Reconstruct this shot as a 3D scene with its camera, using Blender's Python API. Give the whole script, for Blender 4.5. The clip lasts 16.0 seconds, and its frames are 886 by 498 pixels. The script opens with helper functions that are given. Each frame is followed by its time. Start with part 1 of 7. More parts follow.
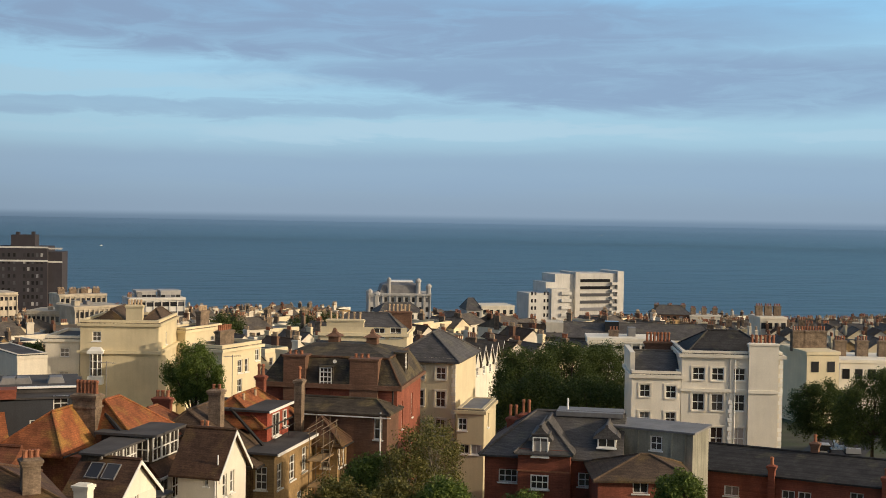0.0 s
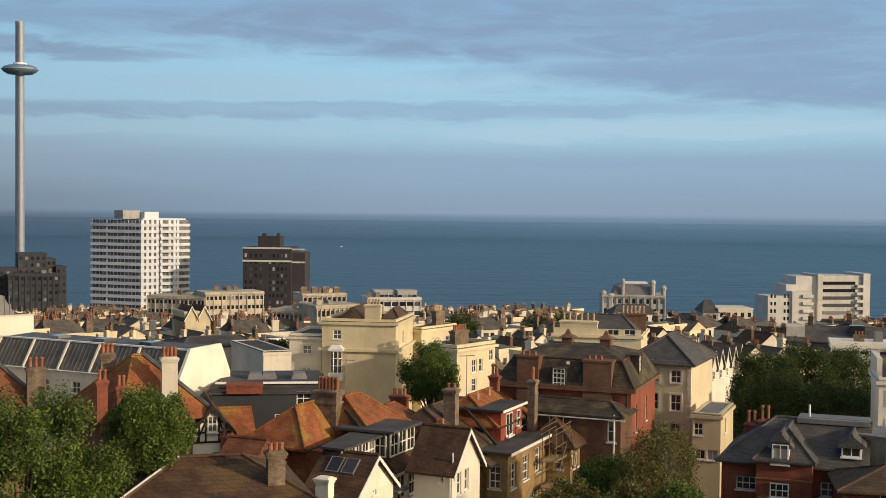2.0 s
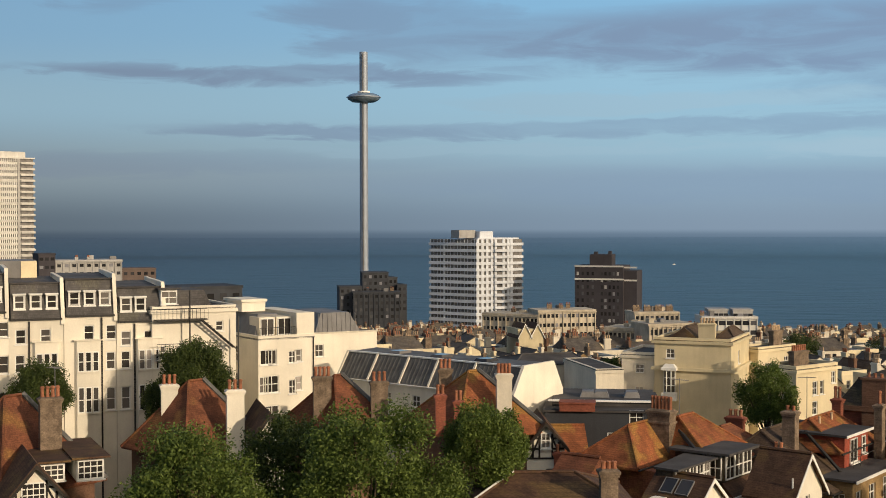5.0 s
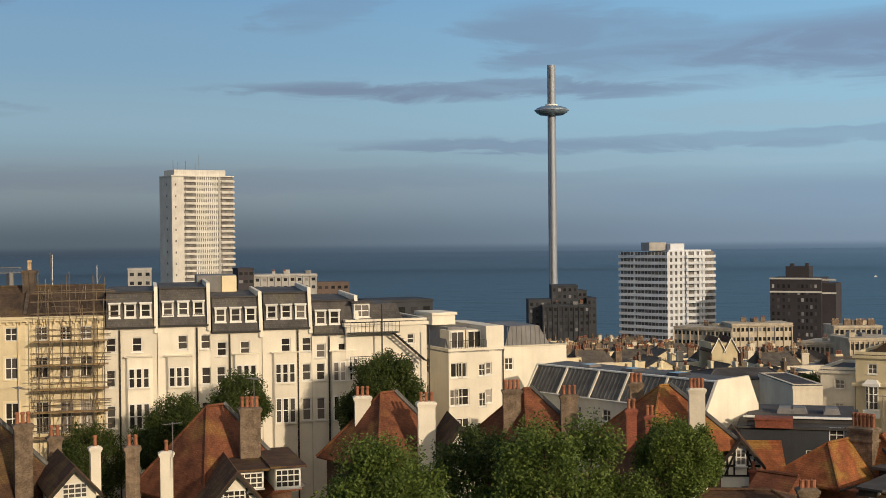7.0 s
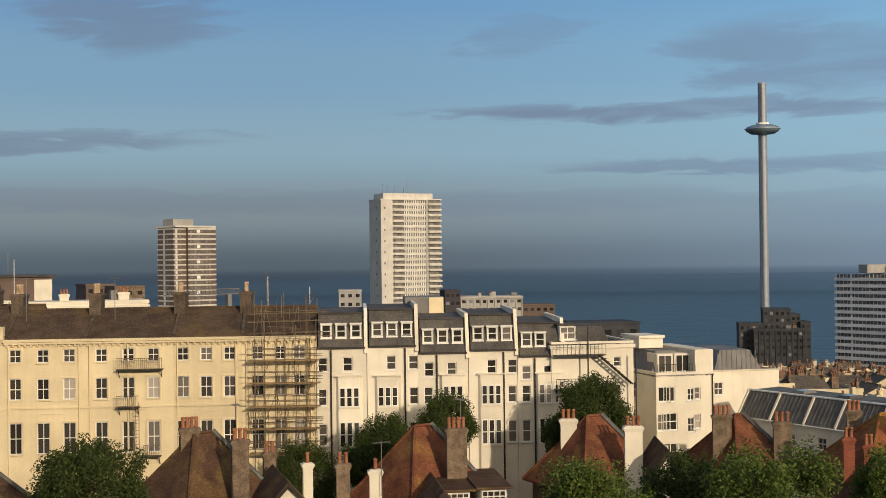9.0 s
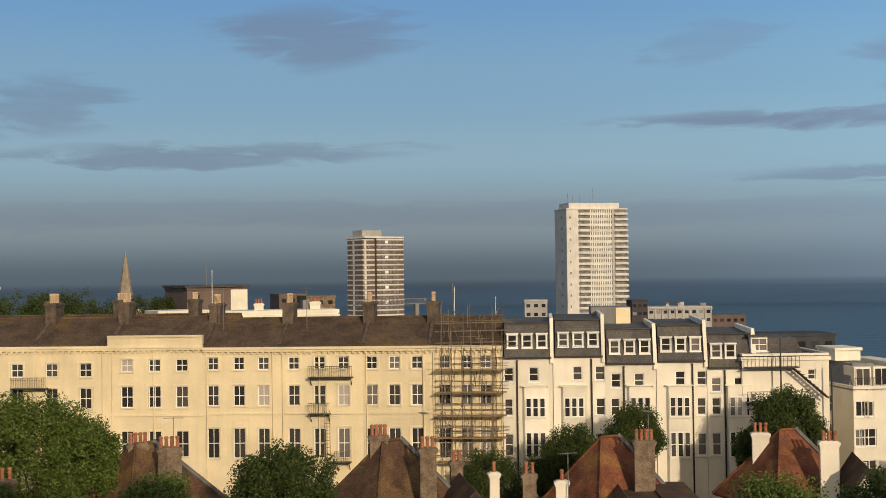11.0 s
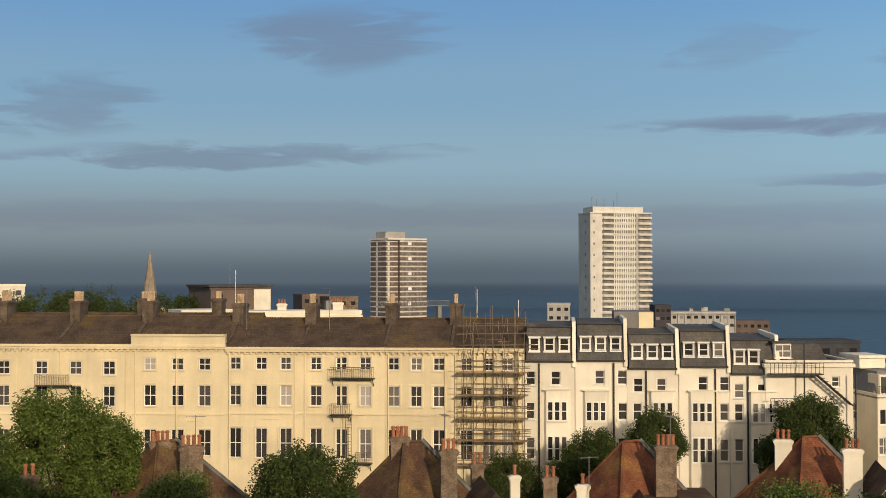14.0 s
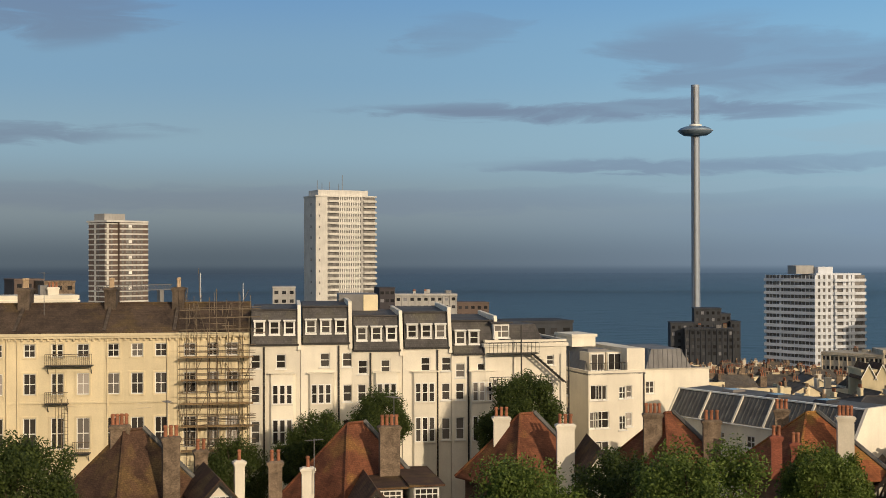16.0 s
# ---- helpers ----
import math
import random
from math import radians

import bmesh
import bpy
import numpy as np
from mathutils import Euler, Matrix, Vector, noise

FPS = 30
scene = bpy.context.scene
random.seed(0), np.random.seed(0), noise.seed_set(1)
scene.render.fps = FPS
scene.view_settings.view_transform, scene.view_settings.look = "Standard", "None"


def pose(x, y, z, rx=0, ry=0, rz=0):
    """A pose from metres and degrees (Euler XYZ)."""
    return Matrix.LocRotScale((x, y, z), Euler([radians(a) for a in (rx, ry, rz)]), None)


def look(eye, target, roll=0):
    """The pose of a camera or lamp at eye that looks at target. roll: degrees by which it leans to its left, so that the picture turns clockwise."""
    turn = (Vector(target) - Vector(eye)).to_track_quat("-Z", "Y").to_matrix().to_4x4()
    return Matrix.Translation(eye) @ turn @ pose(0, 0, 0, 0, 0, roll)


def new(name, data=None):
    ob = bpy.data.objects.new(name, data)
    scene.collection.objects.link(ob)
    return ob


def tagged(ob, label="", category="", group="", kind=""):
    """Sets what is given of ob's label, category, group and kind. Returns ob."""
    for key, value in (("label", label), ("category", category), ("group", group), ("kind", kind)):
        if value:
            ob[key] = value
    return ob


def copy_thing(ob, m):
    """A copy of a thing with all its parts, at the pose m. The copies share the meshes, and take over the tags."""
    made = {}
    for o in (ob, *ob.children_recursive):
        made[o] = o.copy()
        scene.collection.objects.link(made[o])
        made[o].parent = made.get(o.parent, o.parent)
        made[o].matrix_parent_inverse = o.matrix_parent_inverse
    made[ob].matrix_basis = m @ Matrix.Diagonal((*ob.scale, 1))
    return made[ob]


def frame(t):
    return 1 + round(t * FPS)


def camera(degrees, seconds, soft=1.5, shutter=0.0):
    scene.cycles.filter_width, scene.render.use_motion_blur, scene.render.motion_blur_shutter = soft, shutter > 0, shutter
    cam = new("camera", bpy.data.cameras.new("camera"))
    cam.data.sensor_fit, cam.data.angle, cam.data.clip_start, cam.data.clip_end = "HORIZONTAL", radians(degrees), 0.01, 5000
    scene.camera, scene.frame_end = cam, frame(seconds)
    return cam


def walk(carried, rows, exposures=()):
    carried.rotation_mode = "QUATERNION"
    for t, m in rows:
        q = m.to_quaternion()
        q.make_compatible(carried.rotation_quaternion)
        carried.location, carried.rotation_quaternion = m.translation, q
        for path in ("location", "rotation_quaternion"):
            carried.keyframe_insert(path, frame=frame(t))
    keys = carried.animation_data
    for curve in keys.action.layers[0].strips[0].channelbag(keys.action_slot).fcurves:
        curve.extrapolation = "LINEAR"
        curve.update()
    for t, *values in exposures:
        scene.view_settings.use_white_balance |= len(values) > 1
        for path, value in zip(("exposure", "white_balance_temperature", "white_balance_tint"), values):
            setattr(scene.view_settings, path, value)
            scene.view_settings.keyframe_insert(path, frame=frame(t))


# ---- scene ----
# ---- camera: it stands in one place, high above the street, and turns ----
EYE = (0.0, 0.0, 24.0)
cam = camera(38.224, 16.0, soft=0.9)
# seconds, bearing (clockwise from +y), tilt up, lean, in degrees
TURNS = [
    (0.0, 18.627, -1.883, 0.947),
    (0.5, 16.445, -1.880, 0.951),
    (1.0, 13.873, -1.936, 0.892),
    (1.5, 11.079, -1.984, 0.812),
    (2.0, 8.193, -1.980, 0.641),
    (2.5, 5.328, -1.911, 0.467),
    (3.0, 2.581, -1.817, 0.361),
    (3.5, 0.000, -1.706, 0.238),
    (4.0, -2.353, -1.559, 0.011),
    (6.3, -11.923, -0.823, -0.391),
    (6.5, -12.788, -0.803, -0.535),
    (7.0, -15.045, -0.593, -0.600),
    (7.5, -17.392, -0.354, -0.624),
    (8.0, -19.659, -0.063, -0.635),
    (8.5, -21.942, 0.238, -0.657),
    (9.0, -24.231, 0.497, -0.652),
    (9.5, -26.464, 0.713, -0.700),
    (10.0, -28.675, 0.825, -0.659),
    (10.2, -29.524, 0.860, -0.700),
    (12.3, -35.902, 1.319, -0.211),
    (12.5, -36.173, 1.337, -0.078),
    (13.0, -36.267, 1.358, 0.024),
    (13.5, -35.407, 1.294, 0.007),
    (14.0, -33.572, 1.153, -0.064),
    (14.5, -30.872, 0.950, -0.073),
    (15.0, -27.745, 0.738, -0.174),
    (15.5, -24.523, 0.549, -0.175),
    (16.0, -21.314, 0.373, -0.153),
]


def turned(bearing, tilt, lean):
    b, p = radians(bearing), radians(tilt)
    way = Vector((math.sin(b) * math.cos(p), math.cos(b) * math.cos(p), math.sin(p)))
    return look(EYE, Vector(EYE) + way, lean)


EXPOSURES = [(0.0, -0.03), (1.5, -0.06), (3.5, -0.18), (7.0, -0.32), (9.0, -0.36), (13.0, -0.26), (16.0, -0.35)]
walk(cam, [(t, turned(b, p, r)) for t, b, p, r in TURNS], EXPOSURES)

# ---- light ----
SUN_BEARING, SUN_HEIGHT = 127.0, 16.0
sb, sh = radians(SUN_BEARING), radians(SUN_HEIGHT)
to_sun = Vector((math.sin(sb) * math.cos(sh), math.cos(sb) * math.cos(sh), math.sin(sh)))
lamp = bpy.data.lights.new("sun", "SUN")
lamp.energy, lamp.angle, lamp.color = 3.8, radians(0.6), (1.0, 0.80, 0.57)
new("sun", lamp).matrix_world = look(to_sun * 100, (0, 0, 0))

world = bpy.data.worlds.new("sky")
scene.world = world
world.use_nodes = True
wn, wl = world.node_tree.nodes, world.node_tree.links
wn.clear()


def wnode(kind, **values):
    n = wn.new(kind)
    for key, value in values.items():
        n.inputs[key.replace("_", " ")].default_value = value
    return n


def wmath(op, a, b=None):
    n = wn.new("ShaderNodeMath")
    n.operation, n.use_clamp = op, False
    for i, q in enumerate((a, b)):
        if q is None:
            continue
        if isinstance(q, (int, float)):
            n.inputs[i].default_value = q
        else:
            wl.new(q, n.inputs[i])
    return n.outputs[0]


def wramp(fac, stops, smooth=True):
    n = wn.new("ShaderNodeValToRGB")
    n.color_ramp.interpolation = "EASE" if smooth else "LINEAR"
    while len(n.color_ramp.elements) < len(stops):
        n.color_ramp.elements.new(0.5)
    for e, (p, c) in zip(n.color_ramp.elements, stops):
        e.position, e.color = p, (*c, 1) if len(c) == 3 else c
    wl.new(fac, n.inputs[0])
    return n.outputs[0]


def wmix(fac, a, b):
    n = wn.new("ShaderNodeMix")
    n.data_type = "RGBA"
    if isinstance(fac, float):
        n.inputs[0].default_value = fac
    else:
        wl.new(fac, n.inputs[0])
    for i, q in ((6, a), (7, b)):
        if isinstance(q, tuple):
            n.inputs[i].default_value = (*q, 1)
        else:
            wl.new(q, n.inputs[i])
    return n.outputs[2]


def rgb(r, g, b):
    return tuple(((c / 255 + 0.055) / 1.055) ** 2.4 if c > 10 else c / 3295 for c in (r, g, b))


def grey(v):
    return (v, v, v)


sky = wn.new("ShaderNodeTexSky")
sky.sky_type, sky.sun_disc = "NISHITA", False
sky.sun_elevation, sky.sun_rotation = sh, sb
coord = wn.new("ShaderNodeTexCoord").outputs["Generated"]
split = wn.new("ShaderNodeSeparateXYZ")
wl.new(coord, split.inputs[0])
X, Y, Z = split.outputs
high = wmath("ADD", wmath("MULTIPLY", Z, 3.2), 0.08)          # 0 at -1.4 degrees, 1 at 17
bearing = wmath("MULTIPLY", wmath("ARCTAN2", X, Y), 57.29578)
east = wmath("MULTIPLY", wmath("ADD", bearing, 56), 1 / 92)  # 0 at -56 degrees, 1 at +36
clear_west = wramp(high, [(0.034, rgb(116, 140, 160)), (0.062, rgb(141, 162, 183)), (0.18, rgb(150, 177, 199)), (0.265, rgb(164, 201, 221)), (0.42, rgb(162, 206, 231)), (0.60, rgb(146, 198, 234)), (0.78, rgb(128, 186, 232)), (1.0, rgb(110, 172, 228))])
clear_east = wramp(high, [(0.034, rgb(72, 86, 99)), (0.07, rgb(97, 110, 120)), (0.20, rgb(141, 155, 162)), (0.36, rgb(153, 185, 203)), (0.55, rgb(138, 178, 208)), (0.78, rgb(119, 166, 212)), (1.0, rgb(104, 153, 208))])
clear = wmix(wramp(east, [(0.25, grey(0)), (0.72, grey(1))]), clear_east, clear_west)
# clouds: soft banks and streaks, each at its bearing and height in degrees, torn by noise
mapping = wn.new("ShaderNodeCombineXYZ")
wl.new(wmath("MULTIPLY", bearing, 0.075), mapping.inputs[0])
wl.new(wmath("MULTIPLY", Z, 24.0), mapping.inputs[1])
mapping.inputs[2].default_value = 3.7
banks = wnode("ShaderNodeTexNoise", Scale=0.8, Detail=6.0, Roughness=0.55, Distortion=0.3)
wl.new(mapping.outputs[0], banks.inputs["Vector"])
wisps = wnode("ShaderNodeTexNoise", Scale=2.6, Detail=8.0, Roughness=0.62, Distortion=0.7)
wl.new(mapping.outputs[0], wisps.inputs["Vector"])
height = wmath("MULTIPLY", wmath("ARCSINE", Z), 57.29578)
drift = wmath("SUBTRACT", banks.outputs[0], 0.5)
torn = wmath("SUBTRACT", wisps.outputs[0], 0.5)
b_torn = wmath("ADD", bearing, wmath("ADD", wmath("MULTIPLY", drift, 14.0), wmath("MULTIPLY", torn, 9.0)))
h_torn = wmath("ADD", height, wmath("ADD", wmath("MULTIPLY", drift, 1.5), wmath("MULTIPLY", torn, 1.3)))


def puff(at, up_at, half, tall, amount):
    """How thick one cloud is: full in its middle, nothing past its half length and height."""
    p = wmath("POWER", wmath("ABSOLUTE", wmath("MULTIPLY", wmath("SUBTRACT", b_torn, at), 1 / half)), 2.0)
    q = wmath("POWER", wmath("ABSOLUTE", wmath("MULTIPLY", wmath("SUBTRACT", h_torn, up_at), 1 / tall)), 2.0)
    n = wn.new("ShaderNodeMapRange")
    n.interpolation_type = "SMOOTHSTEP"
    n.inputs["From Min"].default_value, n.inputs["From Max"].default_value = 1.25, 0.25
    n.inputs["To Max"].default_value = amount
    wl.new(wmath("ADD", p, q), n.inputs["Value"])
    return n.outputs[0]


def gathered(clouds):
    total = None
    for c in clouds:
        q = puff(*c)
        total = q if total is None else wmath("MAXIMUM", total, q)
    return total


GREY_CLOUDS = [(14, 7.9, 25, 1.75, 0.95), (27, 5.7, 19, 1.7, 0.9), (2, 4.15, 22, 0.45, 0.5), (-17, 6.35, 8, 0.45, 0.6),
               (-8, 8.6, 6, 2.0, 0.6), (-14, 6.45, 13, 0.42, 0.8), (-38, 10.5, 4, 1.5, 0.55), (-42, 5.4, 9, 0.42, 0.6),
               (-10, 4.1, 9, 0.36, 0.6), (-50, 7.3, 3.2, 1.4, 0.45), (24, 1.6, 40, 1.0, 0.25), (-22, 9.8, 3, 0.9, 0.3), (-34, 2.6, 30, 0.7, 0.3)]
PALE_CLOUDS = [(19, 3.3, 13, 0.42, 0.75), (3, 5.3, 10, 0.5, 0.5), (-4, 3.2, 12, 0.3, 0.4), (40, 3.4, 8, 0.3, 0.5)]
cloud = wmix(wramp(east, [(0.2, grey(0)), (0.8, grey(1))]), rgb(122, 134, 158), rgb(138, 164, 195))
pale = wmix(wramp(east, [(0.3, grey(0)), (0.8, grey(1))]), rgb(150, 178, 196), rgb(176, 206, 224))
seen = wmix(gathered(PALE_CLOUDS), clear, pale)
ragged = wramp(wisps.outputs[0], [(0.34, grey(0.70)), (0.58, grey(1))])
seen = wmix(wmath("MULTIPLY", gathered(GREY_CLOUDS), ragged), seen, cloud)
up = wramp(high, [(0.85, grey(0)), (1.0, grey(1))])
nishita = wn.new("ShaderNodeVectorMath")
nishita.operation = "SCALE"
wl.new(sky.outputs[0], nishita.inputs[0])
nishita.inputs[3].default_value = 0.10
total = wmix(wmath("MULTIPLY", up, 0.75), seen, nishita.outputs[0])
# the western sky round the low sun is bright and warm
facing = wn.new("ShaderNodeVectorMath")
facing.operation = "DOT_PRODUCT"
wl.new(coord, facing.inputs[0])
facing.inputs[1].default_value = to_sun
glow = wramp(facing.outputs["Value"], [(0.15, grey(0)), (0.55, grey(0.35)), (0.97, grey(1))])
total = wmix(glow, total, (1.35, 1.1, 0.8))
back = wn.new("ShaderNodeBackground")
wl.new(total, back.inputs[0])
back.inputs[1].default_value = 1.05
wl.new(back.outputs[0], wn.new("ShaderNodeOutputWorld").inputs[0])


# ---- materials ----
def material(name, colour, rough=0.85, vary=0.25, size=1.5, grain=0.15, streak=0.0, second=None, amount=0.5, courses=0.0, joint=0.35, bricks=None, metal=0.0, bump=0.4):
    """A surface with blotches, fine grain, optional streaks, a second tint, tile courses or brick joints; metres, in world space."""
    m = bpy.data.materials.new(name)
    m.use_nodes = True
    n, l = m.node_tree.nodes, m.node_tree.links
    b = n["Principled BSDF"]
    b.inputs["Roughness"].default_value, b.inputs["Metallic"].default_value = rough, metal
    b.inputs["Specular IOR Level"].default_value = 0.3
    pos = n.new("ShaderNodeNewGeometry").outputs["Position"]

    def noise_of(scale, detail=5.0, stretch=None):
        t = n.new("ShaderNodeTexNoise")
        t.inputs["Scale"].default_value, t.inputs["Detail"].default_value = scale, detail
        if stretch:
            q = n.new("ShaderNodeVectorMath")
            q.operation = "MULTIPLY"
            l.new(pos, q.inputs[0])
            q.inputs[1].default_value = stretch
            l.new(q.outputs[0], t.inputs["Vector"])
        else:
            l.new(pos, t.inputs["Vector"])
        return t.outputs[0]

    def ramp(fac, stops):
        r = n.new("ShaderNodeValToRGB")
        for e, (p, c) in zip(r.color_ramp.elements, stops):
            e.position, e.color = p, (*c, 1)
        l.new(fac, r.inputs[0])
        return r.outputs[0]

    def mix(fac, a, c, blend="MIX"):
        q = n.new("ShaderNodeMix")
        q.data_type, q.blend_type = "RGBA", blend
        if isinstance(fac, (int, float)):
            q.inputs[0].default_value = fac
        else:
            l.new(fac, q.inputs[0])
        for i, s in ((6, a), (7, c)):
            if isinstance(s, tuple):
                q.inputs[i].default_value = (*s, 1)
            else:
                l.new(s, q.inputs[i])
        return q.outputs[2]

    light, dark = tuple(min(1, c * (1 + vary * 0.6)) for c in colour), tuple(c * (1 - vary) for c in colour)
    c = ramp(noise_of(1 / size), [(0.35, dark), (0.65, light)])
    if second:
        c = mix(ramp(noise_of(0.55 / size, 8.0), [(0.62 - 0.25 * amount, grey(0)), (0.72 - 0.2 * amount, grey(0.85))]), c, second)
    fine = noise_of(9.0, 3.0)
    c = mix(1.0, c, ramp(fine, [(0.3, grey(1 - grain)), (0.7, grey(1 + 0.4 * grain))]), "MULTIPLY")
    if streak:
        c = mix(1.0, c, ramp(noise_of(1.0, 5.0, (2.2, 2.2, 0.22)), [(0.45, grey(1)), (0.75, grey(1 - streak))]), "MULTIPLY")
    height = fine
    rnd = n.new("ShaderNodeObjectInfo").outputs["Random"]
    if courses or bricks:
        sep = n.new("ShaderNodeSeparateXYZ")
        l.new(pos, sep.inputs[0])
        add = n.new("ShaderNodeMath")
        add.operation = "ADD"
        l.new(sep.outputs[0], add.inputs[0])
        l.new(sep.outputs[1], add.inputs[1])
        flat = n.new("ShaderNodeCombineXYZ")
        l.new(add.outputs[0], flat.inputs[0])
        l.new(sep.outputs[2], flat.inputs[1])
        t = n.new("ShaderNodeTexBrick")
        l.new(flat.outputs[0], t.inputs["Vector"])
        w, h = (0.24, courses) if courses else bricks
        t.inputs["Scale"].default_value = 1.0
        t.inputs["Brick Width"].default_value, t.inputs["Row Height"].default_value = w, h
        t.inputs["Mortar Size"].default_value = 0.1 * h
        t.inputs["Color1"].default_value, t.inputs["Color2"].default_value = (1, 1, 1, 1), (0.72, 0.72, 0.72, 1)
        t.inputs["Mortar"].default_value = (*grey(1 - joint), 1)
        c = mix(1.0, c, t.outputs[0], "MULTIPLY")
        height = t.outputs[0]
    c = mix(1.0, c, ramp(rnd, [(0.0, grey(0.88)), (1.0, grey(1.08))]), "MULTIPLY")
    l.new(c, b.inputs["Base Color"])
    bm_node = n.new("ShaderNodeBump")
    bm_node.inputs["Strength"].default_value, bm_node.inputs["Distance"].default_value = bump, 0.02
    l.new(height, bm_node.inputs["Height"])
    l.new(bm_node.outputs[0], b.inputs["Normal"])
    return m


CREAM = material("cream_stucco", (0.74, 0.635, 0.42), 0.8, 0.1, 3.0, 0.06, 0.07)
YELLOW = material("yellow_stucco", (0.62, 0.53, 0.34), 0.8, 0.12, 3.0, 0.06, 0.08)
WHITE = material("white_stucco", (0.80, 0.745, 0.62), 0.75, 0.1, 3.0, 0.05, 0.06)
PALE = material("pale_render", (0.68, 0.62, 0.50), 0.8, 0.12, 2.5, 0.08, 0.1)
PAINT = material("white_paint", (0.80, 0.79, 0.74), 0.45, 0.06, 1.0, 0.05)
DARKFRAME = material("dark_frame_paint", (0.10, 0.09, 0.08), 0.5, 0.2, 1.0, 0.1)
REDTILE = material("red_clay_tile", (0.23, 0.085, 0.042), 0.85, 0.35, 1.2, 0.3, 0.1, (0.30, 0.15, 0.05), 0.3, courses=0.13)
ORANGETILE = material("lichened_clay_tile", (0.34, 0.115, 0.045), 0.85, 0.3, 1.0, 0.3, 0.1, (0.38, 0.21, 0.055), 0.45, courses=0.13)
BROWNTILE = material("brown_clay_tile", (0.125, 0.068, 0.04), 0.85, 0.3, 1.2, 0.35, 0.1, (0.20, 0.125, 0.05), 0.4, courses=0.13)
MOSSTILE = material("mossy_brown_tile", (0.12, 0.082, 0.055), 0.9, 0.3, 1.5, 0.35, 0.1, (0.17, 0.115, 0.05), 0.3, courses=0.14)
SLATE = material("grey_slate", (0.115, 0.107, 0.102), 0.72, 0.25, 1.2, 0.25, 0.1, (0.15, 0.14, 0.11), 0.35, courses=0.2)
DARKSLATE = material("lichened_dark_slate", (0.085, 0.07, 0.052), 0.85, 0.3, 1.0, 0.3, 0.15, (0.19, 0.15, 0.075), 0.45, courses=0.2)
OLDSLATE = material("old_dark_slate", (0.045, 0.043, 0.042), 0.85, 0.35, 0.9, 0.3, 0.1, (0.09, 0.085, 0.06), 0.25, courses=0.2)
TOWNSLATE = material("weathered_town_slate", (0.15, 0.13, 0.11), 0.85, 0.3, 1.6, 0.25, 0.1, (0.20, 0.16, 0.11), 0.4, courses=0.25)
# cool tone puts the far stepped blocks' haze and shade into the base colour
COOLBRICK = material("sooty_grey_brick", (0.050, 0.054, 0.062), 0.85, 0.2, 4.0, 0.15, 0.1)
LEAD = material("lead_grey_sheet", (0.20, 0.195, 0.19), 0.6, 0.15, 1.5, 0.1, 0.2)
ZINC = material("weathered_zinc_sheet", (0.13, 0.128, 0.12), 0.65, 0.25, 1.2, 0.15, 0.3)
FELT = material("dark_roofing_felt", (0.075, 0.07, 0.068), 0.9, 0.3, 2.0, 0.2)
REDBRICK = material("red_brick", (0.31, 0.10, 0.06), 0.85, 0.2, 1.5, 0.2, 0.15, bricks=(0.225, 0.075), joint=0.3)
BROWNBRICK = material("brown_brick", (0.20, 0.11, 0.07), 0.85, 0.2, 1.5, 0.2, 0.1, bricks=(0.225, 0.075), joint=0.25)
YELLOWBRICK = material("yellow_stock_brick", (0.42, 0.28, 0.13), 0.85, 0.2, 1.5, 0.2, 0.15, bricks=(0.225, 0.075), joint=0.25)
STACK = material("weathered_stack_brick", (0.27, 0.20, 0.14), 0.9, 0.35, 0.7, 0.3, 0.3, bricks=(0.225, 0.075), joint=0.3)
SOOTSTACK = material("sooty_stack_render", (0.13, 0.10, 0.075), 0.9, 0.35, 0.8, 0.3, 0.3)
TERRACOTTA = material("terracotta", (0.34, 0.14, 0.075), 0.8, 0.3, 0.5, 0.2)
BUFF = material("buff_clay", (0.52, 0.38, 0.24), 0.8, 0.25, 0.5, 0.2)
GREYRENDER = material("weathered_grey_render", (0.33, 0.32, 0.25), 0.85, 0.25, 2.0, 0.15, 0.45)
SANDSTUCCO = material("sandy_stucco", (0.52, 0.455, 0.35), 0.85, 0.2, 2.0, 0.12, 0.15)
CONCRETE = material("pale_concrete", (0.62, 0.60, 0.55), 0.8, 0.1, 4.0, 0.08, 0.15)
SPIRESTONE = material("weathered_spire_stone", (0.29, 0.24, 0.185), 0.9, 0.25, 1.5, 0.2, 0.2)
TAN = material("tan_render", (0.42, 0.37, 0.29), 0.85, 0.15, 3.0, 0.1, 0.1)
# bluish white: distance haze put into the concrete's base colour
HAZEWHITE = material("sea_weathered_white_concrete", (0.62, 0.65, 0.69), 0.75, 0.08, 4.0, 0.06, 0.06)
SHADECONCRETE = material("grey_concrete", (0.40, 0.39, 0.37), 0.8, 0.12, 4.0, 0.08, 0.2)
TOWERBRICK = material("tower_brown_brick", (0.145, 0.108, 0.092), 0.85, 0.12, 4.0, 0.1, 0.1)
HOTELBRICK = material("hotel_dark_brick", (0.052, 0.047, 0.053), 0.85, 0.12, 4.0, 0.1, 0.1)
STEEL = material("brushed_steel", (0.32, 0.36, 0.42), 0.5, 0.06, 3.0, 0.05, 0.06, metal=0.3)
IRON = material("black_iron", (0.035, 0.033, 0.03), 0.5, 0.2, 0.5, 0.15)
RUST = material("scaffold_tube", (0.20, 0.155, 0.105), 0.55, 0.35, 0.7, 0.25, metal=0.2)
PLANK = material("scaffold_board", (0.36, 0.25, 0.13), 0.85, 0.3, 0.6, 0.25)
TIMBER = material("black_timber", (0.03, 0.025, 0.02), 0.7, 0.2, 0.5, 0.2)
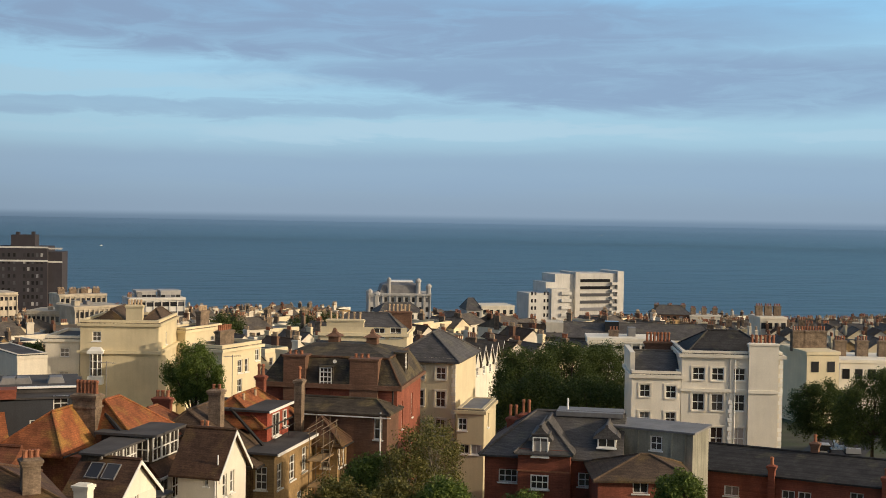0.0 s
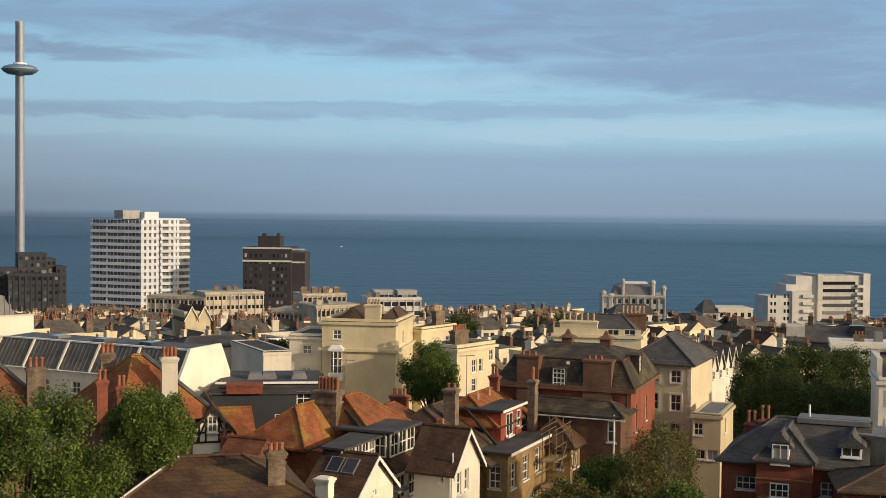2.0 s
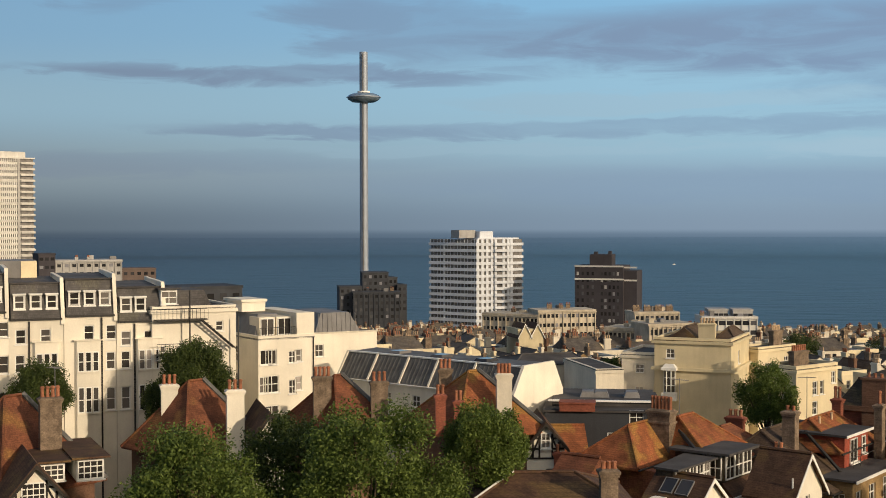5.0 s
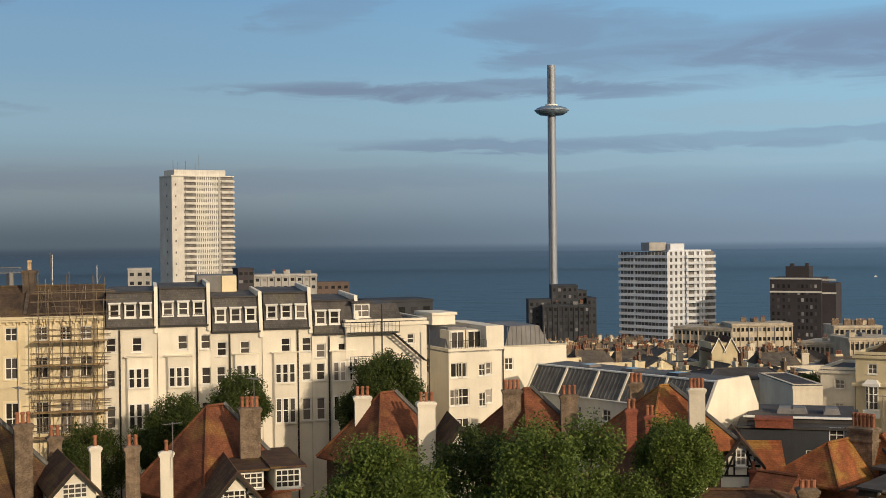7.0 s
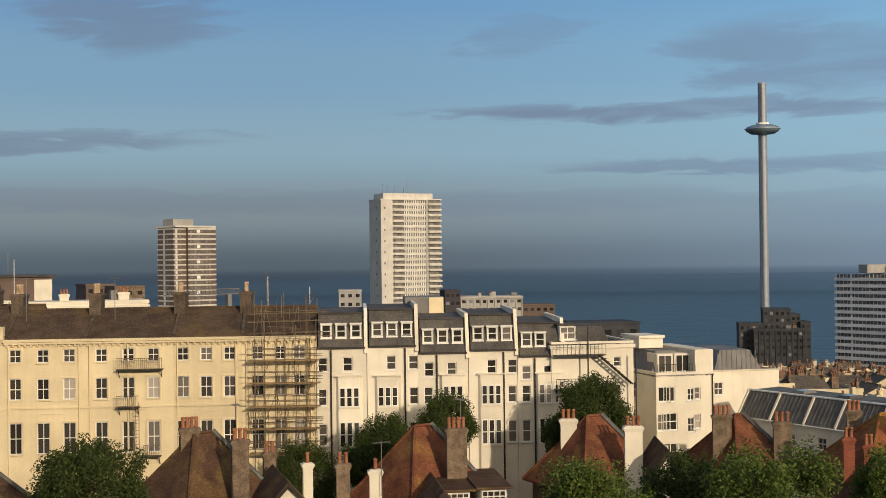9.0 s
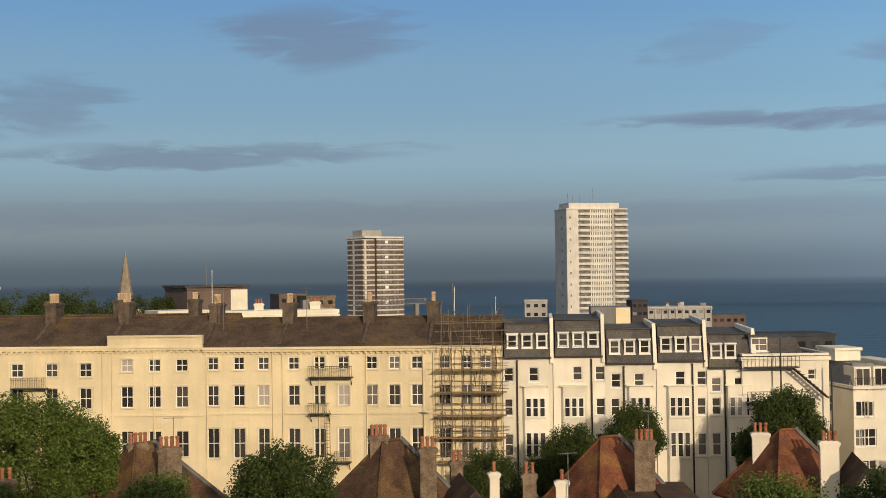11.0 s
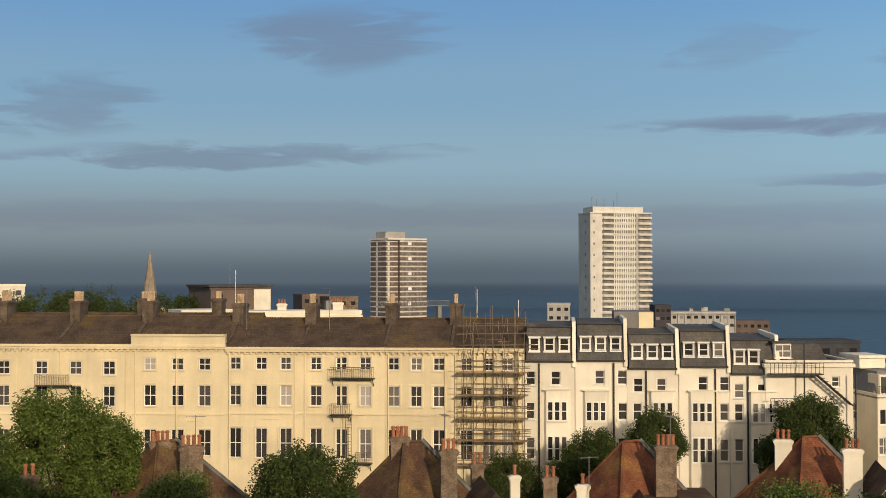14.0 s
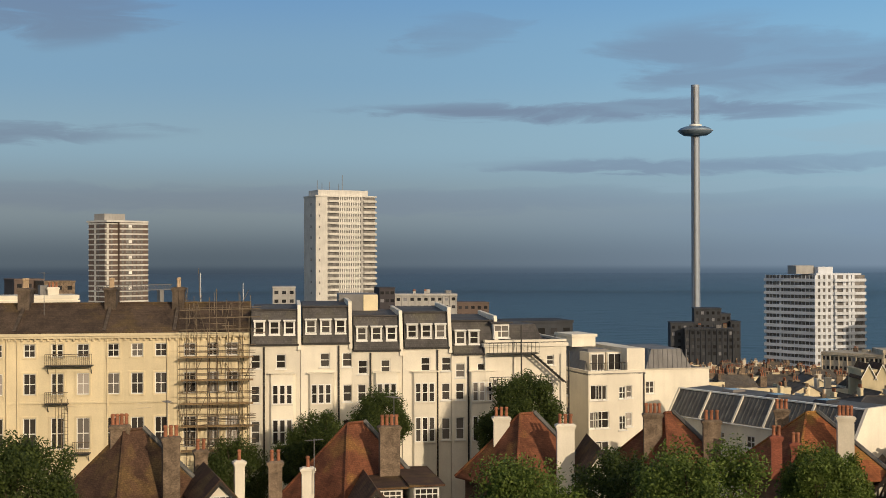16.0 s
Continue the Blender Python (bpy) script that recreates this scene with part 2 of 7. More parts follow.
REDPAINT = material("red_hung_tile", (0.42, 0.10, 0.06), 0.8, 0.15, 1.0, 0.2, 0.1, courses=0.12)
GROUND = material("ground_earth", (0.085, 0.085, 0.05), 0.95, 0.4, 6.0, 0.3, 0, (0.05, 0.07, 0.025), 0.6)
TARMAC = material("asphalt", (0.05, 0.05, 0.052), 0.9, 0.25, 2.0, 0.2)
SHINGLE = material("beach_shingle", (0.36, 0.28, 0.19), 0.95, 0.2, 4.0, 0.3)
BARK = material("bark", (0.10, 0.075, 0.05), 0.95, 0.35, 0.3, 0.3, 0.2)
PALEBARK = material("pale_bare_bark", (0.30, 0.26, 0.20), 0.95, 0.3, 0.3, 0.3)


def glass_material(name, colour, rough):
    m = bpy.data.materials.new(name)
    m.use_nodes = True
    n, l = m.node_tree.nodes, m.node_tree.links
    b = n["Principled BSDF"]
    rnd = n.new("ShaderNodeObjectInfo").outputs["Random"]
    r = n.new("ShaderNodeValToRGB")
    r.color_ramp.interpolation = "CONSTANT"
    for q in (0.5, 0.72, 0.88):
        r.color_ramp.elements.new(q)
    for e, (p, k) in zip(r.color_ramp.elements, ((0, 0.6), (0.4, 1.0), (0.62, 1.5), (0.80, 3.0), (0.92, 7.5))):
        e.position, e.color = p, (*(min(0.6, c * k) for c in colour), 1)
    l.new(rnd, r.inputs[0])
    l.new(r.outputs[0], b.inputs["Base Color"])
    b.inputs["Roughness"].default_value, b.inputs["Specular IOR Level"].default_value = rough, 0.6
    t = n.new("ShaderNodeTexNoise")
    t.inputs["Scale"].default_value = 1.3
    k = n.new("ShaderNodeBump")
    k.inputs["Strength"].default_value, k.inputs["Distance"].default_value = 0.25, 0.01
    l.new(n.new("ShaderNodeNewGeometry").outputs["Position"], t.inputs["Vector"])
    l.new(t.outputs[0], k.inputs["Height"])
    l.new(k.outputs[0], b.inputs["Normal"])
    return m


GLASS = glass_material("window_glass_before_curtains", (0.055, 0.05, 0.045), 0.06)
DARKGLASS = glass_material("dark_window_glass", (0.03, 0.03, 0.032), 0.08)
TOWERGLASS = material("curtained_tower_glass", (0.20, 0.19, 0.18), 0.25, 0.45, 2.2, 0.1)
PODGLASS = material("mirrored_pod_glass", (0.27, 0.36, 0.45), 0.18, 0.2, 2.0, 0.05, metal=0.5)


def leaf_material(name, a, b_):
    m = bpy.data.materials.new(name)
    m.use_nodes = True
    n, l = m.node_tree.nodes, m.node_tree.links
    b = n["Principled BSDF"]
    r = n.new("ShaderNodeValToRGB")
    r.color_ramp.elements[0].color, r.color_ramp.elements[1].color = (*a, 1), (*b_, 1)
    l.new(n.new("ShaderNodeNewGeometry").outputs["Random Per Island"], r.inputs[0])
    l.new(r.outputs[0], b.inputs["Base Color"])
    b.inputs["Roughness"].default_value, b.inputs["Specular IOR Level"].default_value = 0.6, 0.25
    tr = n.new("ShaderNodeBsdfTranslucent")
    l.new(r.outputs[0], tr.inputs[0])
    mx = n.new("ShaderNodeMixShader")
    mx.inputs[0].default_value = 0.3
    l.new(b.outputs[0], mx.inputs[1])
    l.new(tr.outputs[0], mx.inputs[2])
    l.new(mx.outputs[0], n["Material Output"].inputs[0])
    return m


LEAF = leaf_material("green_leaves", (0.05, 0.083, 0.015), (0.175, 0.235, 0.05))
DEEPLEAF = leaf_material("deep_green_leaves", (0.03, 0.05, 0.013), (0.095, 0.125, 0.03))
OLIVELEAF = leaf_material("olive_leaves", (0.07, 0.075, 0.02), (0.22, 0.20, 0.06))

sea = bpy.data.materials.new("sea_water")
sea.use_nodes = True
sn, sl = sea.node_tree.nodes, sea.node_tree.links
sb_node = sn["Principled BSDF"]
sb_node.inputs["Roughness"].default_value, sb_node.inputs["Specular IOR Level"].default_value = 0.35, 0.3
spos = sn.new("ShaderNodeNewGeometry").outputs["Position"]


def sea_noise(scale, stretch):
    q = sn.new("ShaderNodeVectorMath")
    q.operation = "MULTIPLY"
    sl.new(spos, q.inputs[0])
    q.inputs[1].default_value = stretch
    t = sn.new("ShaderNodeTexNoise")
    t.inputs["Scale"].default_value, t.inputs["Detail"].default_value = scale, 6.0
    sl.new(q.outputs[0], t.inputs["Vector"])
    return t.outputs[0]


sr = sn.new("ShaderNodeValToRGB")
sr.color_ramp.elements[0].position, sr.color_ramp.elements[0].color = 0.35, (0.009, 0.040, 0.050, 1)
sr.color_ramp.elements[1].position, sr.color_ramp.elements[1].color = 0.68, (0.024, 0.076, 0.088, 1)
sl.new(sea_noise(1.0, (0.006, 0.022, 1)), sr.inputs[0])
# haze and cloud shade put into the colour: greyer, less glossy towards the east
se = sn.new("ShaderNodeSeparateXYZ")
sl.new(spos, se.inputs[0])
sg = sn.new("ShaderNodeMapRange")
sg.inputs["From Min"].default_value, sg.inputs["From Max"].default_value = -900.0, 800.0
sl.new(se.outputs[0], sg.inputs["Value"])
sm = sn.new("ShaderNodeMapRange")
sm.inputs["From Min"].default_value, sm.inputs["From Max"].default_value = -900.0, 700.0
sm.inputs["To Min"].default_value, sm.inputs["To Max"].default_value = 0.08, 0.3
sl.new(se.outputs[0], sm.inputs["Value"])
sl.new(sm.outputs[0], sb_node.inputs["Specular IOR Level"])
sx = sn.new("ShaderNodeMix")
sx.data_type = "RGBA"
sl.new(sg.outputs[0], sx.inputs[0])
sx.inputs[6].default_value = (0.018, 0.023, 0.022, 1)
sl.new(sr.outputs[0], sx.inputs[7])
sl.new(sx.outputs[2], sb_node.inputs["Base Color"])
sk = sn.new("ShaderNodeBump")
sk.inputs["Strength"].default_value, sk.inputs["Distance"].default_value = 0.9, 2.5
sl.new(sea_noise(1.0, (0.02, 0.06, 1)), sk.inputs["Height"])
sl.new(sk.outputs[0], sb_node.inputs["Normal"])


# ---- building helpers ----
class Shape:
    """Vertices and faces of one mesh, laid down through a movable frame."""

    def __init__(self):
        self.v, self.f, self.m = [], [], Matrix()

    def add(self, points, faces):
        k = len(self.v)
        self.v += [tuple(self.m @ Vector(p)) for p in points]
        self.f += [tuple(i + k for i in q) for q in faces]
        return self

    def box(self, x0, y0, z0, x1, y1, z1):
        return self.add([(x0, y0, z0), (x1, y0, z0), (x1, y1, z0), (x0, y1, z0), (x0, y0, z1), (x1, y0, z1), (x1, y1, z1), (x0, y1, z1)],
                        [(3, 2, 1, 0), (4, 5, 6, 7), (0, 1, 5, 4), (1, 2, 6, 5), (2, 3, 7, 6), (3, 0, 4, 7)])

    def taper(self, x0, y0, z0, x1, y1, z1, ix, iy):
        return self.add([(x0, y0, z0), (x1, y0, z0), (x1, y1, z0), (x0, y1, z0), (x0 + ix, y0 + iy, z1), (x1 - ix, y0 + iy, z1), (x1 - ix, y1 - iy, z1), (x0 + ix, y1 - iy, z1)],
                        [(3, 2, 1, 0), (4, 5, 6, 7), (0, 1, 5, 4), (1, 2, 6, 5), (2, 3, 7, 6), (3, 0, 4, 7)])

    def lathe(self, x, y, rings, sides=10):
        pts, faces = [], []
        for r, z in rings:
            pts += [(x + r * math.cos(2 * math.pi * i / sides), y + r * math.sin(2 * math.pi * i / sides), z) for i in range(sides)]
        for j in range(len(rings) - 1):
            for i in range(sides):
                faces.append((j * sides + i, j * sides + (i + 1) % sides, (j + 1) * sides + (i + 1) % sides, (j + 1) * sides + i))
        faces.append(tuple(range(sides))[::-1])
        faces.append(tuple((len(rings) - 1) * sides + i for i in range(sides)))
        return self.add(pts, faces)

    def tube(self, a, b, r=0.03, sides=6, r2=None):
        a, b = Vector(a), Vector(b)
        q = (b - a).to_track_quat("Z", "Y").to_matrix()
        pts = []
        for p, k in ((a, r), (b, r if r2 is None else r2)):
            pts += [tuple(p + q @ Vector((k * math.cos(2 * math.pi * i / sides), k * math.sin(2 * math.pi * i / sides), 0))) for i in range(sides)]
        return self.add(pts, [(i, (i + 1) % sides, sides + (i + 1) % sides, sides + i) for i in range(sides)] + [tuple(range(sides))[::-1], tuple(range(sides, 2 * sides))])

    def wall(self, w, h, holes, reveal=0.22, z0=0.0):
        """A wall in the x-z plane, facing -y, with openings (x0, z0, x1, z1) that have depth."""
        xs = sorted({0.0, w, *(q for o in holes for q in (o[0], o[2]))})
        zs = sorted({z0, h, *(q for o in holes for q in (o[1], o[3]))})
        for i in range(len(xs) - 1):
            for j in range(len(zs) - 1):
                cx, cz = (xs[i] + xs[i + 1]) / 2, (zs[j] + zs[j + 1]) / 2
                if not any(o[0] < cx < o[2] and o[1] < cz < o[3] for o in holes):
                    self.add([(xs[i], 0, zs[j]), (xs[i + 1], 0, zs[j]), (xs[i + 1], 0, zs[j + 1]), (xs[i], 0, zs[j + 1])], [(0, 1, 2, 3)])
        for a, b, c, d in holes:
            self.add([(a, 0, b), (c, 0, b), (c, 0, d), (a, 0, d), (a, reveal, b), (c, reveal, b), (c, reveal, d), (a, reveal, d)],
                     [(0, 4, 5, 1), (1, 5, 6, 2), (2, 6, 7, 3), (3, 7, 4, 0), (4, 7, 6, 5)])
        return self

    def mesh(self, name, mat, smooth=False):
        me = bpy.data.meshes.new(name)
        if name == "wall":
            seen_at, index = {}, []
            for p in self.v:
                index.append(seen_at.setdefault(tuple(round(q, 3) for q in p), len(seen_at)))
            me.from_pydata(list(seen_at), [], [tuple(index[i] for i in q) for q in self.f])
        else:
            me.from_pydata(self.v, [], self.f)
        me.materials.append(mat)
        if smooth:
            me.polygons.foreach_set("use_smooth", [True] * len(me.polygons))
        me.update()
        return me


def thing(name, label, category, m, group="", kind=""):
    ob = new(name)
    ob.empty_display_size = 0.5
    ob.matrix_world = m
    return tagged(ob, label, category, group, kind)


def part(name, shape, mat, parent, label="", at=None, smooth=False):
    me = shape if isinstance(shape, bpy.types.Mesh) else shape.mesh(name, mat, smooth)
    ob = new(name, me)
    ob.parent = parent
    if at is not None:
        ob.matrix_basis = at
    if label:
        ob["label"] = label
    return ob


def solo(name, shape, mat, m, label, category, group="", kind="", smooth=False):
    ob = new(name, shape.mesh(name, mat, smooth))
    ob.matrix_world = m
    return tagged(ob, label, category, group, kind)


def base_frame(p1, p2, z):
    """The frame of a facade that runs from p1 to p2 (left to right, seen from in front): x along it, y into the house."""
    u = (Vector((*p2, 0)) - Vector((*p1, 0)))
    w = u.length
    u.normalize()
    v = Vector((-u.y, u.x, 0))
    m = Matrix((u, v, Vector((0, 0, 1)))).transposed().to_4x4()
    return Matrix.Translation((*p1, z)) @ m, w


def ground_z(x, y):
    t = min(1.0, max(0.0, (y - 60) / 620))
    # the shore bends inland towards the west
    west = min(1.0, max(0.0, (0.5 * max(0.0, x - 200) + min(y, 640) - 640) / 60))
    return -37.0 * t - 9.0 * west


WINDOWS = {}


def window_meshes(w, h, cols, rows, frame_mat, sash, surround):
    key = (round(w, 2), round(h, 2), cols, rows, frame_mat.name, sash, surround.name if surround else "")
    if key not in WINDOWS:
        s, t = Shape(), 0.085
        x = w / 2
        s.box(-x, 0.1, 0, -x + t, 0.2, h).box(x - t, 0.1, 0, x, 0.2, h).box(-x + t, 0.1, 0, x - t, 0.2, t).box(-x + t, 0.1, h - t, x - t, 0.2, h)
        for i in range(1, cols):
            q = -x + w * i / cols
            s.box(q - 0.03, 0.12, t, q + 0.03, 0.18, h - t)
        for i in range(1, rows):
            q = h * i / rows
            s.box(-x + t, 0.11, q - 0.035, x - t, 0.17, q + 0.035)
        g = Shape().box(-x + 0.04, 0.16, 0.04, x - 0.04, 0.19, h - 0.04)
        sill = Shape().box(-x - 0.1, -0.1, -0.1, x + 0.1, 0.1, 0.0)
        if surround:
            for a, b, c, d in ((-x - 0.16, 0.02, -x, h + 0.16), (x, 0.02, x + 0.16, h + 0.16), (-x, h, x, h + 0.16)):
                sill.box(a, -0.05, b, c, 0.02, d)
        WINDOWS[key] = (s.mesh("window", frame_mat), g.mesh("pane", GLASS), sill.mesh("sill", surround or frame_mat))
    return WINDOWS[key]


def put_window(parent, m, w, h, cols=1, rows=2, frame_mat=None, sash=True, surround=None, sill=True):
    a, g, s = window_meshes(w, h, cols, rows, frame_mat or PAINT, sash, surround)
    ob = part("window", a, None, parent, at=m)
    part("pane", g, None, ob)
    if sill:
        part("sill", s, None, ob)
    return ob


SIDES = {"front": lambda w, d: Matrix(), "right": lambda w, d: pose(w, 0, 0, 0, 0, 90), "back": lambda w, d: pose(w, d, 0, 0, 0, 180), "left": lambda w, d: pose(0, d, 0, 0, 0, 270)}


def walls_with_windows(parent, w, d, h, openings, mat, surround=None, frame_mat=None, z0=0.0, name="wall"):
    """openings: {side: [(x, z, width, height, cols, rows), ...]}, x at the opening's middle, z at its foot."""
    s = Shape()
    todo = []
    for side, fn in SIDES.items():
        s.m = fn(w, d)
        length = w if side in ("front", "back") else d
        holes = []
        for o in openings.get(side, ()):
            holes.append((o[0] - o[2] / 2, o[1], o[0] + o[2] / 2, o[1] + o[3]))
            todo.append((s.m @ Matrix.Translation((o[0], 0, o[1])), o))
        s.wall(length, h, holes, z0=z0)
    ob = part(name, s, mat, parent)
    for m, o in todo:
        put_window(parent, m, o[2], o[3], o[4], o[5], frame_mat, surround=surround)
    return ob


def grid(xs, zs, w, cols=1, rows=2):
    """zs: (foot, height) of each storey."""
    return [(x, z, w, h, cols, rows) for z, h in zs for x in xs]


def gable_roof(parent, x0, y0, x1, y1, z, rise, mat, along="x", over=0.35, hip0=0.0, hip1=0.0, thick=0.14, name="roof", pre=None, open0=False, open1=False):
    """A pitched roof with its ridge along x or y; hip0 and hip1 draw the ridge's ends in."""
    s = Shape()
    if along == "y":
        s.m = Matrix.Translation((x1, y0, 0)) @ pose(0, 0, 0, 0, 0, 90)
        w, d = y1 - y0, x1 - x0
    else:
        s.m = Matrix.Translation((x0, y0, 0))
        w, d = x1 - x0, y1 - y0
    if pre is not None:
        s.m = pre @ s.m
    drop = rise * over / (d / 2)
    lo, hi = [(-over, -over, z - drop), (w + over, -over, z - drop), (w + over, d + over, z - drop), (-over, d + over, z - drop)], [(hip0 - (over if hip0 == 0 else 0), d / 2, z + rise), (w - hip1 + (over if hip1 == 0 else 0), d / 2, z + rise)]
    pts = lo + hi + [(x, y, q - thick) for x, y, q in lo + hi]
    ends = [(1, 5, 11, 7), (2, 8, 11, 5)] if open1 else [(1, 2, 5), (1, 7, 8, 2)]
    s.add(pts, [(0, 1, 5, 4), (2, 3, 4, 5), (6, 10, 11, 7), (8, 11, 10, 9), (0, 6, 7, 1), (2, 8, 9, 3)] + ends + ([(0, 4, 10, 6), (3, 9, 10, 4)] if open0 else [(3, 0, 4), (3, 9, 6, 0)]))
    ob = part(name, s, mat, parent)
    r = Shape()
    r.m = s.m
    r.tube(hi[0], hi[1], 0.13, 6)
    if hip0:
        r.tube(lo[0], hi[0], 0.11, 6).tube(lo[3], hi[0], 0.11, 6)
    if hip1:
        r.tube(lo[1], hi[1], 0.11, 6).tube(lo[2], hi[1], 0.11, 6)
    part("ridge", r, mat, ob)
    return ob


POTS = {}


def chimney(parent, x, y, z0, z1, w=0.9, d=0.6, pots=4, mat=None, pot_mat=None, turn=0.0, pot=0.6):
    mat, pot_mat = mat or STACK, pot_mat or TERRACOTTA
    s = Shape()
    s.box(-w / 2, -d / 2, z0, w / 2, d / 2, z1 - 0.4).box(-w / 2 - 0.06, -d / 2 - 0.06, z1 - 0.4, w / 2 + 0.06, d / 2 + 0.06, z1 - 0.25)
    s.box(-w / 2 - 0.12, -d / 2 - 0.12, z1 - 0.25, w / 2 + 0.12, d / 2 + 0.12, z1 - 0.1).taper(-w / 2 - 0.05, -d / 2 - 0.05, z1 - 0.1, w / 2 + 0.05, d / 2 + 0.05, z1, 0.12, 0.12)
    ob = part("chimney", s, mat, parent, at=pose(x, y, 0, 0, 0, turn))
    key = (pot_mat.name, pot)
    if key not in POTS:
        k = pot / 0.6
        POTS[key] = Shape().lathe(0, 0, [(0.15, -0.05), (0.13, 0.1), (0.12, 0.45 * k), (0.155, 0.47 * k), (0.155, 0.54 * k), (0.115, 0.6 * k), (0.09, 0.6 * k), (0.085, 0.4 * k)], 8).mesh("chimney_pot", pot_mat)
    for i in range(pots):
        long, off = max(w, d), (i + 0.5) / pots - 0.5
        px, py = ((off * w * 0.95), 0) if w >= d else (0, off * d * 0.95)
        part("chimney_pot", POTS[key], None, ob, at=pose(px, py, z1, 0, 0, 40 * i))
    return ob


# ---- ground and sea ----
s = Shape()
xs = [-2600, -1200, -700, -450] + list(range(-300, 526, 25)) + [600, 700, 1200, 2600]
ys = [-600, -250, -100] + list(range(-25, 701, 25)) + [712]
pts = [(x, y, ground_z(x, y)) for y in ys for x in xs]
n_x = len(xs)
s.add(pts, [(j * n_x + i, j * n_x + i + 1, (j + 1) * n_x + i + 1, (j + 1) * n_x + i) for j in range(len(ys) - 1) for i in range(n_x - 1)])
solo("ground", s, GROUND, Matrix(), "dark earth and grass falling gently towards the sea", "ground", kind="structure")
s = Shape().add([(-2600, 706, -37.2), (190, 706, -37.2), (190, 748, -40.6), (-2600, 748, -40.6)], [(0, 1, 2, 3)])
solo("beach", s, SHINGLE, Matrix(), "brown shingle beach at the sea's edge", "beach", kind="structure")
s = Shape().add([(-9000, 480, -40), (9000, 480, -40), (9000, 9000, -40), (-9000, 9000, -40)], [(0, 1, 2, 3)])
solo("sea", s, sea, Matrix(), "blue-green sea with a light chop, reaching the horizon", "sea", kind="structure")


# sea haze painted as a glowing, see-through sheet standing before the horizon
haze_sheet = bpy.data.materials.new("sea_haze")
haze_sheet.use_nodes = True
fn, fl = haze_sheet.node_tree.nodes, haze_sheet.node_tree.links
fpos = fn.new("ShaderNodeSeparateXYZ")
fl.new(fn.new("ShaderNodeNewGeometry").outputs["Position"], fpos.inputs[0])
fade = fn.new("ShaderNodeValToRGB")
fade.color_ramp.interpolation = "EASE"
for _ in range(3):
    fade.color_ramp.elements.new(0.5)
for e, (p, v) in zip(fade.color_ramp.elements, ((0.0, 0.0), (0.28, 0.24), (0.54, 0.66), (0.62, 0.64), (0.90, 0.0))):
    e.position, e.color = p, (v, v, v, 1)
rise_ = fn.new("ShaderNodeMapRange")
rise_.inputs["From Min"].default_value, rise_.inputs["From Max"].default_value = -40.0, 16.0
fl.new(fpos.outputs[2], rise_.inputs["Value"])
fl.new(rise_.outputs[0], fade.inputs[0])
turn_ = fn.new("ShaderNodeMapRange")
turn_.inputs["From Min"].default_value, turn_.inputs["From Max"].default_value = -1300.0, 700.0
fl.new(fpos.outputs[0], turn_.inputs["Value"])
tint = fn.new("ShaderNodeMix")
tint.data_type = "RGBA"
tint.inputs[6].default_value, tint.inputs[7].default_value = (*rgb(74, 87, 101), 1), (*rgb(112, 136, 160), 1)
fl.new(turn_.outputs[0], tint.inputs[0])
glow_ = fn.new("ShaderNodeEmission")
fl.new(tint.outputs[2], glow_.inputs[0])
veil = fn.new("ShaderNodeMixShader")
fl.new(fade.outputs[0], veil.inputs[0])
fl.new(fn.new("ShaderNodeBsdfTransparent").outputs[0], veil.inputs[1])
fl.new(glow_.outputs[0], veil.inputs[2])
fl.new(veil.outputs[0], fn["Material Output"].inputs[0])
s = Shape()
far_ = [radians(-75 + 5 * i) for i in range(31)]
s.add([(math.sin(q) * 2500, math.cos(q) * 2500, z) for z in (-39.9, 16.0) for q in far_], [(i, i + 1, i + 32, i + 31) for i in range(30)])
solo("backdrop", s, haze_sheet, Matrix(), "curved glowing sheet that stands in for haze along the horizon", "haze", kind="structure")


# ---- the long terrace: one straight row of houses ----
T_U, T_V = Vector((0.8805, 0.474, 0)), Vector((-0.474, 0.8805, 0))
T_DIST, T_BASE = 112.0, -4.5


def on_terrace(u, z=T_BASE, back=0.0):
    p = T_U * u + T_V * (T_DIST + back)
    return Matrix.Translation((p.x, p.y, z)) @ Matrix((T_U, T_V, Vector((0, 0, 1)))).transposed().to_4x4()


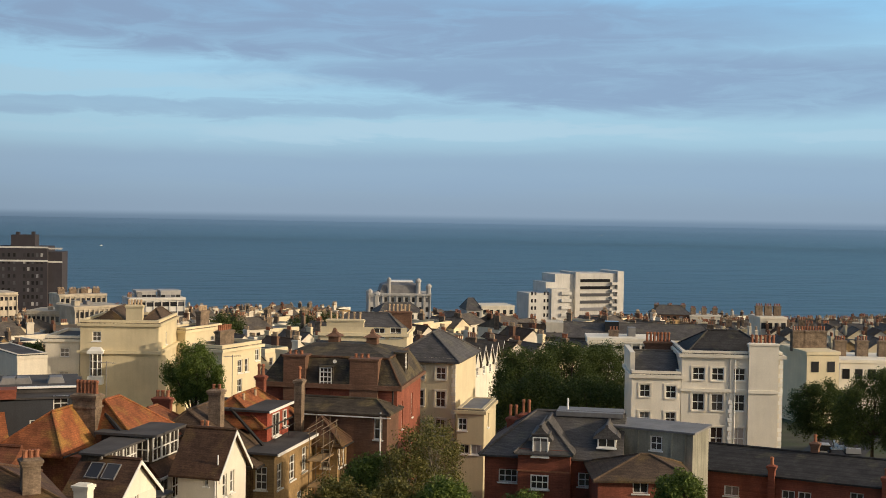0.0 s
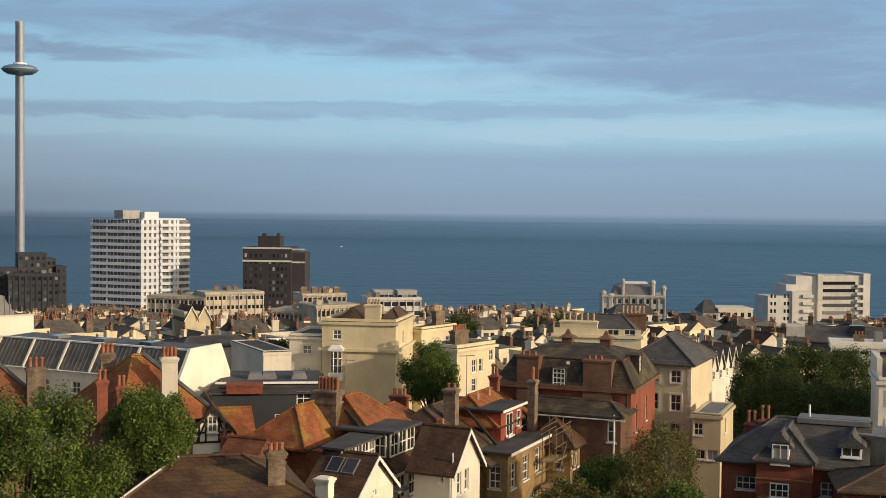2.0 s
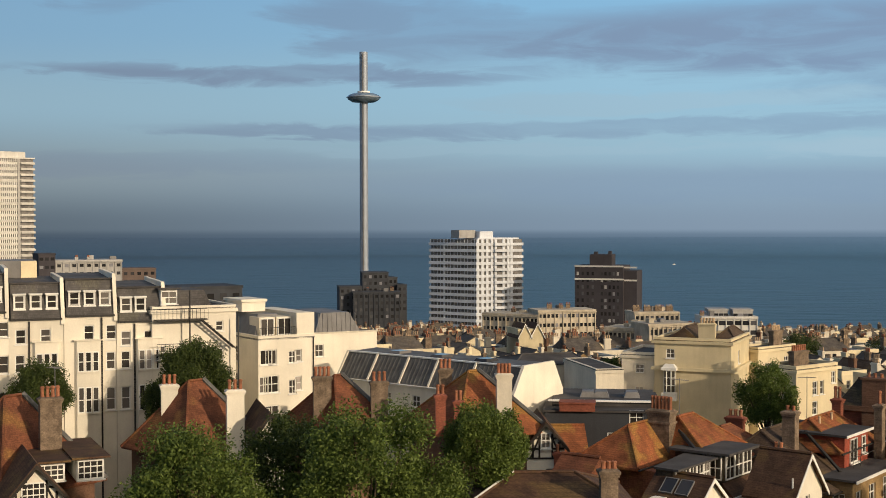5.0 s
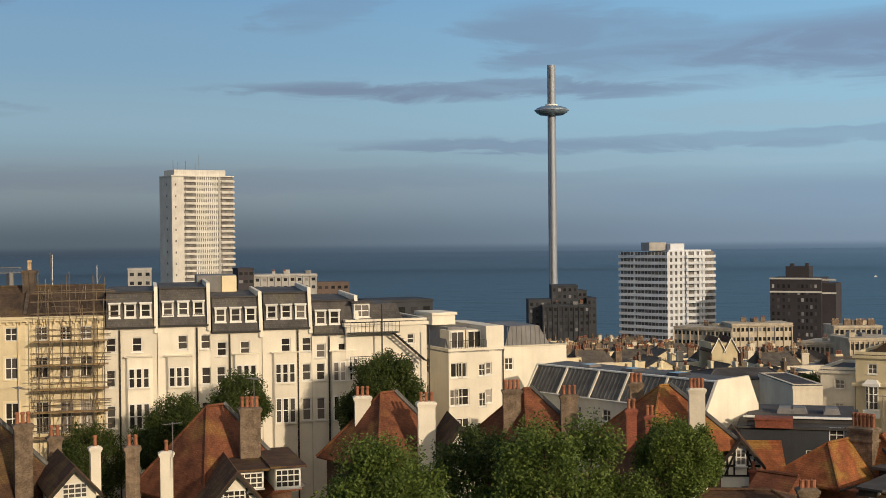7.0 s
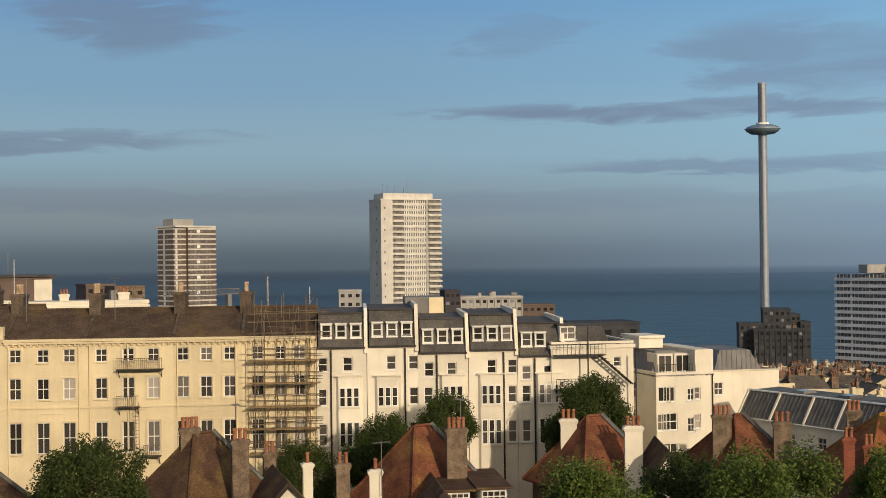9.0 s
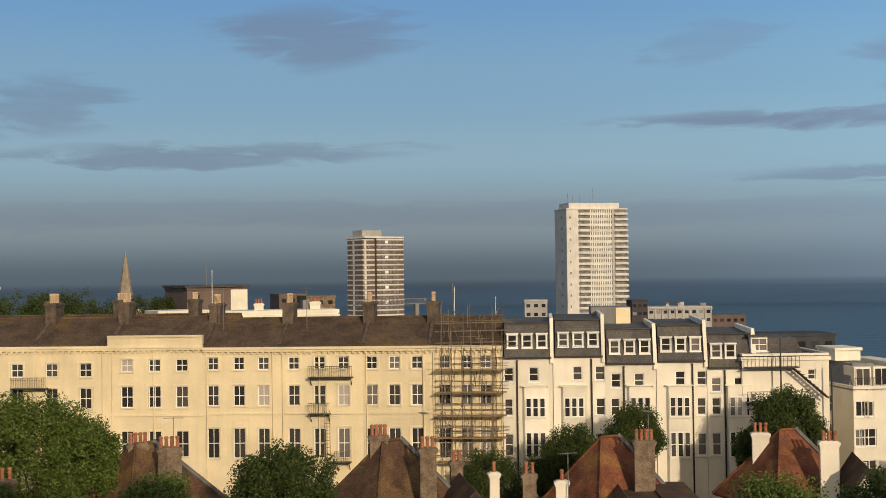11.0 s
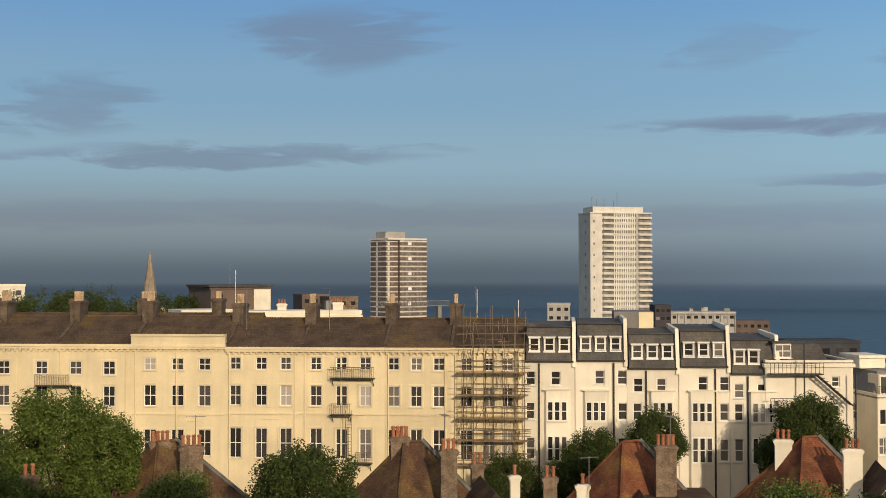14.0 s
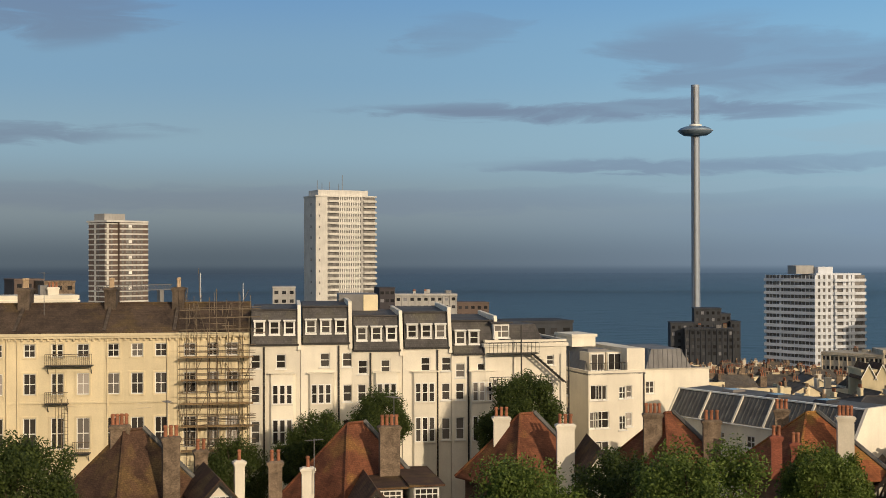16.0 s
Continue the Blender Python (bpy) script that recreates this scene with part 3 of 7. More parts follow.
def cream_house(u0, u1, eave, top, second, third, label, parapet=0.0, roof_rise=2.25, depth=11.0, low=None):
    """top, second, third: (middles, foot, head, width) of the rows of sash windows; heights above the datum."""
    ob = thing("terrace_house", label, "house", on_terrace(u0), "cream terrace")
    w, h = u1 - u0, eave - T_BASE
    rows = []
    for us, foot, head, width in (top, second, third):
        rows += [(u - u0, foot - T_BASE, width, head - foot, 2 if width > 0.7 else 1, 2) for u in us]
    walls_with_windows(ob, w, depth, h, {"front": rows}, CREAM, surround=CREAM)
    c = Shape().box(0, -0.42, h - 0.22, w, 0.0, h).box(0, -0.3, h - 0.42, w, -0.002, h - 0.222)
    k = int(w / 0.5)
    for i in range(k):
        c.box((i + 0.3) * w / k, -0.26, h - 0.62, (i + 0.3) * w / k + 0.15, -0.004, h - 0.422)
    c.box(0, -0.10, second[1] - T_BASE - 0.75, w, -0.004, second[1] - T_BASE - 0.6)
    part("cornice", c, CREAM, ob)
    z = h
    if parapet:
        p = Shape().box(0, -0.3, h + 0.002, w, 0.25, h + parapet).box(0.0, -0.42, h + parapet + 0.002, w, 0.32, h + parapet + 0.16)
        part("parapet", p, CREAM, ob)
    gable_roof(ob, 0.0, 0.1, w, depth - 0.1, z + 0.1, roof_rise, MOSSTILE, over=0.0)
    wall = Shape().add([(-0.14, 0.2, h + 0.25), (0.14, 0.2, h + 0.25), (0.14, depth / 2, h + roof_rise + 0.4), (-0.14, depth / 2, h + roof_rise + 0.4), (-0.14, depth, h + 0.25), (0.14, depth, h + 0.25)],
             [(0, 1, 2, 3), (3, 2, 5, 4), (0, 3, 4), (1, 5, 2)])
    part("party_wall", wall, SOOTSTACK, ob)
    chimney(ob, 0.0, depth / 2 - 0.2, h + 0.5, h + roof_rise + 1.55, 1.0, 2.1, 5, SOOTSTACK, BUFF, pot=0.85)
    if u1 < -29:
        part("rear_wall", Shape().box(0, depth + 0.002, 0, w, depth + 8, h), CREAM, ob)
        gable_roof(ob, 0.0, depth + 0.05, w, depth + 8, z + 0.1, roof_rise - 0.05, MOSSTILE, over=0.0, name="rear_roof")
        chimney(ob, w * 0.45, depth + 4, h + 1.0, h + roof_rise + 1.6, 1.0, 1.6, 4, SOOTSTACK, BUFF, pot=0.7)
    r_ = random.Random(int(u0 * 10))
    for q in range(2):
        z_, x_ = h - r_.uniform(4.8, 7.0), r_.uniform(0.3, 0.6) * w
        part("cable", Shape().tube((x_, -0.03, z_), (x_ + r_.uniform(0.8, 2.2), -0.03, z_ + r_.uniform(-0.25, 0.25)), 0.02, 4), PALE, ob)
    for u in (0.35, w * 0.48 if w > 7 else w - 0.55):
        part("downpipe", Shape().tube((u, -0.12, 0), (u, -0.12, h - 0.45), 0.055), CREAM, ob)
    return ob


CREAM_LABEL = "cream stucco terraced house with sash windows and moulded cornice"
T1 = (15.56, 16.71)
T2 = (12.37, 14.21)
T3 = (7.72, 10.42)
CREAM_ROWS = [
    (-66.77, -60.55, [-65.04, -62.22]),
    (-60.55, -52.49, [-58.86, -56.91, -54.25]),
    (-52.49, -45.40, [-50.40, -46.85]),
    (-45.40, -38.42, [-43.66, -40.55]),
]
for a, b, us in CREAM_ROWS:
    cream_house(a, b, 17.79, (us, 15.02, 16.27, 1.15), (us, 12.16, 14.05, 1.15), (us, 7.55, 10.11, 1.15), CREAM_LABEL)
us = [-36.76, -34.23, -31.76]
cream_house(-38.42, -29.83, 17.80, (us, 15.46, 16.58, 1.1), (us, 12.25, 14.18, 1.15), (us, 7.83, 10.22, 1.2),
            "cream stucco terraced house with a deep parapet above its cornice", parapet=0.75)
for a, b, us, label in (
        (-29.83, -23.00, [-28.94, -26.60, -24.39], CREAM_LABEL),
        (-23.00, -15.53, [-21.67, -19.37, -17.24], "cream stucco terraced house with iron balconies and a ladder"),
        (-15.53, -9.63, [-14.72, -12.72, -10.72], CREAM_LABEL),
        (-9.63, -3.18, [-8.29, -6.32, -4.70], "cream stucco terraced house wrapped in scaffolding")):
    cream_house(a, b, 17.59, (us, T1[0], T1[1], 1.0), (us, T2[0], T2[1], 1.05), (us, T3[0], T3[1], 1.1), label)


def white_house(u0, u1, eave, triple, small, top_us, rise, label, dormers=(-1, 0, 1)):
    """A white terraced house: a slate mansard with three dormers, a canted row of three tall sashes, single sashes beside them."""
    ob = thing("terrace_house", label, "house", on_terrace(u0), "white terrace")
    w, h, depth = u1 - u0, eave - T_BASE, 10.5
    rows = [(u - u0, 14.51 - T_BASE + (eave - 16.6), 0.85, 1.25, 1, 2) for u in top_us]
    for foot, tall in ((11.3, 1.65), (7.80, 2.1)):
        rows.append((small - u0, foot - T_BASE + 0.1, 0.78, tall - 0.15, 1, 2))
    walls_with_windows(ob, w, depth, h, {"front": rows}, WHITE)
    x, zb_ = triple - u0, 13.93 - T_BASE
    bay_ = part("bay", Shape().add([(x + q, y, z) for z in (0, zb_) for q, y in ((-1.15, -0.003), (-0.95, -0.3), (0.95, -0.3), (1.15, -0.003))],
                                   [(0, 1, 5, 4), (1, 2, 6, 5), (2, 3, 7, 6), (4, 5, 6, 7)]), WHITE, ob, "shallow canted bay")
    part("drip_mould", Shape().box(x - 1.2, -0.42, zb_ + 0.002, x + 1.2, -0.003, zb_ + 0.1), WHITE, ob)
    for foot, tall in ((11.3, 1.7), (7.8, 2.2)):
        for k in (-1, 0, 1):
            put_window(bay_, Matrix.Translation((x + k * 0.6, -0.47, foot - T_BASE)), 0.54, tall, 1, 2, sill=False)
        part("sill", Shape().box(x - 0.92, -0.4, foot - T_BASE - 0.12, x + 0.92, -0.305, foot - T_BASE), WHITE, bay_)
    part("gutter", Shape().box(0.1, -0.22, h - 0.1, w - 0.1, -0.003, h + 0.06), IRON, ob)
    m = Shape()
    m.add([(0.2, 0.0, h + 0.05), (w - 0.2, 0.0, h + 0.05), (w - 0.2, 1.15, h + rise), (0.2, 1.15, h + rise), (w - 0.2, depth, h + rise + 0.25), (0.2, depth, h + rise + 0.25), (0.2, depth, h), (w - 0.2, depth, h)],
          [(0, 1, 2, 3), (3, 2, 4, 5), (5, 4, 7, 6)])
    part("roof", m, SLATE, ob)
    part("roof_edge", Shape().box(0.2, 1.0, h + rise + 0.005, w - 0.2, 1.35, h + rise + 0.14), FELT, ob)
    for k in dormers:
        x = w / 2 + k * w * 0.295
        dm = Shape().box(x - 0.48, 0.28, h + 0.85, x - 0.41, 1.6, h + 2.0).box(x + 0.41, 0.28, h + 0.85, x + 0.48, 1.6, h + 2.0).box(x - 0.54, 0.15, h + 2.0, x + 0.54, 1.8, h + 2.12).box(x - 0.52, 0.2, h + 0.73, x + 0.52, 1.5, h + 0.85)
        dormer = part("dormer", dm, PAINT, ob)
        put_window(dormer, Matrix.Translation((x, 0.22, h + 0.85)), 0.82, 1.15, 1, 2, sill=False)
    pw = Shape()
    for x in (w - 0.2,):
        pw.add([(x, -0.25, h - 0.5), (x + 0.3, -0.25, h - 0.5), (x + 0.3, 0.02, h + 0.9), (x + 0.3, 0.95, h + rise + 0.5), (x + 0.3, depth, h + rise + 0.6), (x, depth, h + rise + 0.6), (x, 0.95, h + rise + 0.5), (x, 0.02, h + 0.9),
                (x, depth, h - 0.9), (x + 0.3, depth, h - 0.9)],
               [(0, 1, 2, 7), (7, 2, 3, 6), (6, 3, 4, 5), (1, 9, 4, 3, 2), (0, 7, 6, 5, 8)])
    part("party_wall", pw, WHITE, ob)
    for x in (abs(small - u0) + (0.75 if small < triple else -0.75),):
        part("downpipe", Shape().tube((x, -0.12, 0), (x, -0.12, h - 0.2), 0.075), IRON, ob)
    return ob


WHITE_LABEL = "white stucco terraced house with slate mansard and three dormers"
white_house(-3.25, 1.15, 16.46, -0.38, -2.70, [-2.67, -0.50], 2.9, WHITE_LABEL)
white_house(1.20, 5.60, 16.54, 2.98, 5.26, [3.31, 5.24], 3.1, WHITE_LABEL)
white_house(5.65, 10.06, 15.88, 8.68, 6.54, [6.62, 8.61], 2.9, WHITE_LABEL)
white_house(10.11, 14.39, 16.06, 12.05, 13.94, [12.14, 13.98], 3.0, WHITE_LABEL)
white_house(14.44, 18.57, 15.46, 17.13, 15.19, [15.22, 17.16], 2.8, "white stucco terraced house with slate mansard and two dormers", (-1, 0))



def balcony(u, width, z, label, ladder=0.0):
    o = thing("balcony", label, "balcony", on_terrace(u - width / 2, z))
    part("deck", Shape().box(0, -0.85, -0.1, width, -0.01, 0.0), IRON, o)
    for k in range(int(width / 0.16) + 1):
        part("baluster", Shape().tube((k * 0.16, -0.82, 0), (k * 0.16, -0.82, 0.95), 0.018, 4), RUST, o)
    part("handrail", Shape().tube((0, -0.82, 0.95), (width, -0.82, 0.95), 0.03), RUST, o)
    for x in (0.15, width - 0.15):
        part("bracket", Shape().tube((x, -0.7, -0.08), (x, -0.02, -0.75), 0.04), IRON, o)
    if ladder:
        ld = part("ladder", Shape().tube((width * 0.75, -0.95, -ladder), (width * 0.75, -0.95, 0.4), 0.03).tube((width * 0.75 + 0.5, -0.95, -ladder), (width * 0.75 + 0.5, -0.95, 0.4), 0.03), RUST, o)
        for k in range(int(ladder / 0.3)):
            part("rung", Shape().tube((width * 0.75, -0.95, -ladder + k * 0.3), (width * 0.75 + 0.5, -0.95, -ladder + k * 0.3), 0.018, 4), RUST, ld)


balcony(-18.31, 3.9, 14.93, "narrow iron balcony across two sash windows")
balcony(-19.32, 1.9, 11.72, "small iron balcony with a ladder to the ground", 5.0)
balcony(-17.29, 1.4, 7.47, "small bow-fronted iron balcony")
balcony(-54.29, 1.9, 13.73, "small iron balcony at a sash window")
balcony(-45.54, 3.2, 14.10, "iron balcony at a pair of glazed doors")

# scaffolding before the last cream house
sc_a, sc_b = -8.45, -3.25
sc = thing("scaffolding", "rusty steel tube scaffolding with timber board decks", "scaffolding", on_terrace(sc_a))
w = sc_b - sc_a
random.seed(4)
top = 20.04 - T_BASE
for y in (-0.35, -1.6):
    for i in range(7):
        x = w * i / 6 + random.uniform(-0.1, 0.1)
        part("pole", Shape().tube((x, y, 0), (x + random.uniform(-0.08, 0.08), y, top + random.uniform(-2.8, 1.6)), 0.032), RUST, sc)
levels = [15.51 - T_BASE, 13.54 - T_BASE, 11.53 - T_BASE, 9.61 - T_BASE, 7.50 - T_BASE, 1.6]
for z in levels:
    for k in range(4):
        part("board", Shape().box(-0.5, -1.6 + k * 0.3, z, w + 0.4, -1.33 + k * 0.3, z + 0.05), PLANK, sc)
    for y in (-0.35, -1.65):
        for q in (0.5, 1.0):
            part("ledger", Shape().tube((-0.7, y, z + q), (w + 0.6, y, z + q + random.uniform(-0.12, 0.12)), 0.028), RUST, sc)
for z in (top - 1.2, top - 0.5, top - 2.2):
    for y in (-0.35, -1.6, 3.5):
        part("ledger", Shape().tube((-0.6, y, z), (w + 1.0, y, z + 0.1), 0.028), RUST, sc)
for i in range(7):
    x = w * i / 6
    for z in levels[:4]:
        part("transom", Shape().tube((x, -2.0, z - 0.06), (x, 0.0, z - 0.06), 0.03), RUST, sc)
for i in range(34):
    x, z = random.uniform(-0.6, w), random.uniform(7.5 - T_BASE, top + 0.6)
    if random.random() < 0.5:
        part("tube", Shape().tube((x, -1.75, z), (x + random.uniform(0.8, 2.6), -1.75, z + random.uniform(-0.15, 0.15)), 0.026, 5), RUST, sc)
    else:
        part("tube", Shape().tube((x, -0.4, z), (x + random.uniform(-0.7, 0.7), -0.4, z + random.uniform(1.2, 3.0)), 0.026, 5), RUST, sc)
for i in range(12):
    x, y = random.uniform(0, w + 0.6), random.uniform(0.5, 4.0)
    part("pole", Shape().tube((x, y, top - 3.0), (x, y, top + random.uniform(-1.4, 1.0)), 0.03, 5), RUST, sc)
for i in range(6):
    z = levels[i % 5]
    x = w * i / 6
    part("brace", Shape().tube((x, -1.7, z - 3.2), (x + w / 4, -1.7, z), 0.03), RUST, sc)


def polar(bearing_deg, dist):
    b = radians(bearing_deg)
    return (math.sin(b) * dist, math.cos(b) * dist)


# ---- towers ----
# slender viewing tower on the shore
base = ground_z(*polar(-10.13, 700))
x, y = polar(-10.13, 700)
ob = thing("observation_tower", "slender steel observation tower with a ring-shaped glass pod", "tower", pose(x, y, base))
top = 116.26 - base
pod = 91.31 - base
part("mast", Shape().lathe(0, 0, [(2.35, 0), (2.35, 30), (2.3, 70), (2.25, top)], 24), STEEL, ob, smooth=False)
part("pod", Shape().lathe(0, 0, [(2.6, pod - 2.6), (6.2, pod - 2.2), (8.4, pod - 0.9), (9.2, pod + 0.3), (8.3, pod + 1.5), (6.0, pod + 2.4), (2.6, pod + 2.7)], 32), PODGLASS, ob, "mirrored glass pod", smooth=True)
part("pod_ring", Shape().lathe(0, 0, [(9.15, pod + 0.05), (9.4, pod + 0.15), (9.4, pod + 0.5), (9.15, pod + 0.6)], 32), STEEL, ob)
part("pod_collar", Shape().lathe(0, 0, [(2.5, pod + 2.7), (3.4, pod + 2.8), (3.4, pod + 3.6), (2.5, pod + 3.7)], 24), PAINT, ob)
for k in (-1, 1):
    part("guide_rail", Shape().box(-0.25, k * 2.3, 0, 0.25, k * 2.6, top - 1), LEAD, ob)

# white tower of flats on a hill: blank bright flank, long rows of windows
p1, p2 = (-290.33, 570.36), (-268.42, 594.18)
base = ground_z(*p1) - 1
m, w = base_frame(p1, p2, base)
ob = thing("tower_block", "tall pale concrete tower block with bands of windows", "tower block", m)
h = 54.52 - base
depth = 17.0
part("core", Shape().box(0.3, 0.3, 0, w - 0.3, depth, h), TOWERGLASS, ob)
part("end_wall", Shape().box(-0.2, 0.0, 0, 6.0, depth + 0.2, h + 0.3), CONCRETE, ob)
part("pier", Shape().box(w - 8.4, -0.25, 0, w - 7.2, 0.4, h), SHADECONCRETE, ob)
s = Shape().box(-0.5, -0.4, h + 0.002, w + 0.3, depth, h + 0.6).box(1.5, 1.0, h + 0.602, w - 4, depth - 2, h + 3.4)
part("roof", s, CONCRETE, ob)
n_f = 33
fh = 2.78
for i in range(n_f):
    z = h - (i + 1) * fh
    if z < 2:
        break
    part("spandrel", Shape().box(6.002, -0.05, z, w, 0.6, z + 1.25), CONCRETE, ob)
    part("balcony", Shape().box(w - 6.9, -1.0, z + 0.1, w + 0.1, -0.06, z + 1.1), CONCRETE, ob)
    part("balcony", Shape().box(6.6, -0.9, z + 0.1, 11.6, -0.06, z + 1.05), CONCRETE, ob)
    ml = Shape()
    for k in range(12):
        ml.box(12.4 + k * 0.98, -0.04, z + 1.252, 12.75 + k * 0.98, 0.4, z + fh - 0.01)
    part("mullions", ml, PAINT, ob)
    if i % 2:
        part("end_window", Shape().box(-0.24, 6.2, z + 1.2, -0.2, 7.4, z + 2.4).box(1.4, -0.045, z + 1.0, 2.1, 0.0, z + 2.1), TOWERGLASS, ob)
for x0, k in ((2.5, 5.0), (9.0, 4.5), (16.0, 8.0), (5.0, 4.0), (14.0, 3.5)):
    part("aerial", Shape().tube((x0, 5, h + 3.3), (x0, 5, h + 3.3 + k), 0.12), LEAD, ob)

# brick tower with white bands
p1, p2 = (-417.01, 584.49), (-410.34, 601.34)
base = ground_z(*p1) - 1
m, w = base_frame(p1, p2, base)
ob = thing("tower_block", "brown brick tower block with white concrete bands", "tower block", m)
h = 43.63 - base
part("wall", Shape().box(0, 0, 0, w, 20, h), TOWERBRICK, ob)
part("wing", Shape().box(-8.0, 2.0, 0, -0.002, 18, h), TOWERBRICK, ob)
part("plant_room", Shape().box(-7, 4, h + 0.3, 6, 14, h + 4.6), SHADECONCRETE, ob)
part("parapet", Shape().box(-8.2, -0.2, h + 0.002, w + 0.2, 20, h + 1.0), CONCRETE, ob)
for i in range(26):
    z = h - 1.2 - i * 2.83
    if z < 3:
        break
    part("band", Shape().box(-0.1, -0.25, z, w + 0.1, 0.0, z + 0.85), CONCRETE, ob)
    part("band", Shape().box(-8.1, 1.75, z, -0.1, 2.0, z + 0.75), CONCRETE, ob)
    part("band", Shape().box(-8.25, 1.75, z, -8.003, 18.2, z + 0.75), CONCRETE, ob)
    part("window", Shape().box(-8.1, 7.5, z - 1.6, -7.95, 9.1, z - 0.15), TOWERGLASS, ob)
    part("pale_panel", Shape().box(-8.12, 10.6, z - 1.98, -8.0, 12.4, z - 0.02), CONCRETE, ob)
    for k, (x0, ww) in enumerate(((1.2, 1.6), (3.8, 1.8), (8.6, 1.5), (11.2, 1.5), (13.4, 1.2))):
        if x0 + ww < w:
            part("window", Shape().box(x0, -0.1, z - 1.55, x0 + ww, 0.05, z - 0.15), TOWERGLASS, ob)
    part("window", Shape().box(5.6, -0.1, z - 1.7, 7.8, 0.05, z - 0.1), TOWERGLASS if i % 3 else PAINT, ob)
    part("window", Shape().box(-7.8, 1.9, z - 1.6, -7.0, 2.05, z - 0.1).box(-4.4, 1.9, z - 1.6, -3.2, 2.05, z - 0.1), TOWERGLASS, ob)
    part("pale_panel", Shape().box(-6.9, 1.88, z - 1.9, -5.6, 2.0, z - 0.02), CONCRETE, ob)

# white seafront block with stepped balconies
p0, p1, p2 = (-74.78, 591.29), (-51.34, 577.72), (-30.84, 591.20)
base = ground_z(*p1) - 1
m, w = base_frame(p1, p2, base)
ob = thing("apartment_block", "white concrete apartment block with stacked balcony bands", "tower block", m)
h = 15.78 - base
wm, ww = base_frame(p0, p1, base)
part("core", Shape().box(0.8, 0.8, 0, w - 0.5, 26, h), TOWERGLASS, ob)
side = m.inverted() @ wm
part("roof", Shape().box(1.0, 1.0, h + 0.002, w - 2, 22, h + 0.7).box(3, 3, h + 0.702, 10, 12, h + 3.6), HAZEWHITE, ob)
part("plant_room", Shape().box(-6, 6, h + 0.5, 2.4, 14, h + 4.2), SHADECONCRETE, ob)
fh = 11.3 / 2259 * 580
for i in range(30):
    z = h - (i + 1) * fh
    if z < 2:
        break
    # sunlit front: three stepped bays
    for x0, x1, out in ((0.0, w * 0.36, 0.0), (w * 0.36 + 0.01, w * 0.62, 1.2), (w * 0.64, w * 0.78, 0.4), (w * 0.80, w, -0.3)):
        part("balcony", Shape().box(x0, -out, z, x1, 1.1, z + 1.25), HAZEWHITE, ob)
    mm = Shape()
    for q in (0.0, 0.1, 0.2, 0.30, 0.38, 0.55, 0.65, 0.72):
        mm.box(w * q, 0.3, z + 1.252, w * q + w * 0.05, 1.0, z + fh - 0.01)
    part("wall_panel", mm, HAZEWHITE, ob)
    b = Shape()
    b.m = side
    b.box(0, -0.5, z, ww - 0.05, 1.0, z + 1.35)
    part("side_balcony", b, HAZEWHITE, ob)
    part("end_band", Shape().box(w - 0.6, 1.1, z, w + 0.4, 25, z + 1.25), HAZEWHITE, ob)
    g = Shape()
    g.m = side
    for q in range(14):
        g.box(ww * q / 14, 0.7, z + 1.352, ww * q / 14 + 0.16, 1.0, z + fh - 0.01)
    g.box(ww * 0.30, -0.1, z, ww * 0.30 + 0.7, 0.5, z + fh)
    part("mullions", g, HAZEWHITE, ob)
c = Shape()
c.m = side
c.box(0.4, 0.9, 0, ww, 18, h - 0.02)
part("side_core", c, TOWERGLASS, ob)

# dark brick hotel tower with pale string bands
p1, p2 = (-6.91, 559.96), (13.80, 555.83)
base = ground_z(*p1) - 1
m, w = base_frame(p1, p2, base)
ob = thing("hotel_tower", "dark brown brick hotel tower with white string bands", "tower block", m)
h = 4.69 - base
part("wall", Shape().box(0, 0, 0, w, 18, h), HOTELBRICK, ob)
part("right_wing", Shape().box(w, 2.5, 0, w + 5.5, 17, h - 2.2), HOTELBRICK, ob)
part("plant_room", Shape().box(w * 0.28, 3, h, w * 0.74, 12, h + 4.8).box(w * 0.36, 4, h + 4.8, w * 0.43, 6, h + 6).box(w * 0.66, 4, h + 4.8, w * 0.72, 6, h + 6.2), HOTELBRICK, ob)
for z in (h - 0.6, h - 6.2):
    part("string_band", Shape().box(-0.15, -0.2, z, w + 0.15, 0.0, z + 0.7).box(w, 2.3, z - 0.5, w + 5.7, 2.5, z + 0.2), CONCRETE, ob)
for i in range(22):
    z = h - 4.2 - i * 2.9
    if z < 2:
        break
    for x0 in (0.8, 3.0, 5.2, 7.4, 11.4, 13.0, 14.8, 16.6, 18.4):
        if x0 + 1.0 < w:
            part("window", Shape().box(x0, -0.06, z, x0 + 0.95, 0.02, z + 1.5), DARKGLASS if (i * 7 + int(x0)) % 9 else SHADECONCRETE, ob)

# white stepped seafront hotel
p1, p2 = (217.11, 472.51), (234.59, 473.03)
base = ground_z(*p1) - 1
m, w = base_frame(p1, p2, base)
ob = thing("seafront_hotel", "white modernist hotel block with recessed window bands and stepped wing", "hotel", m)
h = -1.55 - base
part("wall", Shape().box(-1.0, 0.0, 0, 1.0, 15, h).box(1.0, 0.6, 0, w, 15, h - 0.5), CONCRETE, ob)
part("end_wall", Shape().box(w + 0.3, -0.6, 0, w + 3.2, 15, h + 0.4), CONCRETE, ob)
part("step_wing", Shape().box(-9.5, 1.5, 0, -1.0, 14, h - 0.8).box(-13.5, 1.5, 0, -9.5, 14, h - 4), CONCRETE, ob)
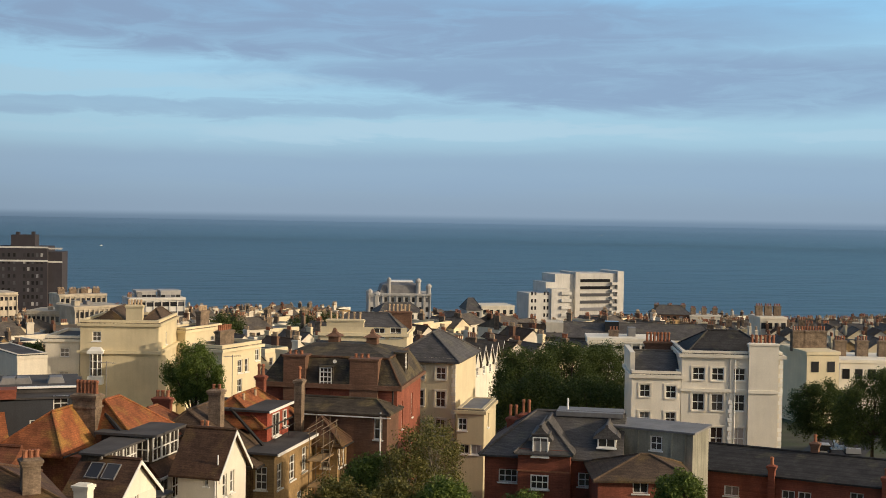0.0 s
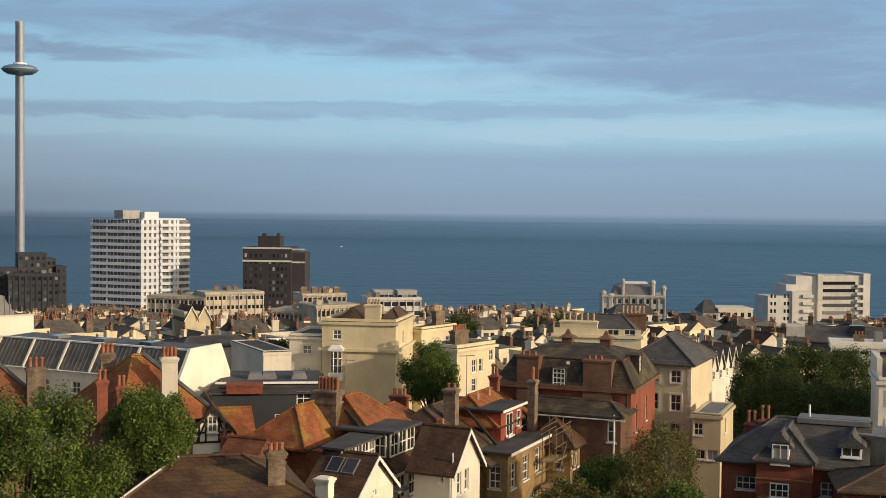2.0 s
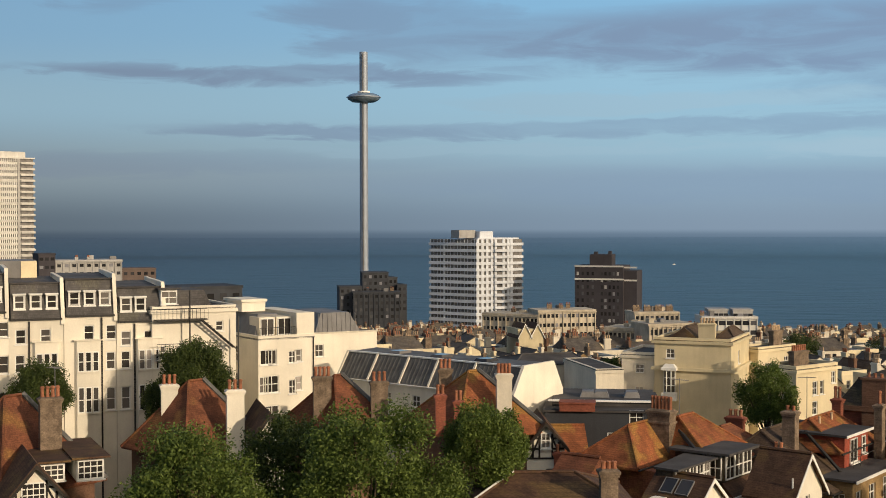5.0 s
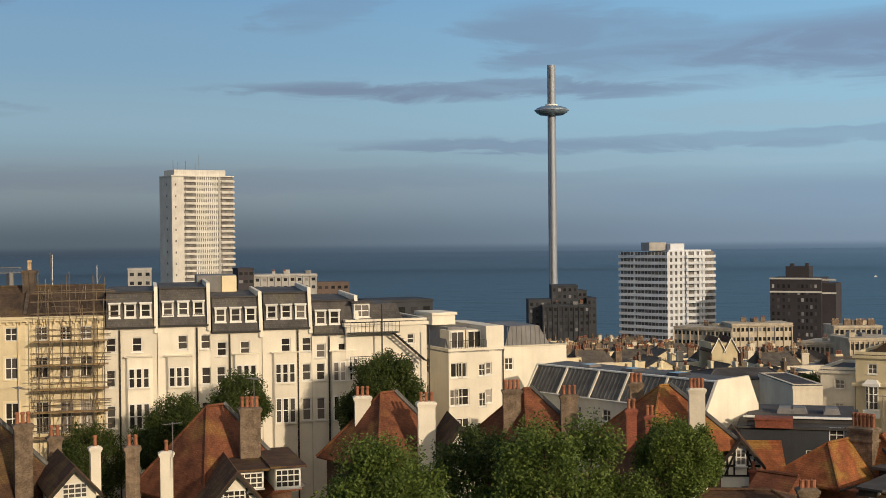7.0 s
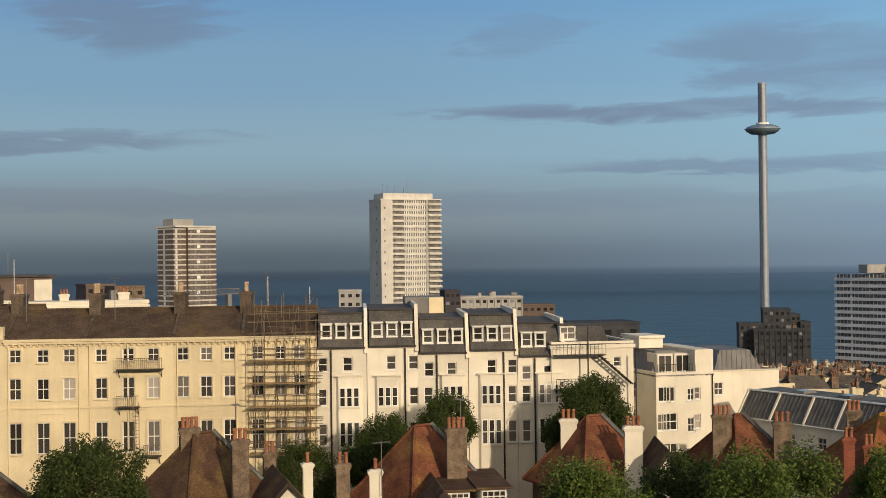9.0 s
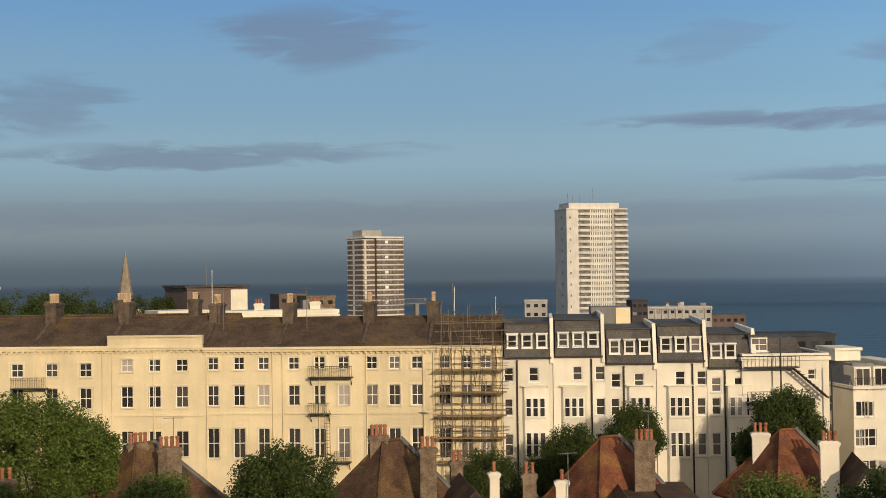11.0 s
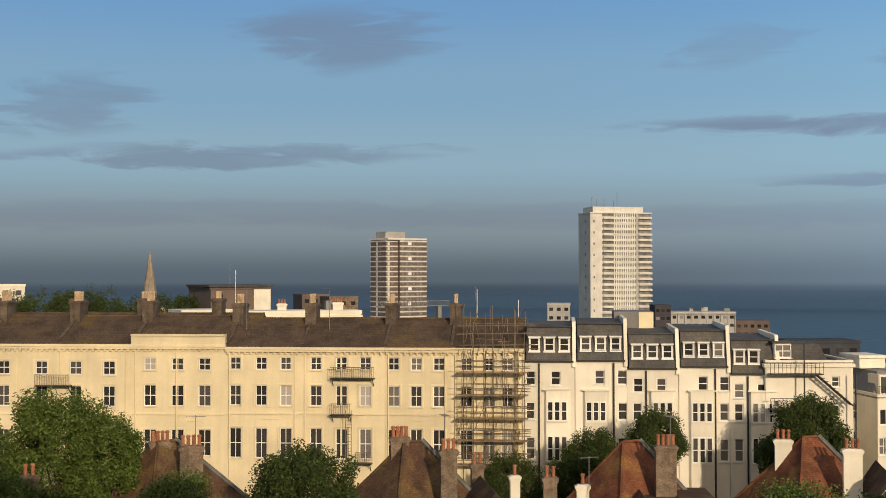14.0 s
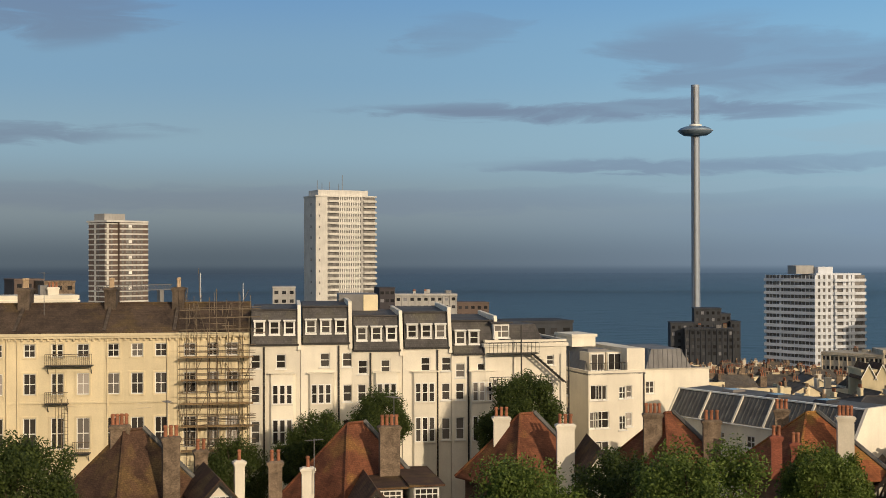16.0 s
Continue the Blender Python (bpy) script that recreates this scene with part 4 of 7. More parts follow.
part("low_wing", Shape().box(-22.5, -2, 0, -13, 10, h - 8.2).box(-13, -3, 0, -5, 8, h - 6.4), CONCRETE, ob)
for i in range(9):
    z = h - 4.0 - i * 2.9
    if z < 1:
        break
    part("window_band", Shape().box(1.4, 0.3, z, w - 2.6, 0.7, z + 1.2), DARKGLASS, ob)
    part("balcony", Shape().box(w - 2.4, -1.0, z - 1.2, w + 0.3, 0.5, z - 0.1), CONCRETE, ob)
    for x0 in (-16, -14.6, -20.0, -21.5):
        part("window", Shape().box(x0, -2.05, z - 5, x0 + 0.8, -1.95, z - 3.6), DARKGLASS, ob)
    part("balcony_band", Shape().box(-9, -4, z - 4.8, -4.6, -3.02, z - 3.6), CONCRETE, ob)


# ---- unseen tall block of flats at the viewpoint, added to shade the near roofs ----
unseen_block = thing("apartment_block", "tall unseen brick block of flats, added behind the viewpoint to cast shade", "apartment block", pose(-30, -1.5, 0))
hs = Shape()
hs.m = pose(78, 0, 0, 0, 0, 180)
hw = [(6.0 + i * 11.0, 1.2 + j * 5.8, 1.8, 1.4, 2, 1) for i in range(7) for j in range(6)]
hs.wall(78, 37, [(x - 0.9, z, x + 0.9, z + h_) for x, z, w_, h_, a_, b_ in hw])
hs.m = Matrix()
hs.box(0, -14, 0, 78, -0.3, 37)
part("wall", hs, BROWNBRICK, unseen_block)
part("roof", Shape().box(-0.3, -14.3, 37.002, 78.3, 0.3, 37.6), FELT, unseen_block)
for x, z, w_, h_, a_, b_ in hw:
    put_window(unseen_block, pose(78, 0, 0, 0, 0, 180) @ Matrix.Translation((x, 0, z)), w_, h_, 2, 1, sill=False)


# ---- houses of the slope ----
def block(name, label, category, p1, p2, depth, top, mat, front=(), right=(), left=(), base=None, surround=None, frame_mat=None, group=""):
    """A house with its facade from p1 to p2. Windows: (share of the side's length, foot, width, height, cols, rows), foot above the datum."""
    base = ground_z(*p1) - 1.0 if base is None else base
    m, w = base_frame(p1, p2, base)
    ob = thing(name, label, category, m, group)
    openings = {}
    for side, rows, length in (("front", front, w), ("right", right, depth), ("left", left, depth)):
        openings[side] = [(f * length, z - base, ww, hh, c, r) for f, z, ww, hh, c, r in rows]
    walls_with_windows(ob, w, depth, top - base, openings, mat, surround, frame_mat)
    return ob, w, top - base, base


def flat_roof(ob, w, d, h, wall_mat, roof_mat=None, parapet=0.5, cornice=0.25, overhang=0.0):
    part("roof", Shape().box(-overhang, -overhang, h - 0.1, w + overhang, d + overhang, h + 0.05), roof_mat or FELT, ob)
    if parapet:
        p = Shape().box(-0.02, -0.02, h + 0.052, w + 0.02, 0.28, h + parapet).box(-0.02, d - 0.28, h + 0.052, w + 0.02, d, h + parapet).box(-0.02, 0.28, h + 0.052, 0.28, d - 0.28, h + parapet).box(w - 0.28, 0.28, h + 0.052, w + 0.02, d - 0.28, h + parapet)
        part("parapet", p, wall_mat, ob)
    if cornice:
        c = Shape().box(-cornice, -cornice, h - 0.35, w + cornice, -0.022, h - 0.05).box(w + 0.022, -0.02, h - 0.35, w + cornice, d, h - 0.05).box(-cornice, -0.02, h - 0.35, -0.022, d, h - 0.05)
        part("cornice", c, wall_mat, ob)


def quoins(ob, x, y, z0, z1, mat, step=0.42):
    z, k = z0, 0
    while z < z1 - step:
        q = 0.34 if k % 2 else 0.22
        part("quoin", Shape().box(x - q, y - 0.05, z, x + 0.05, y + q, z + step - 0.06), mat, ob)
        z += step
        k += 1


# yellow villa with its bay window
ob, w, h, b = block("villa", "yellow stucco villa with a cornice and a tall bay window", "house", (7.33, 149.82), (15.75, 147.16), 11.0, 10.24, YELLOW,
                    front=[(0.21, 8.16, 1.0, 1.1, 2, 2)], right=[(0.42, 7.41, 1.0, 1.5, 2, 2)])
flat_roof(ob, w, 11.0, h, YELLOW, MOSSTILE, 0.35, 0.3)
zc = 6.78 - b
part("string_course", Shape().box(-0.3, -0.35, zc, w + 0.4, -0.003, zc + 0.35).box(w + 0.003, -0.003, zc, w + 0.4, 11, zc + 0.35), YELLOW, ob)
zb = 4.25 - b
bay = part("bay_window", Shape().box(1.05, -0.95, zb - 0.9, 2.75, -0.004, zb).box(1.0, -1.0, zb + 2.6, 2.8, -0.004, zb + 2.9).taper(1.1, -0.9, zb + 2.9, 2.7, -0.004, zb + 3.3, 0.3, 0.2), PAINT, ob)
for k, (x, y, t) in enumerate(((1.35, -0.75, -45), (1.9, -0.92, 0), (2.45, -0.75, 45))):
    put_window(bay, pose(x, y, zb, 0, 0, t), 0.62, 2.6, 1, 3, sill=False)
chimney(ob, w * 0.62, 3.0, h, h + 1.9, 1.9, 0.7, 5, YELLOW, BUFF)
gable_roof(ob, w * 0.12, 3.0, w * 0.5, 10.0, h + 0.1, 1.2, MOSSTILE, "y", 0.2)
gable_roof(ob, w * 0.72, 3.0, w * 0.98, 10.0, h + 0.1, 1.2, MOSSTILE, "y", 0.2, 2.0, 2.0)
ob, w, h, b = block("villa_wing", "cream rendered villa wing with two sash windows", "house", (3.63, 151.96), (7.32, 150.82), 9.0, 8.29, PALE,
                    front=[(0.56, 6.19, 1.05, 1.05, 2, 2), (0.54, 3.03, 1.05, 1.55, 2, 2)], surround=PALE)
flat_roof(ob, w, 9.0, h, PALE, FELT, 0.35, 0.25)
ob, w, h, b = block("villa_wing", "cream stucco wing beside the yellow villa, in full sun", "house", (19.99, 156.73), (25.20, 162.05), 3.2, 8.51, CREAM,
                    front=[(0.75, 6.19, 0.9, 1.2, 2, 2)])
flat_roof(ob, w, 3.2, h, CREAM, FELT, 0.3, 0.2)
chimney(ob, w * 0.75, 1.6, h, h + 2.0, 1.8, 0.7, 5, STACK, BUFF)
ob, w, h, b = block("bay_house", "cream stucco house with stacked bay windows", "house", (21.59, 138.33), (26.81, 143.52), 4.0, 8.19, CREAM,
                    front=[(0.45, 5.26, 0.9, 1.5, 2, 2), (0.62, 5.26, 0.7, 1.5, 1, 2), (0.9, 6.32, 0.8, 1.3, 2, 2), (0.45, 3.13, 0.9, 1.5, 2, 2)])
flat_roof(ob, w, 4.0, h, CREAM, FELT, 0.4, 0.3)
chimney(ob, w * 0.5, 2.4, h, h + 1.7, 2.6, 0.7, 7, STACK, TERRACOTTA)

# red brick house under a slate mansard
pA, pB = (19.93, 104.92), (29.84, 99.63)
zE = 9.35
ob, w, h, b = block("mansard_house", "red brick house with tall slate mansard and brick chimney breasts", "house", pA, pB, 10.5, zE, REDBRICK,
                    right=[(0.22, zE - 3.9, 0.55, 2.3, 1, 2), (0.62, zE - 3.6, 0.6, 2.1, 1, 2)])
rise = 12.18 - zE
m_ = Shape().add([(-0.3, -0.3, h), (w + 0.3, -0.3, h), (w + 0.3, 10.8, h), (-0.3, 10.8, h), (1.0, 1.0, h + rise * 0.72), (w - 1.0, 1.0, h + rise * 0.72), (w - 1.0, 9.5, h + rise * 0.72), (1.0, 9.5, h + rise * 0.72), (3.0, 4.5, h + rise), (w - 3.6, 4.5, h + rise), (w - 3.6, 6.4, h + rise), (3.0, 6.4, h + rise)],
                 [(0, 1, 5, 4), (1, 2, 6, 5), (2, 3, 7, 6), (3, 0, 4, 7), (4, 5, 9, 8), (5, 6, 10, 9), (6, 7, 11, 10), (7, 4, 8, 11), (8, 9, 10, 11), (0, 3, 2, 1)])
part("roof", m_, DARKSLATE, ob)
part("roof_curb", Shape().tube((1.0, 1.0, h + rise * 0.72), (w - 1.0, 1.0, h + rise * 0.72), 0.12).tube((w - 1, 1, h + rise * 0.72), (w - 1, 9.5, h + rise * 0.72), 0.12).tube((w + 0.3, -0.3, h), (w - 1, 1, h + rise * 0.72), 0.12), BROWNTILE, ob)
for f0, f1, top in ((0.15, 0.315, 0.74), (0.65, 0.86, 0.70)):
    part("chimney_breast", Shape().box(w * f0, -0.34, 0.0, w * f1, 1.2, h + rise * top).box(w * f0 - 0.1, -0.42, h + rise * top, w * f1 + 0.1, 1.3, h + rise * top + 0.16), BROWNBRICK, ob)
    for i in range(3):
        part("chimney_pot", Shape().lathe(w * f0 + 0.35 + i * 0.5, 0.4, [(0.14, h + rise * top + 0.1), (0.12, h + rise * top + 0.45), (0.15, h + rise * top + 0.5)], 8), TERRACOTTA, ob)
part("eave_board", Shape().box(-0.35, -0.45, h - 0.4, w + 0.45, -0.36, h).box(w + 0.003, -0.36, h - 0.35, w + 0.42, 10.7, h - 0.05), BROWNBRICK, ob)
dz = 9.09 - b
dx = w * 0.47
dm = part("dormer", Shape().box(dx - 0.62, -0.3, dz - 0.1, dx - 0.52, 1.4, dz + 1.6).box(dx + 0.52, -0.3, dz - 0.1, dx + 0.62, 1.4, dz + 1.6).box(dx - 0.66, -0.4, dz + 1.6, dx + 0.66, 1.6, dz + 1.68), DARKSLATE, ob)
put_window(dm, Matrix.Translation((dx, -0.42, dz)), 1.04, 1.6, 3, 4, sill=False)
dm = part("dormer", Shape().box(w - 0.9, 3.7, h + 0.6, w - 0.12, 3.8, h + 2.2).box(w - 0.9, 5.0, h + 0.6, w - 0.12, 5.1, h + 2.2).box(w - 1.1, 3.6, h + 2.2, w - 0.05, 5.2, h + 2.32), DARKSLATE, ob)
put_window(dm, pose(w - 0.1, 4.4, h + 0.6, 0, 0, 90), 1.15, 1.58, 2, 4, sill=False)
for f in (0.40, 0.70):
    c = Shape().box(w * f - 0.45, 5.2, h + rise - 0.1, w * f + 0.45, 6.1, h + rise + 0.5).taper(w * f - 0.7, 4.95, h + rise + 0.5, w * f + 0.7, 6.35, h + rise + 0.85, 0.55, 0.5).taper(w * f - 0.22, 5.4, h + rise + 0.85, w * f + 0.22, 5.9, h + rise + 1.2, 0.15, 0.15)
    part("ventilator", c, BROWNBRICK, ob)
part("satellite_dish", Shape().lathe(0, 0, [(0.03, 0), (0.11, 0.02), (0.16, 0.06)], 14), PAINT, ob, at=pose(w * 0.54, -0.4, h + rise * 0.66, 100, 0, 10))
part("downpipe", Shape().tube((w * 0.97, -0.15, 0), (w * 0.97, -0.15, h - 0.4), 0.07), IRON, ob)
# brick wing with slate roof in front of it
ob, w, h, b = block("rear_wing", "dark brick rear wing with a slate lean-to roof", "house", (22.04, 100.86), (28.26, 97.05), 3.6, 7.6, BROWNBRICK,
                    front=[(0.9, 5.4, 0.7, 1.7, 1, 2)])
gable_roof(ob, 0, 0, w, 3.6, h, 0.75, DARKSLATE, "x", 0.3, 0.0, 1.4)
part("gutter", Shape().box(-0.3, -0.46, h - 0.42, w + 0.4, -0.36, h - 0.34), PAINT, ob)
part("downpipe", Shape().tube((w - 0.5, -0.15, 0), (w - 0.5, -0.15, h), 0.07), PAINT, ob)

# cream house with a slate hip roof
ob, w, h, b = block("hipped_house", "cream stucco house with quoins and a hipped slate roof", "house", (33.58, 113.54), (38.61, 110.45), 9.5, 10.11, CREAM,
                    front=[(0.42, 8.06, 0.95, 1.15, 2, 2), (0.77, 8.09, 0.95, 1.15, 2, 2), (0.42, 5.56, 0.95, 1.5, 2, 2), (0.77, 5.55, 0.95, 1.5, 2, 2), (0.77, 2.84, 0.95, 1.6, 2, 2)], surround=PALE)
gable_roof(ob, 0, 0, w, 9.5, h, 2.0, SLATE, "y", 0.45, 3.0, 3.2)
quoins(ob, w, 0, 2, h - 0.4, PALE)
ob, w, h, b = block("annexe", "low cream stucco annexe with a flat roof", "house", (37.18, 105.65), (39.26, 104.47), 7.0, 6.22, YELLOW,
                    front=[(0.2, 4.37, 0.8, 1.1, 2, 2), (0.28, 2.30, 0.9, 0.85, 2, 1), (0.72, 2.28, 0.95, 0.9, 2, 1)], right=[(0.35, 4.33, 0.7, 1.3, 1, 2)])
flat_roof(ob, w, 7.0, h, YELLOW, LEAD, 0.12, 0.2)

# broad cream villa behind
ob, w, h, b = block("villa", "broad cream villa with a slate roof and rows of chimney pots", "house", (36.08, 153.83), (46.02, 149.89), 10.0, 8.44, CREAM,
                    front=[(0.68, 7.70, 1.4, 1.3, 2, 2), (0.87, 7.76, 1.4, 1.3, 2, 2)])
gable_roof(ob, 0.3, 0.3, w - 0.3, 9.7, h, 2.0, SLATE, "x", 0.2, 2.5, 2.5)
part("cornice", Shape().box(-0.3, -0.3, h - 0.5, w + 0.3, -0.003, h - 0.1).box(w + 0.003, -0.003, h - 0.5, w + 0.3, 10, h - 0.1), CREAM, ob)
chimney(ob, w * 0.28, 0.7, h - 0.4, 9.96 - b, 4.6, 0.8, 6, CREAM, BUFF, pot=0.9)
chimney(ob, w * 0.86, 6.0, h, h + 2.2, 3.2, 0.8, 6, BROWNBRICK, BUFF, pot=0.9)


# ---- the tiled houses below ----
def dormer_box(ob, x0, x1, y0, y1, z0, z1, mat, cols, rows, roof_mat=None, over=0.25):
    d_ = part("dormer", Shape().box(x0, y0 + 0.12, z0, x1, y1, z1), mat, ob)
    part("dormer_roof", Shape().box(x0 - over, y0 - over, z1 + 0.002, x1 + over, y1, z1 + 0.14), roof_mat or FELT, d_)
    put_window(d_, Matrix.Translation(((x0 + x1) / 2, y0 - 0.1, z0 + 0.12)), (x1 - x0) * 0.94, (z1 - z0) - 0.25, cols, rows)
    return d_


def skylight(ob, m, w=0.8, h=1.1):
    s_ = part("skylight", Shape().box(-w / 2 - 0.06, -0.02, -0.06, w / 2 + 0.06, 0.1, 0.0).box(-w / 2 - 0.06, -0.02, h, w / 2 + 0.06, 0.1, h + 0.06).box(-w / 2 - 0.06, -0.02, 0, -w / 2, 0.1, h).box(w / 2, -0.02, 0, w / 2 + 0.06, 0.1, h), LEAD, ob, at=m)
    part("pane", Shape().box(-w / 2, 0.0, 0, w / 2, 0.05, h), GLASS, s_)


def gable_front(ob, x0, x1, y, z0, peak, mat, window=None, timber=False, barge=PAINT, depth=4.0, roof_mat=None):
    """A gabled projection: wall up to a point, roof running back, barge boards."""
    xm = (x0 + x1) / 2
    g = Shape().add([(x0, y, 0), (x1, y, 0), (x1, y, z0), (xm, y, peak), (x0, y, z0), (x0, y + depth, 0), (x1, y + depth, 0), (x1, y + depth, z0), (xm, y + depth, peak), (x0, y + depth, z0)],
                    [(0, 1, 2, 3, 4), (5, 9, 8, 7, 6), (0, 4, 9, 5), (1, 6, 7, 2), (2, 7, 8, 3), (4, 3, 8, 9)])
    ga = part("gable", g, mat, ob)
    r, o = Shape(), 0.35
    k = (peak - z0) / (xm - x0)
    for sx, xe in ((-1, x0), (1, x1)):
        r.add([(xm, y - o, peak + 0.12), (xe + sx * o, y - o, z0 - k * o + 0.12), (xe + sx * o, y + depth, z0 - k * o + 0.12), (xm, y + depth, peak + 0.12), (xm, y - o, peak + 0.28), (xe + sx * o, y - o, z0 - k * o + 0.28), (xe + sx * o, y + depth, z0 - k * o + 0.28), (xm, y + depth, peak + 0.28)],
              [(0, 1, 2, 3), (4, 7, 6, 5), (0, 4, 5, 1), (1, 5, 6, 2)])
    part("gable_roof", r, roof_mat or BROWNTILE, ga)
    bb = Shape()
    for sx, xe in ((-1, x0), (1, x1)):
        bb.add([(xm, y - o - 0.06, peak + 0.2), (xe + sx * o, y - o - 0.06, z0 - k * o + 0.2), (xe + sx * o, y - o - 0.06, z0 - k * o - 0.08), (xm, y - o - 0.06, peak - 0.1),
                (xm, y - o, peak + 0.2), (xe + sx * o, y - o, z0 - k * o + 0.2), (xe + sx * o, y - o, z0 - k * o - 0.08), (xm, y - o, peak - 0.1)], [(0, 1, 2, 3), (4, 7, 6, 5), (0, 4, 5, 1), (3, 2, 6, 7)])
    part("barge_board", bb, barge, ga)
    if timber:
        wd = x1 - x0
        for f in (0.16, 0.33, 0.67, 0.84):
            hh = z0 + (peak - z0) * (1 - abs(f - 0.5) * 2) - 0.15
            part("timber_post", Shape().box(x0 + wd * f - 0.07, y - 0.05, z0 - 0.9, x0 + wd * f + 0.07, y - 0.003, hh), TIMBER, ga)
        for z in (z0 - 0.95, z0 - 0.2, z0 + (peak - z0) * 0.35):
            hw = wd / 2 * min(1, (peak - z) / (peak - z0)) - 0.05
            part("timber_rail", Shape().box(xm - hw, y - 0.06, z, xm + hw, y - 0.053 + 0.05, z + 0.14), TIMBER, ga)
        for sx in (-1, 1):
            part("timber_brace", Shape().tube((xm + sx * wd * 0.4, y - 0.04, z0 - 0.8), (xm + sx * wd * 0.14, y - 0.04, z0 + (peak - z0) * 0.5), 0.07, 4), TIMBER, ga)
    if window:
        f, z, ww, hh, c, rr = window
        put_window(ga, Matrix.Translation((x0 + (x1 - x0) * f, y - 0.19, z)), ww, hh, c, rr)
    return ga


# the diagonal street: x runs along R_U towards the sunlit fronts, y along R_V up the street
R_BASE = -3.0
R_FRAME = base_frame((10.0, 85.0), (18.53, 79.78), R_BASE)[0]


def in_row(name, label, x, y):
    return thing(name, label, "house", R_FRAME @ Matrix.Translation((x, y, 0)))


def zz(z):
    return z - R_BASE


def hip_roof(parent, x0, y0, x1, y1, z, xr, yr0, yr1, zr, mat, name="roof", hips=True):
    """A roof whose ridge runs along y at xr, with slopes of any fall down to the eaves."""
    t = 0.16
    eave, ridge = [(x0, y0, z), (x1, y0, z), (x1, y1, z), (x0, y1, z)], [(xr, yr0, zr), (xr, yr1, zr)]
    s_ = Shape().add(eave + ridge + [(x, y, q - t) for x, y, q in eave], [(0, 1, 4), (1, 2, 5, 4), (2, 3, 5), (3, 0, 4, 5), (0, 6, 7, 1), (1, 7, 8, 2), (2, 8, 9, 3), (3, 9, 6, 0), (6, 9, 8, 7)])
    ob_ = part(name, s_, mat, parent)
    r = Shape().tube(ridge[0], ridge[1], 0.12, 6)
    if hips:
        for i, j in ((0, 0), (1, 0), (2, 1), (3, 1)):
            r.tube(eave[i], ridge[j], 0.1, 6)
    part("ridge", r, mat, ob_)
    part("gutter", Shape().tube((x1 + 0.05, y0, z - 0.1), (x1 + 0.05, y1, z - 0.1), 0.07, 6), IRON, ob_)
    return ob_


def glazed_front(parent, x, y0, y1, z0, z1, panes, rows=2):
    """A run of white-framed casements that faces along x."""
    w_ = (y1 - y0) / panes
    for i in range(panes):
        put_window(parent, pose(x + 0.2, y0 + (i + 0.5) * w_, z0, 0, 0, 90), w_ * 0.97, z1 - z0, 2, rows, sill=False)


# big lichened house: three hipped roofs up the street, tall stack, two glazed dormers over white bays
ob = in_row("tiled_house", "rambling house with lichened orange clay roofs and glazed white dormers", 0, 0)
part("wall", Shape().box(-11.2, -2.0, 0, -3.4, 11.0, zz(7.25)), REDTILE, ob)
hip_roof(ob, -11.8, -2.65, -6.4, 4.8, zz(7.4), -8.4, -0.5, 3.2, zz(9.9), ORANGETILE)
hip_roof(ob, -10.5, 2.0, -3.3, 9.0, zz(7.5), -6.6, 3.4, 5.6, zz(10.2), ORANGETILE)
hip_roof(ob, -9.5, 6.6, -3.0, 11.6, zz(7.2), -5.6, 8.0, 9.6, zz(9.0), REDTILE)
part("valley", Shape().tube((-6.9, 3.4, zz(9.6)), (-4.2, 1.8, zz(8.0)), 0.16, 6), IRON, ob, "dark lead valley")
chimney(ob, -7.5, 2.6, zz(7.5), zz(10.75), 1.75, 0.95, 6, STACK, TERRACOTTA, pot=0.9)
part("stack_band", Shape().box(-8.45, 2.05, zz(9.75), -6.55, 3.15, zz(9.9)), STACK, ob)
chimney(ob, -5.9, 11.2, zz(7.6), zz(9.35), 1.3, 0.6, 3, REDBRICK, TERRACOTTA, pot=0.5)
dz = part("dormer", Shape().box(-4.2, -4.2, zz(6.45), -2.95, 0.9, zz(7.95)), DARKSLATE, ob)
part("dormer_roof", Shape().add([(-4.3, -4.4, zz(7.96)), (-2.45, -4.5, zz(7.96)), (-2.45, 1.3, zz(7.96)), (-5.0, 1.3, zz(7.98)), (-4.3, -4.4, zz(8.1)), (-2.45, -4.5, zz(8.1)), (-2.45, 1.3, zz(8.1)), (-5.0, 1.3, zz(8.12))], [(3, 2, 1, 0), (4, 5, 6, 7), (0, 1, 5, 4), (1, 2, 6, 5), (2, 3, 7, 6), (3, 0, 4, 7)]), FELT, dz)
glazed_front(dz, -2.93, -4.1, 0.8, zz(6.55), zz(7.9), 5)
dz = part("dormer", Shape().box(-5.8, 1.45, zz(6.35), -2.12, 5.6, zz(8.2)), DARKSLATE, ob)
part("dormer_roof", Shape().box(-6.2, 1.1, zz(8.21), -1.6, 6.0, zz(8.38)), FELT, dz)
glazed_front(dz, -2.1, 1.5, 5.5, zz(6.5), zz(8.15), 3)
put_window(dz, pose(-3.0, 1.25, zz(6.5)), 1.4, 1.6, 3, 2, sill=False)
sk_ = Shape().add([(-2.15, 1.2, zz(6.35)), (-2.15, 5.9, zz(6.35)), (-1.2, 6.1, zz(5.55)), (-1.2, 0.9, zz(5.55)), (-2.15, 1.2, zz(5.5)), (-2.15, 5.9, zz(5.5))], [(3, 2, 1, 0), (4, 3, 0), (1, 2, 5), (4, 5, 2, 3)])
part("skirt_roof", sk_, BROWNTILE, ob)
part("gutter", Shape().tube((-1.15, 0.9, zz(5.5)), (-1.15, 6.1, zz(5.5)), 0.07, 6), PAINT, ob)
